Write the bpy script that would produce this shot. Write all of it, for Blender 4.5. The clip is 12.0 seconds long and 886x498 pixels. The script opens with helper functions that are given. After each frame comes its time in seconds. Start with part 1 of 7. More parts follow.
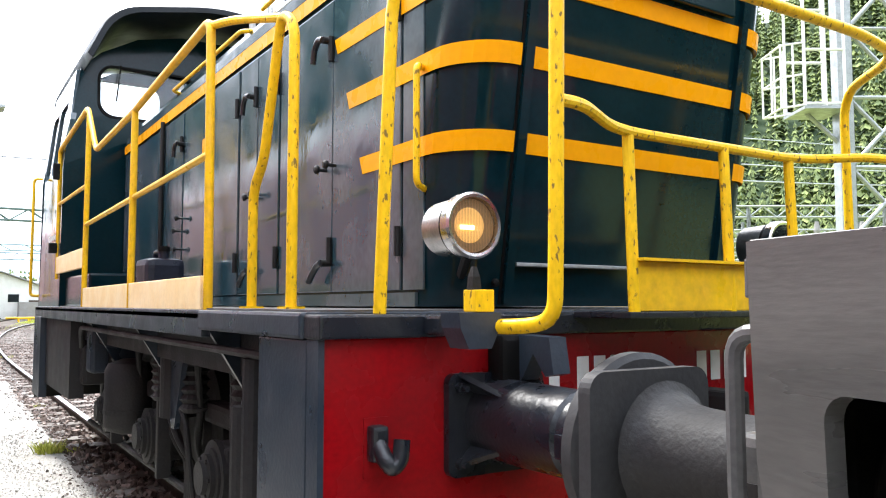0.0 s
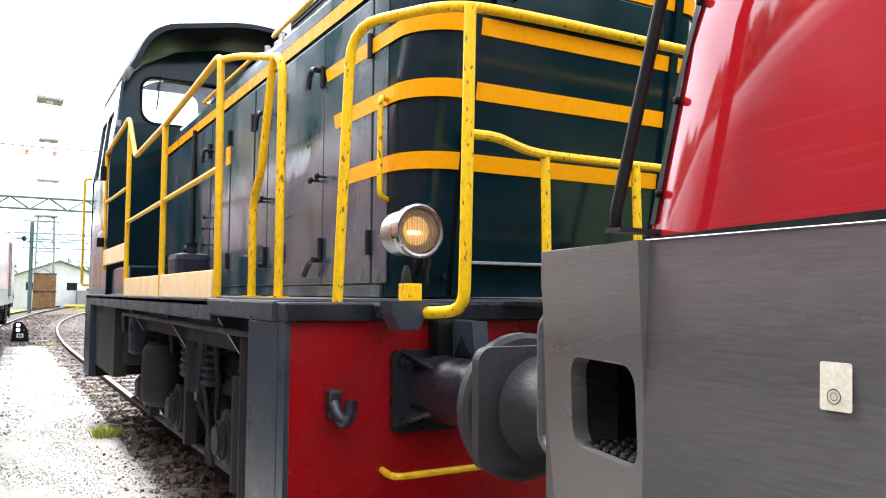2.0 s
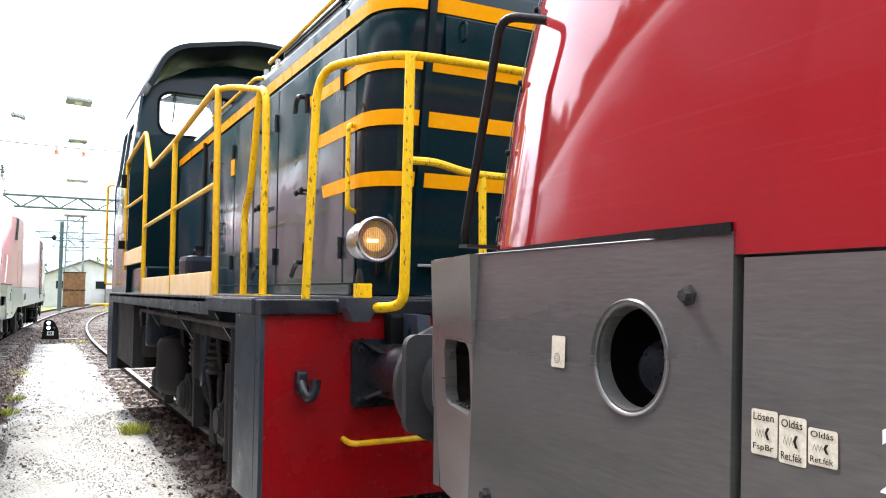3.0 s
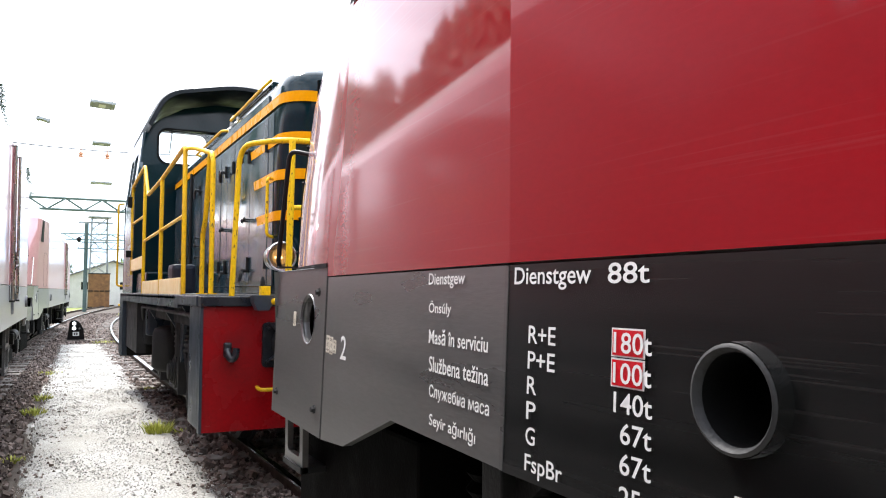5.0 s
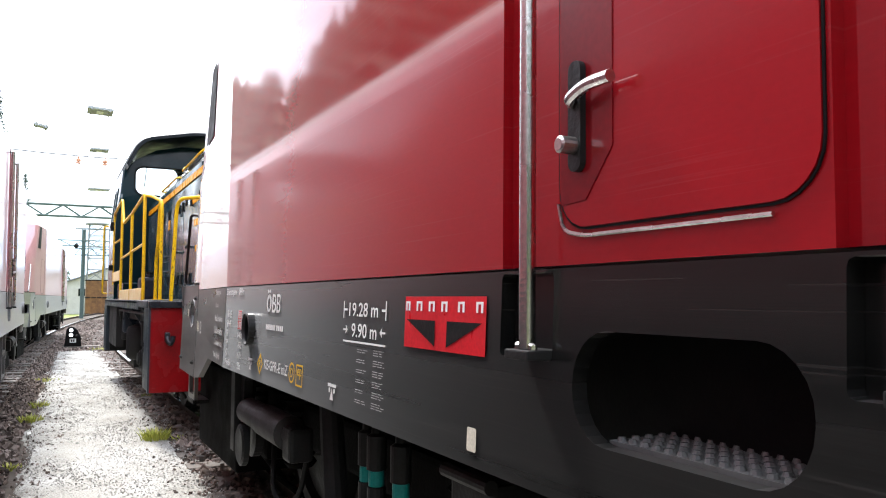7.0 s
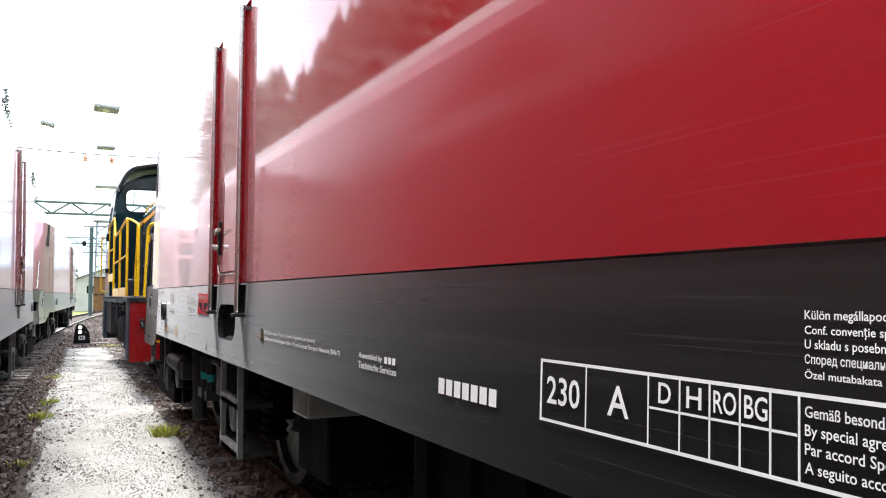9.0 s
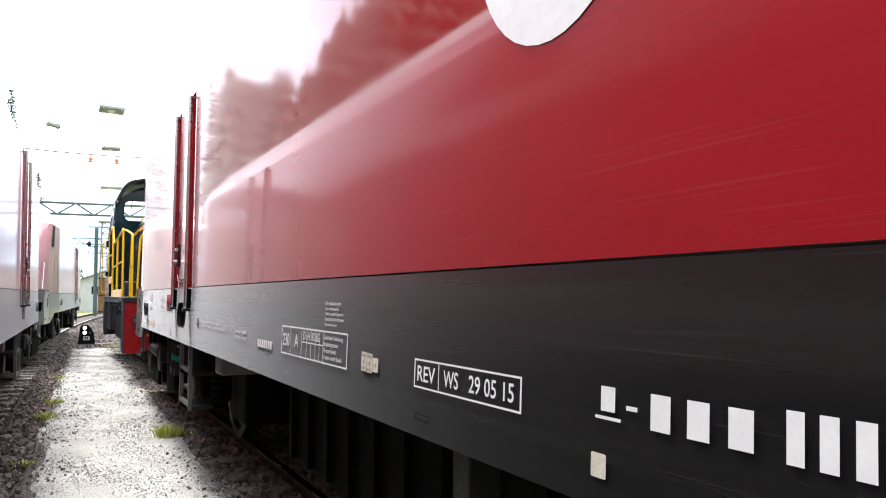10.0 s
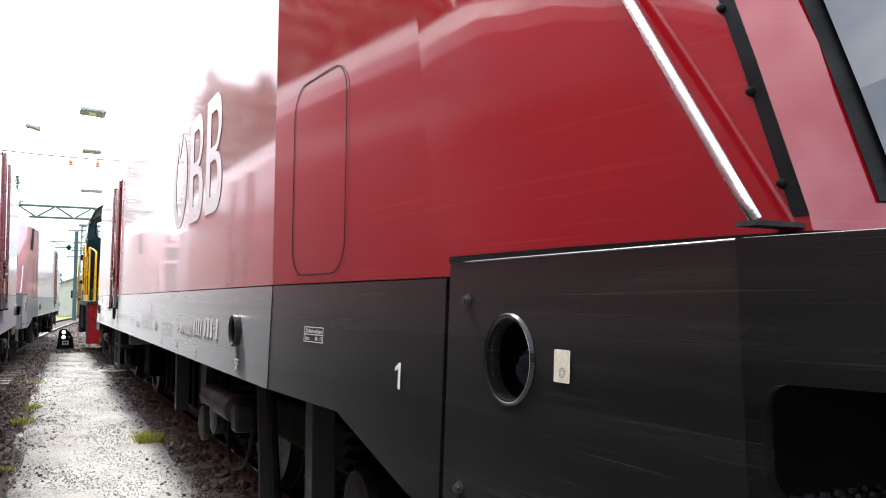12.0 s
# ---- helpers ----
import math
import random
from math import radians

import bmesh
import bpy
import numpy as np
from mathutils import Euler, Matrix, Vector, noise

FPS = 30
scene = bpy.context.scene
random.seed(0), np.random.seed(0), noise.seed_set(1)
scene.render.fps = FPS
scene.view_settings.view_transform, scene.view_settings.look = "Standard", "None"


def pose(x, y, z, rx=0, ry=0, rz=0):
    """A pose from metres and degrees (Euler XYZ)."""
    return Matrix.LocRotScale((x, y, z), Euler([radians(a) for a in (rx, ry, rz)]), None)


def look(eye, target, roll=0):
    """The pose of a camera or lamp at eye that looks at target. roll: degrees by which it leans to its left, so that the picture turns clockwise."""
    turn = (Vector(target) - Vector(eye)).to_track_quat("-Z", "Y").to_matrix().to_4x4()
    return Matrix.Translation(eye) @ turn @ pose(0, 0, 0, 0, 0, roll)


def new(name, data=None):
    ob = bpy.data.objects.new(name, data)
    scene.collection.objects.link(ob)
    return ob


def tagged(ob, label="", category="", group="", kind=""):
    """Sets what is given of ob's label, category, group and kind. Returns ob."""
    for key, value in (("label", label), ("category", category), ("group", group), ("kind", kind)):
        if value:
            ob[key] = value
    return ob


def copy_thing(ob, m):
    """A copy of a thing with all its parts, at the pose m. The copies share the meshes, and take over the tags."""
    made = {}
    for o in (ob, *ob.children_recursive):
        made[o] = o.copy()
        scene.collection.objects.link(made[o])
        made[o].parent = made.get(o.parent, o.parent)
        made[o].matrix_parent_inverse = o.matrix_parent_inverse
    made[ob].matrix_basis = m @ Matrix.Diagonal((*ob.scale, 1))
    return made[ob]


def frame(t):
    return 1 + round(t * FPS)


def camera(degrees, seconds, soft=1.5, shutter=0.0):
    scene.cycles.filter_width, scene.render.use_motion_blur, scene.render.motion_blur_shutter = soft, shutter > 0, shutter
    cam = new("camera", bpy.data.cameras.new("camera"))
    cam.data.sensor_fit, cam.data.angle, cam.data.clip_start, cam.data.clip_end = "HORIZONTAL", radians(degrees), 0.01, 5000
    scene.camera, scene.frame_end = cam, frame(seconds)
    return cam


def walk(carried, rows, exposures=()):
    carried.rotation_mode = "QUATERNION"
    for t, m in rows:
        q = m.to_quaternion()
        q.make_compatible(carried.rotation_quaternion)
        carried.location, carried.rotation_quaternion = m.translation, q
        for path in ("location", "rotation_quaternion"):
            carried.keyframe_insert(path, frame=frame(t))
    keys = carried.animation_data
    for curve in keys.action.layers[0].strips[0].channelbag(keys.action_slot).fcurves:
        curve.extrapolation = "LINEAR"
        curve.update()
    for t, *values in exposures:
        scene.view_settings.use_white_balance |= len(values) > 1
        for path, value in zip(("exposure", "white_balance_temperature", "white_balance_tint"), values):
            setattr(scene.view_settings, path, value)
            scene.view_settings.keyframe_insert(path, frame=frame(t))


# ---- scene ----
EYE = 1.41
EXPOSURE = [(0.0, 2.36), (1.5, 2.36), (3.0, 2.28), (5.0, 2.02), (7.0, 2.02), (9.0, 2.05), (12.0, 2.02)]
cam = camera(58.5, 12.0, soft=1.1)
PATH = [
    (0.0, pose(0, 0, EYE, 93.98, -0.01, -32.81)),
    (0.5, pose(0, 0, EYE, 93.86, 0.01, -32.38)),
    (1.0, pose(0, 0, EYE, 93.78, -0.21, -31.78)),
    (1.5, pose(0, 0, EYE, 93.58, -0.41, -30.73)),
    (2.0, pose(0, 0, EYE, 93.33, -0.43, -29.46)),
    (2.5, pose(0, 0, EYE, 93.24, -0.48, -28.51)),
    (3.0, pose(0, 0, EYE, 93.22, -0.47, -27.73)),
    (5.0, pose(0, 0, EYE, 93.17, -0.23, -26.24)),
    (5.5, pose(0, 0, EYE, 93.24, -0.03, -25.87)),
    (6.0, pose(0, 0, EYE, 93.41, -0.26, -26.17)),
    (6.5, pose(0, 0, EYE, 93.59, -0.24, -26.15)),
    (7.0, pose(0, 0, EYE, 93.63, -0.19, -26.40)),
    (9.0, pose(0, 0, EYE, 93.24, 0.23, -25.90)),
    (9.5, pose(0, 0, EYE, 93.28, 0.26, -25.65)),
    (10.0, pose(0, 0, EYE, 93.34, 0.10, -25.61)),
    (10.5, pose(0, 0, EYE, 93.30, 0.20, -25.63)),
    (11.0, pose(0, 0, EYE, 93.10, 0.22, -25.53)),
    (11.5, pose(0, 0, EYE, 93.15, 0.42, -25.49)),
    (12.0, pose(0, 0, EYE, 93.72, -0.09, -26.84)),
]
walk(cam, PATH, exposures=EXPOSURE)

# slack in the coupling: how much closer the red locomotive still stands
SLACK = [(0.0, 0.036), (0.5, 0.018), (1.0, 0.016), (1.5, 0.012), (2.0, 0.0)]

# metres that the moving train has rolled since the start
TRAVEL = [
    (0.0, 0.000),
    (0.5, 0.118),
    (1.0, 0.269),
    (1.5, 0.475),
    (2.0, 0.743),
    (2.5, 1.069),
    (3.0, 1.457),
    (5.0, 3.707),
    (5.5, 4.413),
    (6.0, 5.176),
    (6.5, 5.977),
    (7.0, 6.826),
    (9.0, 10.656),
    (9.5, 11.722),
    (10.0, 12.834),
    (10.5, 13.994),
    (11.0, 15.185),
    (11.5, 16.430),
    (12.0, 17.735),
]

# ---- light ----
world = bpy.data.worlds.new("overcast_sky")
scene.world = world
world.use_nodes = True
wn, wl = world.node_tree.nodes, world.node_tree.links
wn.clear()
SUN_UP, SUN_AZ = radians(54), radians(-10)
sky = wn.new("ShaderNodeTexSky")
sky.sky_type = "NISHITA"
sky.sun_disc = False
sky.sun_elevation, sky.sun_rotation = SUN_UP, SUN_AZ
sky.air_density, sky.dust_density, sky.ozone_density = 1.0, 3.0, 1.0
geo = wn.new("ShaderNodeTexCoord")
cloud_map = wn.new("ShaderNodeMapping")
cloud_map.inputs["Scale"].default_value = (1.0, 1.0, 2.6)
cloud = wn.new("ShaderNodeTexNoise")
cloud.inputs["Scale"].default_value = 2.3
cloud.inputs["Detail"].default_value = 7
cloud.inputs["Roughness"].default_value = 0.55
ramp = wn.new("ShaderNodeValToRGB")
ramp.color_ramp.elements[0].position, ramp.color_ramp.elements[0].color = 0.30, (0.55, 0.55, 0.55, 1)
ramp.color_ramp.elements[1].position, ramp.color_ramp.elements[1].color = 0.62, (1, 1, 1, 1)
tone = wn.new("ShaderNodeValToRGB")
tone.color_ramp.elements[0].position, tone.color_ramp.elements[0].color = 0.35, (6.7, 7.4, 8.8, 1)
tone.color_ramp.elements[1].position, tone.color_ramp.elements[1].color = 0.7, (11.6, 12.2, 13.4, 1)
mixer = wn.new("ShaderNodeMix")
mixer.data_type = "RGBA"
back = wn.new("ShaderNodeBackground")
back.inputs["Strength"].default_value = 0.1
wout = wn.new("ShaderNodeOutputWorld")
wl.new(geo.outputs["Generated"], cloud_map.inputs["Vector"])
wl.new(cloud_map.outputs["Vector"], cloud.inputs["Vector"])
wl.new(cloud.outputs["Fac"], ramp.inputs["Fac"])
wl.new(cloud.outputs["Fac"], tone.inputs["Fac"])
wl.new(ramp.outputs["Color"], mixer.inputs["Factor"])
wl.new(sky.outputs["Color"], mixer.inputs["A"])
wl.new(tone.outputs["Color"], mixer.inputs["B"])
wl.new(mixer.outputs["Result"], back.inputs["Color"])
wl.new(back.outputs["Background"], wout.inputs["Surface"])

sun = new("sun", bpy.data.lights.new("sun", "SUN"))
sun.data.energy, sun.data.angle, sun.data.color = 1.5, radians(10), (1.0, 0.975, 0.94)
sun_to = Vector((math.sin(SUN_AZ) * math.cos(SUN_UP), math.cos(SUN_AZ) * math.cos(SUN_UP), math.sin(SUN_UP)))
sun.matrix_world = look(sun_to * 100, (0, 0, 0))


# ---- materials ----
def material(name, base, rough=0.5, metal=0.0, second=None, scale=6.0, grain=60.0, amount=0.5, bump=0.1, bump_scale=None,
             stretch=(1, 1, 1), coat=0.0, rough_var=0.12, spec=0.28, threshold=(0.35, 0.65), per_piece=0.0, speckle=0.25, scratch=0.0, dust=0.0):
    """A surface with stains at one scale, grain at another, uneven gloss and fine relief."""
    m = bpy.data.materials.new(name)
    m.use_nodes = True
    n, l = m.node_tree.nodes, m.node_tree.links
    b = n["Principled BSDF"]
    tc, mp = n.new("ShaderNodeTexCoord"), n.new("ShaderNodeMapping")
    mp.inputs["Scale"].default_value = stretch
    l.new(tc.outputs["Object"], mp.inputs["Vector"])
    big, fine = n.new("ShaderNodeTexNoise"), n.new("ShaderNodeTexNoise")
    big.inputs["Scale"].default_value, big.inputs["Detail"].default_value = scale, 6
    fine.inputs["Scale"].default_value, fine.inputs["Detail"].default_value = grain, 4
    for t in (big, fine):
        l.new(mp.outputs["Vector"], t.inputs["Vector"])
    rr = n.new("ShaderNodeValToRGB")
    rr.color_ramp.elements[0].position, rr.color_ramp.elements[1].position = threshold
    l.new(big.outputs["Fac"], rr.inputs["Fac"])
    mx = n.new("ShaderNodeMix")
    mx.data_type = "RGBA"
    second = second or tuple(c * 0.6 for c in base)
    mx.inputs["A"].default_value, mx.inputs["B"].default_value = (*base, 1), (*second, 1)
    am = n.new("ShaderNodeMath")
    am.operation = "MULTIPLY"
    am.inputs[1].default_value = amount
    l.new(rr.outputs["Color"], am.inputs[0])
    l.new(am.outputs[0], mx.inputs["Factor"])
    g = n.new("ShaderNodeMix")
    g.data_type, g.blend_type = "RGBA", "MULTIPLY"
    g.inputs["Factor"].default_value = 0.5
    gr = n.new("ShaderNodeMapRange")
    gr.inputs["From Min"].default_value, gr.inputs["From Max"].default_value = 0.3, 0.7
    gr.inputs["To Min"].default_value, gr.inputs["To Max"].default_value = 1 - speckle, 1 + speckle
    l.new(fine.outputs["Fac"], gr.inputs["Value"])
    l.new(mx.outputs["Result"], g.inputs["A"])
    l.new(gr.outputs["Result"], g.inputs["B"])
    last = g.outputs["Result"]
    if per_piece:
        oi, hs, pr = n.new("ShaderNodeObjectInfo"), n.new("ShaderNodeHueSaturation"), n.new("ShaderNodeMapRange")
        pr.inputs["To Min"].default_value, pr.inputs["To Max"].default_value = 1 - per_piece, 1 + per_piece
        l.new(oi.outputs["Random"], pr.inputs["Value"])
        l.new(pr.outputs["Result"], hs.inputs["Value"])
        l.new(last, hs.inputs["Color"])
        last = hs.outputs["Color"]
    if scratch:
        sm, sn, sr, sx = n.new("ShaderNodeMapping"), n.new("ShaderNodeTexNoise"), n.new("ShaderNodeMapRange"), n.new("ShaderNodeMix")
        sm.inputs["Scale"].default_value, sm.inputs["Rotation"].default_value = (1, 0.5, 60), (0.03, 0, 0)
        sn.inputs["Scale"].default_value, sn.inputs["Detail"].default_value = 2.0, 3
        sr.inputs["From Min"].default_value, sr.inputs["From Max"].default_value = 0.60, 0.74
        sr.inputs["To Max"].default_value = scratch
        sx.data_type = "RGBA"
        sx.inputs["B"].default_value = (0.45, 0.38, 0.36, 1)
        l.new(tc.outputs["Object"], sm.inputs["Vector"])
        l.new(sm.outputs["Vector"], sn.inputs["Vector"])
        l.new(sn.outputs["Fac"], sr.inputs["Value"])
        l.new(sr.outputs["Result"], sx.inputs["Factor"])
        l.new(last, sx.inputs["A"])
        last = sx.outputs["Result"]
    l.new(last, b.inputs["Base Color"])
    rv = n.new("ShaderNodeMapRange")
    rv.inputs["To Min"].default_value, rv.inputs["To Max"].default_value = max(rough - rough_var, 0.03), min(rough + rough_var, 1)
    rv.inputs["From Min"].default_value, rv.inputs["From Max"].default_value = 0.3, 0.7
    l.new(big.outputs["Fac"], rv.inputs["Value"])
    l.new(rv.outputs["Result"], b.inputs["Roughness"])
    b.inputs["Metallic"].default_value = metal
    b.inputs["Specular IOR Level"].default_value = spec
    b.inputs["Coat Weight"].default_value = coat
    b.inputs["Coat Roughness"].default_value = 0.08
    b.inputs["Sheen Weight"].default_value, b.inputs["Sheen Roughness"].default_value = dust, 0.24
    b.inputs["Sheen Tint"].default_value = (0.9, 0.9, 0.92, 1)
    if bump:
        bp = n.new("ShaderNodeBump")
        bp.inputs["Strength"].default_value = bump
        bp.inputs["Distance"].default_value = 0.01
        src = fine
        if bump_scale:
            src = n.new("ShaderNodeTexNoise")
            src.inputs["Scale"].default_value, src.inputs["Detail"].default_value = bump_scale, 5
            l.new(mp.outputs["Vector"], src.inputs["Vector"])
        l.new(src.outputs["Fac"], bp.inputs["Height"])
        l.new(bp.outputs["Normal"], b.inputs["Normal"])
    return m


def island_material(name, dark, light, rough=0.9, bump_scale=40.0):
    """Loose stones or leaves in one mesh: each island takes a tone of its own."""
    m = bpy.data.materials.new(name)
    m.use_nodes = True
    n, l = m.node_tree.nodes, m.node_tree.links
    b = n["Principled BSDF"]
    gi, cr = n.new("ShaderNodeNewGeometry"), n.new("ShaderNodeValToRGB")
    cr.color_ramp.elements[0].color, cr.color_ramp.elements[1].color = (*dark, 1), (*light, 1)
    l.new(gi.outputs["Random Per Island"], cr.inputs["Fac"])
    nz, mx, tc = n.new("ShaderNodeTexNoise"), n.new("ShaderNodeMix"), n.new("ShaderNodeTexCoord")
    nz.inputs["Scale"].default_value = bump_scale
    l.new(tc.outputs["Object"], nz.inputs["Vector"])
    mx.data_type, mx.blend_type = "RGBA", "MULTIPLY"
    mx.inputs["Factor"].default_value = 0.55
    l.new(cr.outputs["Color"], mx.inputs["A"])
    l.new(nz.outputs["Fac"], mx.inputs["B"])
    l.new(mx.outputs["Result"], b.inputs["Base Color"])
    b.inputs["Roughness"].default_value = rough
    return m


def glow(name, color, strength):
    m = bpy.data.materials.new(name)
    m.use_nodes = True
    b = m.node_tree.nodes["Principled BSDF"]
    b.inputs["Base Color"].default_value = (*color, 1)
    b.inputs["Emission Color"].default_value = (*color, 1)
    b.inputs["Emission Strength"].default_value = strength
    return m


def clear_glass(name, tint=(0.9, 0.95, 0.95)):
    m = bpy.data.materials.new(name)
    m.use_nodes = True
    n, l = m.node_tree.nodes, m.node_tree.links
    n.remove(n["Principled BSDF"])
    tr, gl, mx, fr = n.new("ShaderNodeBsdfTransparent"), n.new("ShaderNodeBsdfGlossy"), n.new("ShaderNodeMixShader"), n.new("ShaderNodeFresnel")
    tr.inputs["Color"].default_value = (*tint, 1)
    gl.inputs["Roughness"].default_value = 0.03
    fr.inputs["IOR"].default_value = 1.5
    l.new(fr.outputs["Fac"], mx.inputs["Fac"])
    l.new(tr.outputs["BSDF"], mx.inputs[1])
    l.new(gl.outputs["BSDF"], mx.inputs[2])
    l.new(mx.outputs["Shader"], n["Material Output"].inputs["Surface"])
    return m


RED = material("red_gloss_paint", (0.27, 0.004, 0.008), 0.055, second=(0.24, 0.006, 0.010), scale=2.2, grain=90, amount=0.6, bump=0.006,
               bump_scale=2.2, stretch=(1, 0.5, 1.2), rough_var=0.03, spec=0.6, scratch=0.03, speckle=0.06, dust=0.28)
# darker than the body red: holds the shade of the lock recess
RECESS_RED = material("shaded_recess_red_paint", (0.16, 0.004, 0.007), 0.22, second=(0.12, 0.006, 0.009), scale=2.0, grain=70, amount=0.7, bump=0.02,
                    bump_scale=3.0, coat=0.4, rough_var=0.08)
SKIRT = material("anthracite_paint", (0.0050, 0.0052, 0.0049), 0.25, second=(0.014, 0.0135, 0.0125), scale=1.4, grain=50, amount=0.7, bump=0.03,
                 stretch=(1, 0.12, 6.0), rough_var=0.10, spec=0.36, scratch=0.03, dust=0.42)
# light version of the apron paint, brightness put into the base colour
NOSE_GREY = material("lit_grey_apron_paint", (0.068, 0.066, 0.063), 0.32, second=(0.098, 0.093, 0.086), scale=1.6, grain=40, amount=0.75, bump=0.05,
                     stretch=(1, 0.4, 3.0), rough_var=0.10, spec=0.9)
SIDING_RED = material("pale_pinkish_red_paint", (0.58, 0.29, 0.30), 0.13, second=(0.52, 0.23, 0.24), scale=1.6, grain=60, amount=0.8, bump=0.0, rough_var=0.02, spec=0.8, dust=0.25)
SIDING_GREY = material("light_grey_skirt_paint", (0.20, 0.20, 0.205), 0.22, second=(0.14, 0.138, 0.135), scale=1.8, grain=50, amount=0.7, bump=0.0, rough_var=0.04, stretch=(1, 0.3, 3), spec=0.7, dust=0.25)
BLACK = material("black_rubber", (0.004, 0.004, 0.004), 0.6, scale=8, grain=90, bump=0.1, spec=0.15)
# dusty steel taken down to near black: underbody shade is in the colour
SHADED_GRIME = material("shade_darkened_dusty_steel", (0.0016, 0.0015, 0.0014), 0.8, second=(0.004, 0.0036, 0.0032), scale=5, grain=70, amount=0.6, bump=0.3, spec=0.04)
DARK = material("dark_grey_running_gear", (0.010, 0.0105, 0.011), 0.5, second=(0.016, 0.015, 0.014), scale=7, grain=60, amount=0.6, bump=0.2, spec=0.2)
FRAME = material("blue_black_frame_paint", (0.019, 0.029, 0.043), 0.34, second=(0.034, 0.040, 0.049), scale=5, grain=55, amount=0.5, bump=0.12, spec=0.45)
GEAR = material("dusty_running_gear", (0.023, 0.023, 0.024), 0.6, second=(0.036, 0.034, 0.031), scale=6, grain=60, amount=0.6, bump=0.3, spec=0.25)
NAVY = material("greasy_navy_paint", (0.008, 0.0105, 0.016), 0.30, second=(0.016, 0.017, 0.019), scale=7, grain=50, amount=0.6, bump=0.2, spec=0.5)
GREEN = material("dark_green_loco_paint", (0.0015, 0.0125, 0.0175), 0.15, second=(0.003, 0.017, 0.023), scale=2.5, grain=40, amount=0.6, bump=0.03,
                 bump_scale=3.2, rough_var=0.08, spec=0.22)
# worn paint; its lighter grey-blue also holds painted sky reflection
GREEN_SIDE = material("weathered_reflection_green_paint", (0.016, 0.044, 0.058), 0.15, second=(0.070, 0.082, 0.092), scale=2.4, grain=36, amount=0.85, bump=0.34,
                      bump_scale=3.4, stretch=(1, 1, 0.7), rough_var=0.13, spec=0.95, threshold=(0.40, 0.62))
YELLOW = material("worn_yellow_paint", (0.76, 0.45, 0.006), 0.38, second=(0.68, 0.38, 0.02), scale=9, grain=35, amount=0.7, bump=0.12)
RUSTY_YELLOW = material("chipped_yellow_paint", (0.76, 0.46, 0.008), 0.40, second=(0.09, 0.055, 0.03), scale=62, grain=60, amount=0.85, bump=0.2,
                        stretch=(1, 1, 0.45), spec=0.2, threshold=(0.61, 0.66))
ORANGE = material("orange_stripe_paint", (0.80, 0.33, 0.0015), 0.30, second=(0.74, 0.30, 0.004), scale=8, grain=40, amount=0.5, bump=0.01, spec=0.12, speckle=0.06)
CREAM = material("faded_yellow_board_paint", (0.93, 0.73, 0.42), 0.5, second=(0.86, 0.62, 0.28), scale=6, grain=40, speckle=0.1, amount=0.7, bump=0.1)
BEAM_RED = material("buffer_beam_red_paint", (0.27, 0.003, 0.006), 0.28, second=(0.20, 0.004, 0.006), scale=3, grain=50, amount=0.7, bump=0.06, spec=0.4)
STEEL = material("worn_bright_steel", (0.55, 0.54, 0.52), 0.28, 1.0, second=(0.25, 0.22, 0.2), scale=6, grain=90, amount=0.5, bump=0.08)
CHROME = material("satin_chrome", (0.62, 0.61, 0.60), 0.22, 1.0, second=(0.4, 0.38, 0.36), scale=12, grain=120, amount=0.4, bump=0.02)
HANDLE = material("worn_grey_painted_steel", (0.13, 0.13, 0.13), 0.38, 0.3, second=(0.08, 0.078, 0.075), scale=9, grain=60, amount=0.6, bump=0.1)
BUFFER = material("greased_buffer_steel", (0.040, 0.040, 0.041), 0.58, 0.0, second=(0.022, 0.022, 0.023), scale=4, grain=50, amount=0.6, bump=0.15)
WHITE = material("white_lettering", (0.74, 0.74, 0.71), 0.5, second=(0.64, 0.64, 0.62), scale=20, grain=150, speckle=0.06, amount=0.5, bump=0.0)
STICKER = material("cream_sticker", (0.62, 0.58, 0.47), 0.5, second=(0.5, 0.46, 0.36), scale=30, grain=150, amount=0.5, bump=0.0)
SIGN_RED = material("red_sign_film", (0.55, 0.012, 0.02), 0.35, scale=10, grain=100, amount=0.3, bump=0.0)
SIGN_YELLOW = material("yellow_marking_film", (0.80, 0.46, 0.02), 0.45, scale=20, grain=120, amount=0.3, bump=0.0)
INSULATOR = material("pale_orange_insulator", (0.72, 0.36, 0.24), 0.4, scale=10, grain=80, bump=0.0)
PLASTIC = material("dark_blue_plastic", (0.018, 0.022, 0.035), 0.35, scale=6, grain=70, bump=0.1)
TEAL = material("teal_plastic_sleeve", (0.01, 0.22, 0.20), 0.35, scale=10, grain=80, bump=0.0)
ROOF = material("black_roof_sheet", (0.007, 0.009, 0.013), 0.40, second=(0.014, 0.016, 0.02), scale=4, grain=50, bump=0.1)
GLASS = clear_glass("window_glass", (0.93, 0.96, 0.96))
LENS = glow("warm_headlamp_glass", (0.26, 0.14, 0.055), 0.06)
LENS_INNER = glow("lit_headlamp_reflector", (0.62, 0.32, 0.09), 0.22)
FILAMENT = glow("headlamp_filament", (1.0, 0.66, 0.28), 1.1)
SIGNAL_LIGHT = glow("white_signal_light", (0.9, 0.95, 1.0), 1.2)
DARK_GLASS = material("dark_tinted_glass", (0.012, 0.016, 0.02), 0.05, scale=3, grain=20, amount=0.2, bump=0.0, spec=0.8, rough_var=0.02)

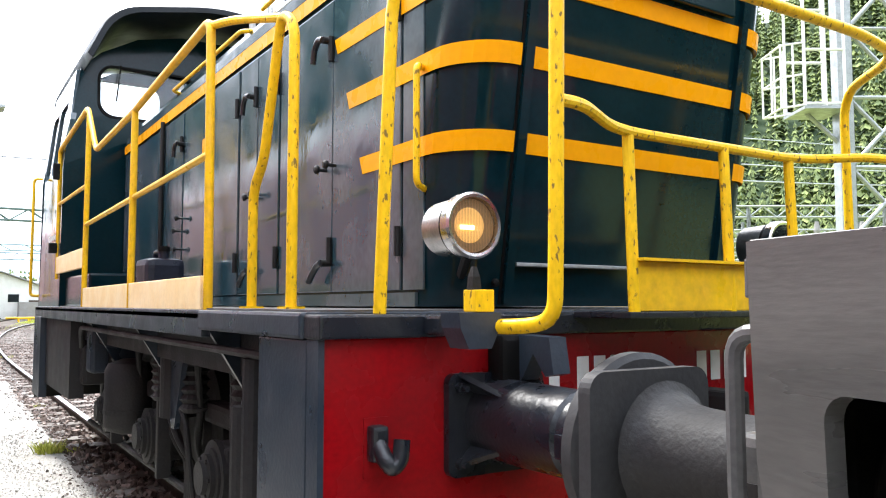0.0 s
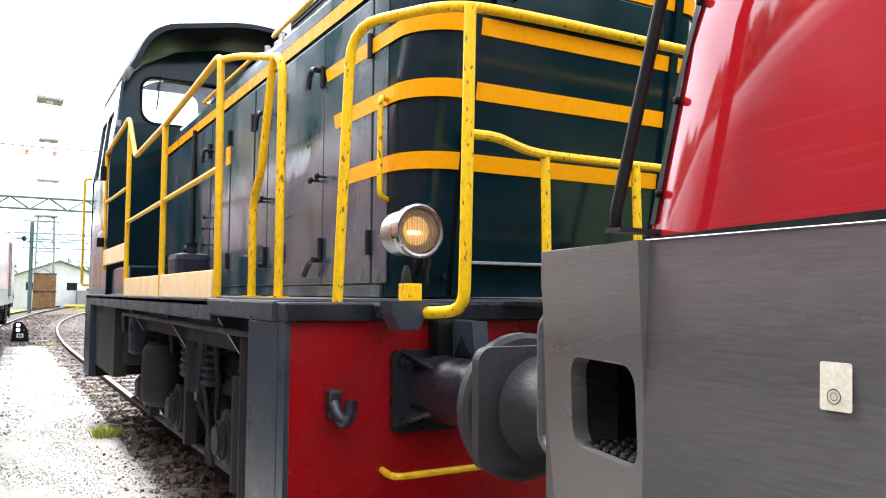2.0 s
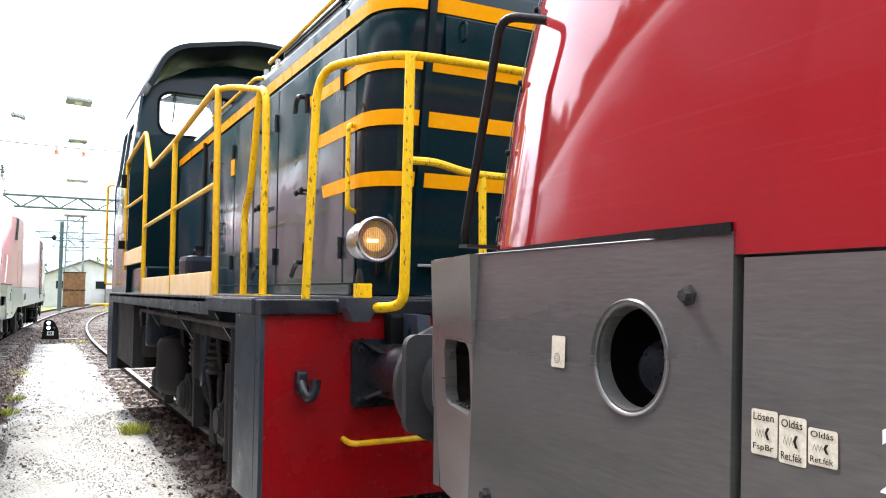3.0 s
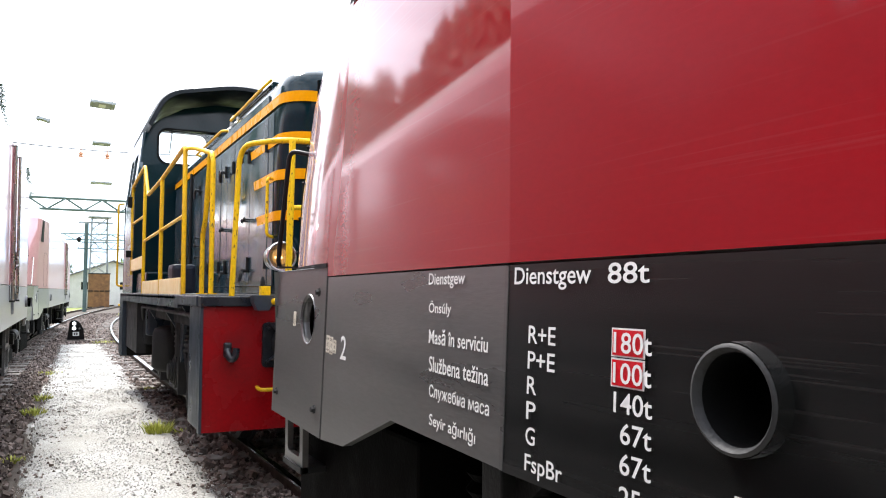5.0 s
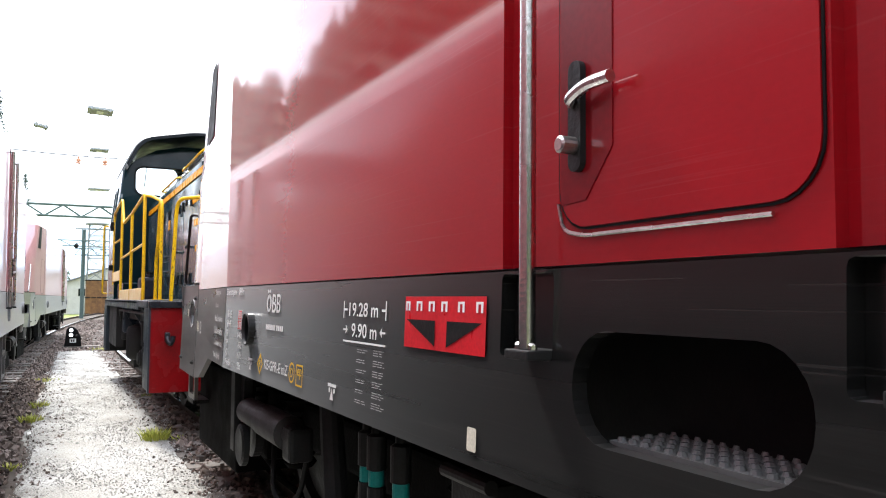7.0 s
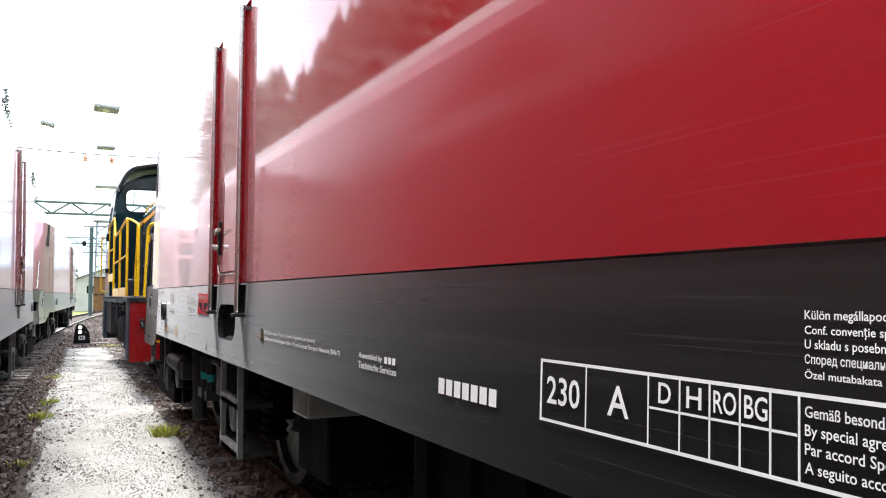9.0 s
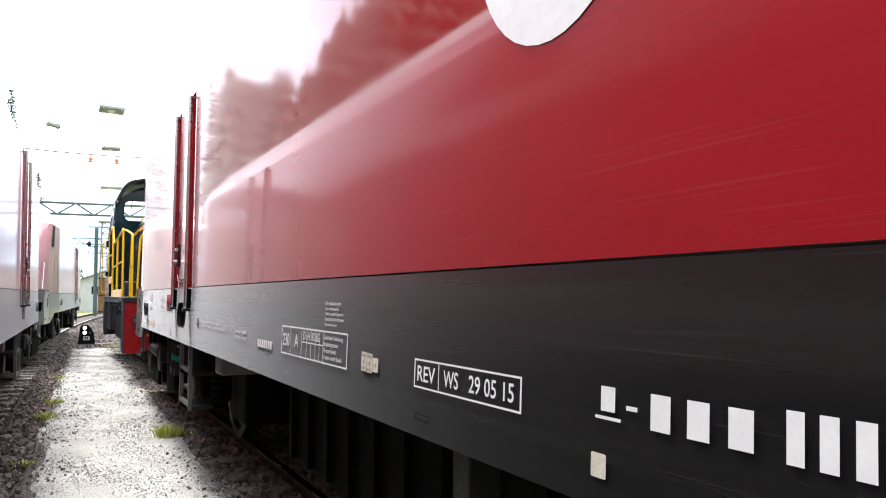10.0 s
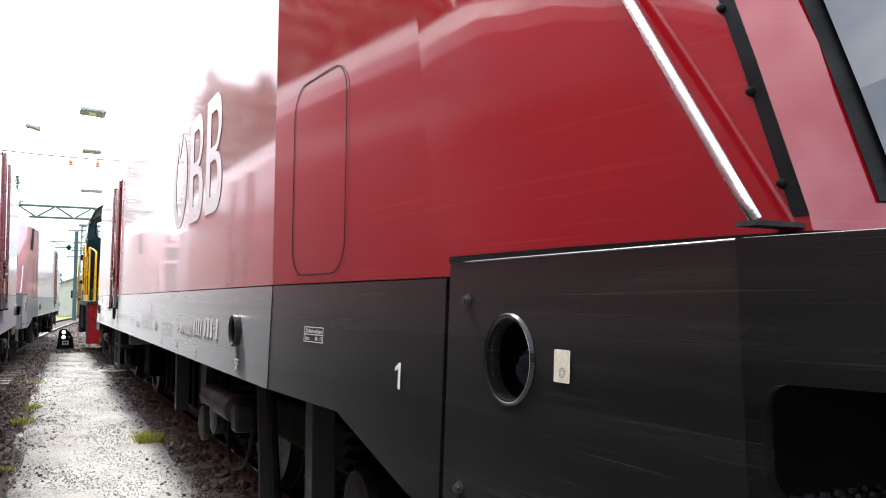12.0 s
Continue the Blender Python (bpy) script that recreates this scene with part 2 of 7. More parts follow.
GRAVEL = material("pale_crushed_gravel", (0.43, 0.42, 0.39), 0.95, second=(0.30, 0.285, 0.25), scale=2.2, grain=60, amount=0.8, bump=1.0, bump_scale=60, speckle=0.8)
SOIL = material("brown_ballast_bed", (0.075, 0.058, 0.046), 0.95, second=(0.12, 0.10, 0.08), scale=3, grain=40, amount=0.6, bump=1.0, bump_scale=22)
STONES = island_material("rust_brown_ballast", (0.06, 0.040, 0.032), (0.42, 0.33, 0.285))
PEBBLES = island_material("pale_pebbles", (0.34, 0.32, 0.29), (0.84, 0.82, 0.77))
STONE_PIECE = material("ballast_stone", (0.27, 0.215, 0.185), 0.92, second=(0.14, 0.10, 0.08), scale=14, grain=80, amount=0.7, bump=0.5, per_piece=0.5)
MEADOW = material("grass_ground", (0.16, 0.20, 0.05), 0.95, second=(0.24, 0.26, 0.08), scale=0.3, grain=9, amount=0.8, bump=0.6)
GRASS = island_material("grass_blades", (0.34, 0.42, 0.03), (0.85, 0.82, 0.20), 0.7)
RAIL_STEEL = material("rusty_rail_web", (0.055, 0.035, 0.026), 0.8, second=(0.03, 0.022, 0.018), scale=9, grain=60, bump=0.3)
RAIL_TOP = material("polished_rail_head", (0.60, 0.60, 0.60), 0.16, 1.0, second=(0.42, 0.41, 0.4), scale=5, grain=60, amount=0.4, bump=0.02)
SLEEPER = material("grey_concrete_sleeper", (0.20, 0.18, 0.16), 0.9, second=(0.12, 0.10, 0.085), scale=4, grain=50, amount=0.7, bump=0.4, per_piece=0.25)
NEEDLES = island_material("spruce_needles", (0.08, 0.12, 0.095), (0.23, 0.28, 0.19), 0.8, 6)
# paler than the other needles: the air's haze is in the colour
PALE_NEEDLES = island_material("haze_paled_spruce_needles", (0.09, 0.13, 0.11), (0.24, 0.29, 0.23), 0.8, 6)
LEAVES = island_material("hillside_leaves", (0.05, 0.09, 0.035), (0.30, 0.36, 0.11), 0.85, 3)
BARK = material("spruce_bark", (0.09, 0.065, 0.05), 0.9, scale=8, grain=50, bump=0.6)
GALV = material("galvanised_steel", (0.36, 0.38, 0.39), 0.5, 0.55, second=(0.26, 0.27, 0.27), scale=7, grain=50, amount=0.5, bump=0.05)
MAST_GREEN = material("grey_green_mast_paint", (0.13, 0.19, 0.18), 0.6, second=(0.10, 0.13, 0.12), scale=4, grain=40, bump=0.05)
PLASTER = material("white_plaster", (0.72, 0.71, 0.67), 0.9, second=(0.55, 0.54, 0.5), scale=1.5, grain=20, amount=0.5, bump=0.15)
ROOF_TILE = material("grey_roof_sheet", (0.28, 0.27, 0.27), 0.8, second=(0.2, 0.18, 0.17), scale=2, grain=20, bump=0.2)
RUST = material("rusty_tank_sheet", (0.26, 0.13, 0.055), 0.8, second=(0.14, 0.08, 0.045), scale=3, grain=25, amount=0.8, bump=0.25)
ROOF_GREY = material("pale_grey_roof_paint", (0.50, 0.50, 0.49), 0.5, second=(0.36, 0.35, 0.33), scale=3, grain=30, amount=0.6, bump=0.05)
# distance haze is mixed into this pale blue base colour
HAZE_HILL = material("haze_tinted_mountain", (0.36, 0.46, 0.56), 1.0, second=(0.44, 0.54, 0.62), scale=0.01, grain=0.06, amount=0.6, bump=0.0)
HILL = material("wooded_hill_soil", (0.018, 0.035, 0.012), 0.95, second=(0.03, 0.05, 0.018), scale=0.05, grain=0.6, amount=0.7, bump=0.3)


# ---- mesh helpers ----
FLIP = [False]


def part(name, bm, mat, parent=None, label="", smooth=None):
    """Links a bmesh as one mesh object under a thing or a part."""
    if FLIP[0]:
        bmesh.ops.scale(bm, vec=(-1, 1, 1), verts=bm.verts)
        bmesh.ops.reverse_faces(bm, faces=bm.faces)
    me = bpy.data.meshes.new(name)
    bm.to_mesh(me)
    bm.free()
    mats = mat if isinstance(mat, (list, tuple)) else [mat]
    for m in mats:
        me.materials.append(m)
    if smooth is not None:
        me.shade_smooth()
        me.set_sharp_from_angle(angle=radians(smooth))
    ob = new(name, me)
    ob.parent = parent
    if label:
        ob["label"] = label
    return ob


def thing(name, label, category, group="", kind=""):
    return tagged(new(name), label, category, group, kind)


def box(bm, x0, x1, y0, y1, z0, z1, bevel=0.0, turn=None):
    vs = [bm.verts.new((x, y, z)) for x in (x0, x1) for y in (y0, y1) for z in (z0, z1)]
    idx = ((0, 1, 3, 2), (4, 6, 7, 5), (0, 4, 5, 1), (2, 3, 7, 6), (0, 2, 6, 4), (1, 5, 7, 3))
    fs = [bm.faces.new([vs[i] for i in f]) for f in idx]
    if bevel:
        es = list({e for f in fs for e in f.edges})
        r = bmesh.ops.bevel(bm, geom=es, offset=bevel, segments=2, affect="EDGES", profile=0.6)
        vs = list({v for f in r["faces"] for v in f.verts} | {v for v in vs if v.is_valid})
    if turn is not None:
        bmesh.ops.transform(bm, matrix=turn, verts=vs)
    return bm


def boxed(*a, **k):
    return box(bmesh.new(), *a, **k)


def rod(bm, p, q, r, n=12, r2=None, cap=True):
    p, q = Vector(p), Vector(q)
    d = (q - p).normalized()
    u = d.orthogonal().normalized()
    v = d.cross(u)
    r2 = r if r2 is None else r2
    ring = []
    for c, rad in ((p, r), (q, r2)):
        ring.append([bm.verts.new(c + rad * (math.cos(t) * u + math.sin(t) * v)) for t in (2 * math.pi * i / n for i in range(n))])
    for i in range(n):
        j = (i + 1) % n
        bm.faces.new((ring[0][i], ring[0][j], ring[1][j], ring[1][i]))
    if cap:
        bm.faces.new(ring[0][::-1])
        bm.faces.new(ring[1])
    return bm


def lathe(bm, origin, axis, profile, n=32, caps=True):
    """profile: (distance along the axis, radius)."""
    o, d = Vector(origin), Vector(axis).normalized()
    u = d.orthogonal().normalized()
    v = d.cross(u)
    rings = []
    for a, r in profile:
        rings.append([bm.verts.new(o + a * d + max(r, 1e-4) * (math.cos(t) * u + math.sin(t) * v)) for t in (2 * math.pi * i / n for i in range(n))])
    for k in range(len(rings) - 1):
        for i in range(n):
            j = (i + 1) % n
            bm.faces.new((rings[k][i], rings[k][j], rings[k + 1][j], rings[k + 1][i]))
    if caps:
        bm.faces.new(rings[0][::-1])
        bm.faces.new(rings[-1])
    bmesh.ops.recalc_face_normals(bm, faces=bm.faces)
    return bm


def fillet(pts, radius, steps=5):
    """A polyline with its corners rounded."""
    pts = [Vector(p) for p in pts]
    out = [pts[0]]
    for a, b, c in zip(pts, pts[1:], pts[2:]):
        u, v = a - b, c - b
        k = min(radius, u.length * 0.48, v.length * 0.48)
        p, q = b + u.normalized() * k, b + v.normalized() * k
        for i in range(steps + 1):
            t = i / steps
            out.append((1 - t) ** 2 * p + 2 * t * (1 - t) * b + t * t * q)
    out.append(pts[-1])
    return out


def pipe(bm, pts, r, bend=0.08, n=10):
    pts = fillet(pts, bend) if bend else [Vector(p) for p in pts]
    rings, u = [], None
    for i, p in enumerate(pts):
        d = (pts[min(i + 1, len(pts) - 1)] - pts[max(i - 1, 0)]).normalized()
        u = d.orthogonal().normalized() if u is None else (u - u.dot(d) * d).normalized()
        v = d.cross(u)
        rings.append([bm.verts.new(p + r * (math.cos(t) * u + math.sin(t) * v)) for t in (2 * math.pi * k / n for k in range(n))])
    for a, b in zip(rings, rings[1:]):
        for i in range(n):
            j = (i + 1) % n
            bm.faces.new((a[i], a[j], b[j], b[i]))
    bm.faces.new(rings[0][::-1])
    bm.faces.new(rings[-1])
    return bm


def circle(cx, cy, r, n=28, ry=None):
    ry = r if ry is None else ry
    return [(cx + r * math.cos(2 * math.pi * i / n), cy + ry * math.sin(2 * math.pi * i / n)) for i in range(n)]


def rounded(x0, x1, y0, y1, r, n=6):
    out = []
    for cx, cy, a in ((x1 - r, y1 - r, 0), (x0 + r, y1 - r, 90), (x0 + r, y0 + r, 180), (x1 - r, y0 + r, 270)):
        out += [(cx + r * math.cos(radians(a + 90 * i / n)), cy + r * math.sin(radians(a + 90 * i / n))) for i in range(n + 1)]
    return out


def sheet(outer, holes, place, thick):
    """A plate with real openings: outlines in (u, v), place(u, v) gives the point, thick the way into the depth."""
    bm = bmesh.new()
    edges = []
    for loop in (outer, *holes):
        vs = [bm.verts.new(place(*p)) for p in loop]
        edges += [bm.edges.new((a, b)) for a, b in zip(vs, vs[1:] + vs[:1])]
    bmesh.ops.triangle_fill(bm, use_beauty=True, use_dissolve=False, edges=edges)
    r = bmesh.ops.extrude_face_region(bm, geom=bm.faces[:])
    bmesh.ops.translate(bm, vec=thick, verts=[v for v in r["geom"] if isinstance(v, bmesh.types.BMVert)])
    bmesh.ops.recalc_face_normals(bm, faces=bm.faces)
    return bm


def loft(rings, caps=True):
    bm = bmesh.new()
    vr = [[bm.verts.new(p) for p in r] for r in rings]
    n = len(vr[0])
    for a, b in zip(vr, vr[1:]):
        for i in range(n):
            j = (i + 1) % n
            bm.faces.new((a[i], a[j], b[j], b[i]))
    if caps:
        bm.faces.new(vr[0][::-1])
        bm.faces.new(vr[-1])
    bmesh.ops.recalc_face_normals(bm, faces=bm.faces)
    return bm


def letters(text, place, u0, u1, v0, v1, mat, parent, name="letter"):
    """Built-in font, fitted into the rectangle u0..u1, v0..v1 of a surface; place(u, v) gives the point."""
    cu = bpy.data.curves.new("text", "FONT")
    cu.body, cu.resolution_u, cu.offset = text, 3, 0.010
    tmp = new("text", cu)
    bpy.context.view_layer.update()
    me = bpy.data.meshes.new_from_object(tmp)
    bpy.data.objects.remove(tmp)
    xs, ys = [v.co.x for v in me.vertices], [v.co.y for v in me.vertices]
    raw = xs[:]
    ax, bx, ay, by = min(xs), max(xs), min(ys), max(ys)
    for v in me.vertices:
        v.co = place(u0 + (v.co.x - ax) / (bx - ax) * (u1 - u0), v0 + (v.co.y - ay) / (by - ay) * (v1 - v0))
    # one object a sign: loose pieces that stand over one another (dots, accents) stay together
    root = list(range(len(me.vertices)))

    def find(i):
        while root[i] != i:
            root[i] = root[root[i]]
            i = root[i]
        return i

    for f in me.polygons:
        for i in f.vertices[1:]:
            root[find(i)] = find(f.vertices[0])
    groups = {}
    for f in me.polygons:
        groups.setdefault(find(f.vertices[0]), []).append(tuple(f.vertices))
    spans = []
    for fs in groups.values():
        us = [raw[i] for f in fs for i in f]
        spans.append([min(us), max(us), fs])
    spans.sort(key=lambda q: q[0])
    glyphs = []
    for lo, hi, fs in spans:
        if glyphs and min(hi, glyphs[-1][1]) - max(lo, glyphs[-1][0]) > 0.5 * min(hi - lo, glyphs[-1][1] - glyphs[-1][0]):
            glyphs[-1][1] = max(hi, glyphs[-1][1])
            glyphs[-1][2] += fs
        else:
            glyphs.append([lo, hi, list(fs)])
    for lo, hi, fs in glyphs:
        used = sorted({i for f in fs for i in f})
        at = {i: k for k, i in enumerate(used)}
        one = bpy.data.meshes.new(name)
        one.from_pydata([tuple(me.vertices[i].co) for i in used], [], [tuple(at[i] for i in f) for f in fs])
        one.materials.append(mat)
        new(name, one).parent = parent
    bpy.data.meshes.remove(me)


def flat(loops, place, mat, parent, name):
    """A flat film: the first outline filled, the others cut out of it."""
    bm = bmesh.new()
    edges = []
    for loop in loops:
        vs = [bm.verts.new(place(*p)) for p in loop]
        edges += [bm.edges.new((a, b)) for a, b in zip(vs, vs[1:] + vs[:1])]
    bmesh.ops.triangle_fill(bm, use_beauty=True, use_dissolve=False, edges=edges)
    return part(name, bm, mat, parent)


def rect(u0, u1, v0, v1):
    return [(u0, v0), (u1, v0), (u1, v1), (u0, v1)]


# ---- the yard: ground, tracks, path ----
def own_track(y):
    return 2.43 + max(0.0, y - 20) ** 2 / 440


def side_track(y):
    return -2.045 + max(0.0, y) ** 2 / 970


def third_track(y):
    return 7.2 + max(0.0, y - 12) ** 2 / 460


def ribbon(name, x0, x1, ys, z, mat, label="", thick=0.25, wobble=0.0, cols=6):
    """A strip of ground along y; x0 and x1 are functions of y."""
    bm = bmesh.new()
    rows = []
    for y in ys:
        a, b = x0(y), x1(y)
        row = []
        for i in range(cols + 1):
            t = i / cols
            edge = 0 < i < cols
            x = a + (b - a) * t + (0 if edge else wobble * (noise.noise((a * 3, y * 0.9, i)) + 0.5 * noise.noise((a, y * 3.1, i + 5))))
            zz = z + (0.012 * noise.noise((x * 2.0, y * 1.2, 3)) if edge else -thick)
            row.append(bm.verts.new((x, y, zz)))
        rows.append(row)
    for r, s in zip(rows, rows[1:]):
        for i in range(cols):
            bm.faces.new((r[i], r[i + 1], s[i + 1], s[i]))
    ob = part(name, bm, mat, smooth=60)
    return tagged(ob, label, "", "", "structure")


bm = bmesh.new()
bmesh.ops.create_grid(bm, x_segments=40, y_segments=40, size=2500)
for v in bm.verts:
    v.co.z = -0.30
ground = tagged(part("ground", bm, MEADOW), "short dry grass and earth round the railway yard", "ground", kind="structure")

steps = [-14 + 0.5 * i for i in range(130)] + [52 + 3 * i for i in range(24)]
bed_1 = ribbon("ballast_bed_1", lambda y: own_track(y) - 1.35 + (0.0 if y < 24 else -0.2), lambda y: own_track(y) + 2.0, steps, -0.13, SOIL,
               "rust-brown crushed stone ballast under the shunting track", cols=10, wobble=0.12)
bed_2 = ribbon("ballast_bed_2", lambda y: side_track(y) - 1.9, lambda y: side_track(y) + 1.9, steps, -0.14, SOIL,
               "rust-brown crushed stone ballast under the siding", cols=10, wobble=0.12)
bed_3 = ribbon("ballast_bed_3", lambda y: third_track(y) - 1.9, lambda y: third_track(y) + 1.9, steps, -0.15, SOIL,
               "brown ballast under the far yard track", cols=8, wobble=0.1)
path = ribbon("gravel_path", lambda y: -0.42 + max(0, y) * 0.024 - (0.5 if y < 4 else 0), lambda y: 1.14 + y * 0.014, [-14 + 0.18 * i for i in range(218)], -0.105, GRAVEL,
              "pale trodden gravel path between two tracks", wobble=0.26, cols=14, thick=0.055)
shoulder = ribbon("ballast_shoulder", lambda y: side_track(y) + 1.2, lambda y: own_track(y) - 1.0, [-14 + 0.4 * i for i in range(98)], -0.148, SOIL,
                  "brown earth and small stones along the path edges", cols=16, wobble=0.05)
yard = ribbon("yard_gravel", lambda y: side_track(y) + 1.6, lambda y: own_track(y) - 1.1, [24.2 + 0.8 * i for i in range(60)], -0.135, SOIL,
              "brownish gravel between the diverging tracks", cols=8, wobble=0.1)

RAIL_PROFILE = [(-0.07, -0.172), (0.07, -0.172), (0.07, -0.160), (0.012, -0.142), (0.009, -0.05), (0.036, -0.036), (0.036, -0.008), (0.026, 0.0),
                (-0.026, 0.0), (-0.036, -0.008), (-0.036, -0.036), (-0.009, -0.05), (-0.012, -0.142), (-0.07, -0.160)]


def lay_track(name, centre, y0, y1, label, sleepers_to):
    track = thing(name, label, "railway track", kind="structure")
    ys = [y0]
    while ys[-1] < y1:
        ys.append(ys[-1] + (4.0 if ys[-1] < 18 else 1.5))
    for side in (-1, 1):
        bm = bmesh.new()
        rings = []
        for y in ys:
            slope = (centre(y + 0.05) - centre(y - 0.05)) / 0.1
            c, s = 1 / math.hypot(1, slope), slope / math.hypot(1, slope)
            cx, cy = centre(y) + side * 0.7525 * c, y - side * 0.7525 * s
            rings.append([bm.verts.new((cx + px * c, cy - px * s, pz)) for px, pz in RAIL_PROFILE])
        n = len(RAIL_PROFILE)
        for a, b in zip(rings, rings[1:]):
            for i in range(n):
                f = bm.faces.new((a[i], a[(i + 1) % n], b[(i + 1) % n], b[i]))
                f.material_index = 1 if 6 <= i <= 8 else 0
        bmesh.ops.recalc_face_normals(bm, faces=bm.faces)
        part("rail", bm, [RAIL_STEEL, RAIL_TOP], track, smooth=30)
    me = None
    y = y0 + 0.3
    while y < sleepers_to:
        slope = math.atan((centre(y + 0.05) - centre(y - 0.05)) / 0.1)
        if me is None:
            ob = part("sleeper", boxed(-1.28, 1.28, -0.125, 0.125, -0.16, 0.05, bevel=0.02), SLEEPER, track)
            me = ob.data
        else:
            ob = new("sleeper", me)
            ob.parent = track
        ob.matrix_basis = pose(centre(y), y, -0.150 + 0.008 * math.sin(y * 7), 0, 0, -math.degrees(slope) + random.uniform(-0.8, 0.8))
        y += 0.6
    return track


lay_track("track_1", own_track, -12, 120, "running line with polished rail heads and worn sleepers in brown ballast", 62)
lay_track("track_2", side_track, -12, 120, "siding with rusty rails occupied by red locomotives", 40)
lay_track("track_3", third_track, -12, 110, "far yard track behind the moving train", 30)


def stone_shape(bm, p, r):
    """A broken stone: eight corners pushed about."""
    e = Euler((random.uniform(0, 6), random.uniform(0, 6), random.uniform(0, 6))).to_matrix()
    s = Vector((random.uniform(0.6, 1.2), random.uniform(0.6, 1.1), random.uniform(0.4, 0.8))) * r
    vs = []
    for x in (-1, 1):
        for y in (-1, 1):
            for z in (-1, 1):
                q = Vector((x * s.x * random.uniform(0.45, 1), y * s.y * random.uniform(0.45, 1), z * s.z * random.uniform(0.45, 1)))
                vs.append(Vector(p) + e @ q)
    return vs


QUADS = ((0, 1, 3, 2), (4, 6, 7, 5), (0, 4, 5, 1), (2, 3, 7, 6), (0, 2, 6, 4), (1, 5, 7, 3))


def scatter(name, spots, mat, parent, kind="stuff"):
    verts, faces = [], []
    for p, r in spots:
        k = len(verts)
        verts += stone_shape(None, p, r)
        faces += [tuple(k + i for i in q) for q in QUADS]
    me = bpy.data.meshes.new(name)
    me.from_pydata([tuple(v) for v in verts], [], faces)
    me.materials.append(mat)
    ob = new(name, me)
    ob.parent = parent
    ob["kind"] = kind
    return ob


def bed_spots(centre, a, b, y0, y1, count, z, r0=0.018, r1=0.048):
    out = []
    for _ in range(count):
        y = y0 + (y1 - y0) * random.random() ** 1.35
        x = centre(y) + random.uniform(a, b)
        out.append(((x, y, z + random.uniform(-0.012, 0.022)), random.uniform(r0, r1)))
    return out


scatter("loose_ballast", bed_spots(own_track, -1.22, 0.7, 4.5, 34, 16000, -0.125, 0.014, 0.038), STONES, bed_1)
scatter("loose_ballast", bed_spots(side_track, -0.7, 1.72, 4.5, 40, 17000, -0.13, 0.014, 0.038), STONES, bed_2)
scatter("loose_ballast", bed_spots(lambda y: (side_track(y) + own_track(y)) / 2, -1.6, 2.2, 25, 60, 4000, -0.13, 0.02, 0.06), STONES, yard)
pebble = []
for _ in range(26000):
    y = 3.5 + 22 * random.random() ** 1.4
    u = random.random()
    pebble.append(((-0.36 + y * 0.022 + 1.5 * u, y, -0.104), random.uniform(0.003, 0.009 if random.random() < 0.985 else 0.022)))
scatter("loose_pebbles", pebble, PEBBLES, path)
strays = []
for _ in range(1100):
    y = 5.0 + 20 * random.random() ** 1.2
    d = 0.34 * random.random() ** 2.2
    x = -0.40 + 0.024 * y + d if random.random() < 0.5 else 1.12 + 0.014 * y - d
    strays.append(((x, y, -0.103), random.uniform(0.007, 0.020)))
scatter("stray_ballast", strays, STONES, path)

shapes = []
for k in range(8):
    me = bpy.data.meshes.new("ballast_stone")
    me.from_pydata([tuple(v) for v in stone_shape(None, (0, 0, 0), 0.055)], [], QUADS)
    me.materials.append(STONE_PIECE)
    shapes.append(me)
for bed, centre, a, b, z in ((bed_1, own_track, -1.2, -0.85, -0.10), (bed_2, side_track, 1.0, 1.75, -0.11)):
    for k in range(150):
        y = random.uniform(5.2, 16)
        ob = new("ballast_stone", random.choice(shapes))
        ob.parent = bed
        s = random.uniform(0.4, 0.9)
        ob.matrix_basis = pose(centre(y) + random.uniform(a, b), y, z, random.uniform(0, 360), random.uniform(0, 360), random.uniform(0, 360)) @ Matrix.Scale(s, 4)


def grass_patch(x, y, z, radius, count, height, label):
    verts, faces = [], []
    for _ in range(count):
        a, d = random.uniform(0, 6.28), radius * random.random() ** 0.7
        px, py = x + d * math.cos(a), y + d * math.sin(a) * 1.3
        h, w, lean = height * random.uniform(0.4, 1), random.uniform(0.003, 0.007), random.uniform(0.2, 0.9)
        dx, dy = math.cos(a) * lean * h, math.sin(a) * lean * h
        wx, wy = -math.sin(a * 3) * w, math.cos(a * 3) * w
        k = len(verts)
        verts += [(px - wx, py - wy, z), (px + wx, py + wy, z), (px + dx * 0.4 + wx, py + dy * 0.4 + wy, z + h * 0.6),
                  (px + dx * 0.4 - wx, py + dy * 0.4 - wy, z + h * 0.6), (px + dx, py + dy, z + h)]
        faces += [(k, k + 1, k + 2, k + 3), (k + 3, k + 2, k + 4)]
    me = bpy.data.meshes.new("grass_tuft")
    me.from_pydata(verts, [], faces)
    me.materials.append(GRASS)
    return tagged(new("grass_tuft", me), label, "grass", "tufts beside the path", "stuff")


grass_patch(1.06, 9.1, -0.13, 0.13, 320, 0.16, "bright green grass tuft at the edge of the gravel path")
grass_patch(1.28, 9.0, -0.13, 0.07, 70, 0.08, "small green weeds beside the grass tuft")
grass_patch(-0.16, 11.2, -0.13, 0.13, 150, 0.09, "low yellowish grass along the path edge")
grass_patch(-0.08, 12.6, -0.13, 0.12, 120, 0.10, "low yellowish grass along the path edge")
grass_patch(0.0, 16.5, -0.13, 0.22, 110, 0.07, "thin grass creeping over the path edge")
grass_patch(1.36, 13.2, -0.13, 0.10, 70, 0.07, "small weeds in the ballast shoulder")
grass_patch(-0.28, 8.2, -0.13, 0.10, 60, 0.06, "small weeds in the ballast shoulder")
grass_patch(1.5, 25.5, -0.13, 0.5, 240, 0.10, "thin grass behind the dwarf signal")
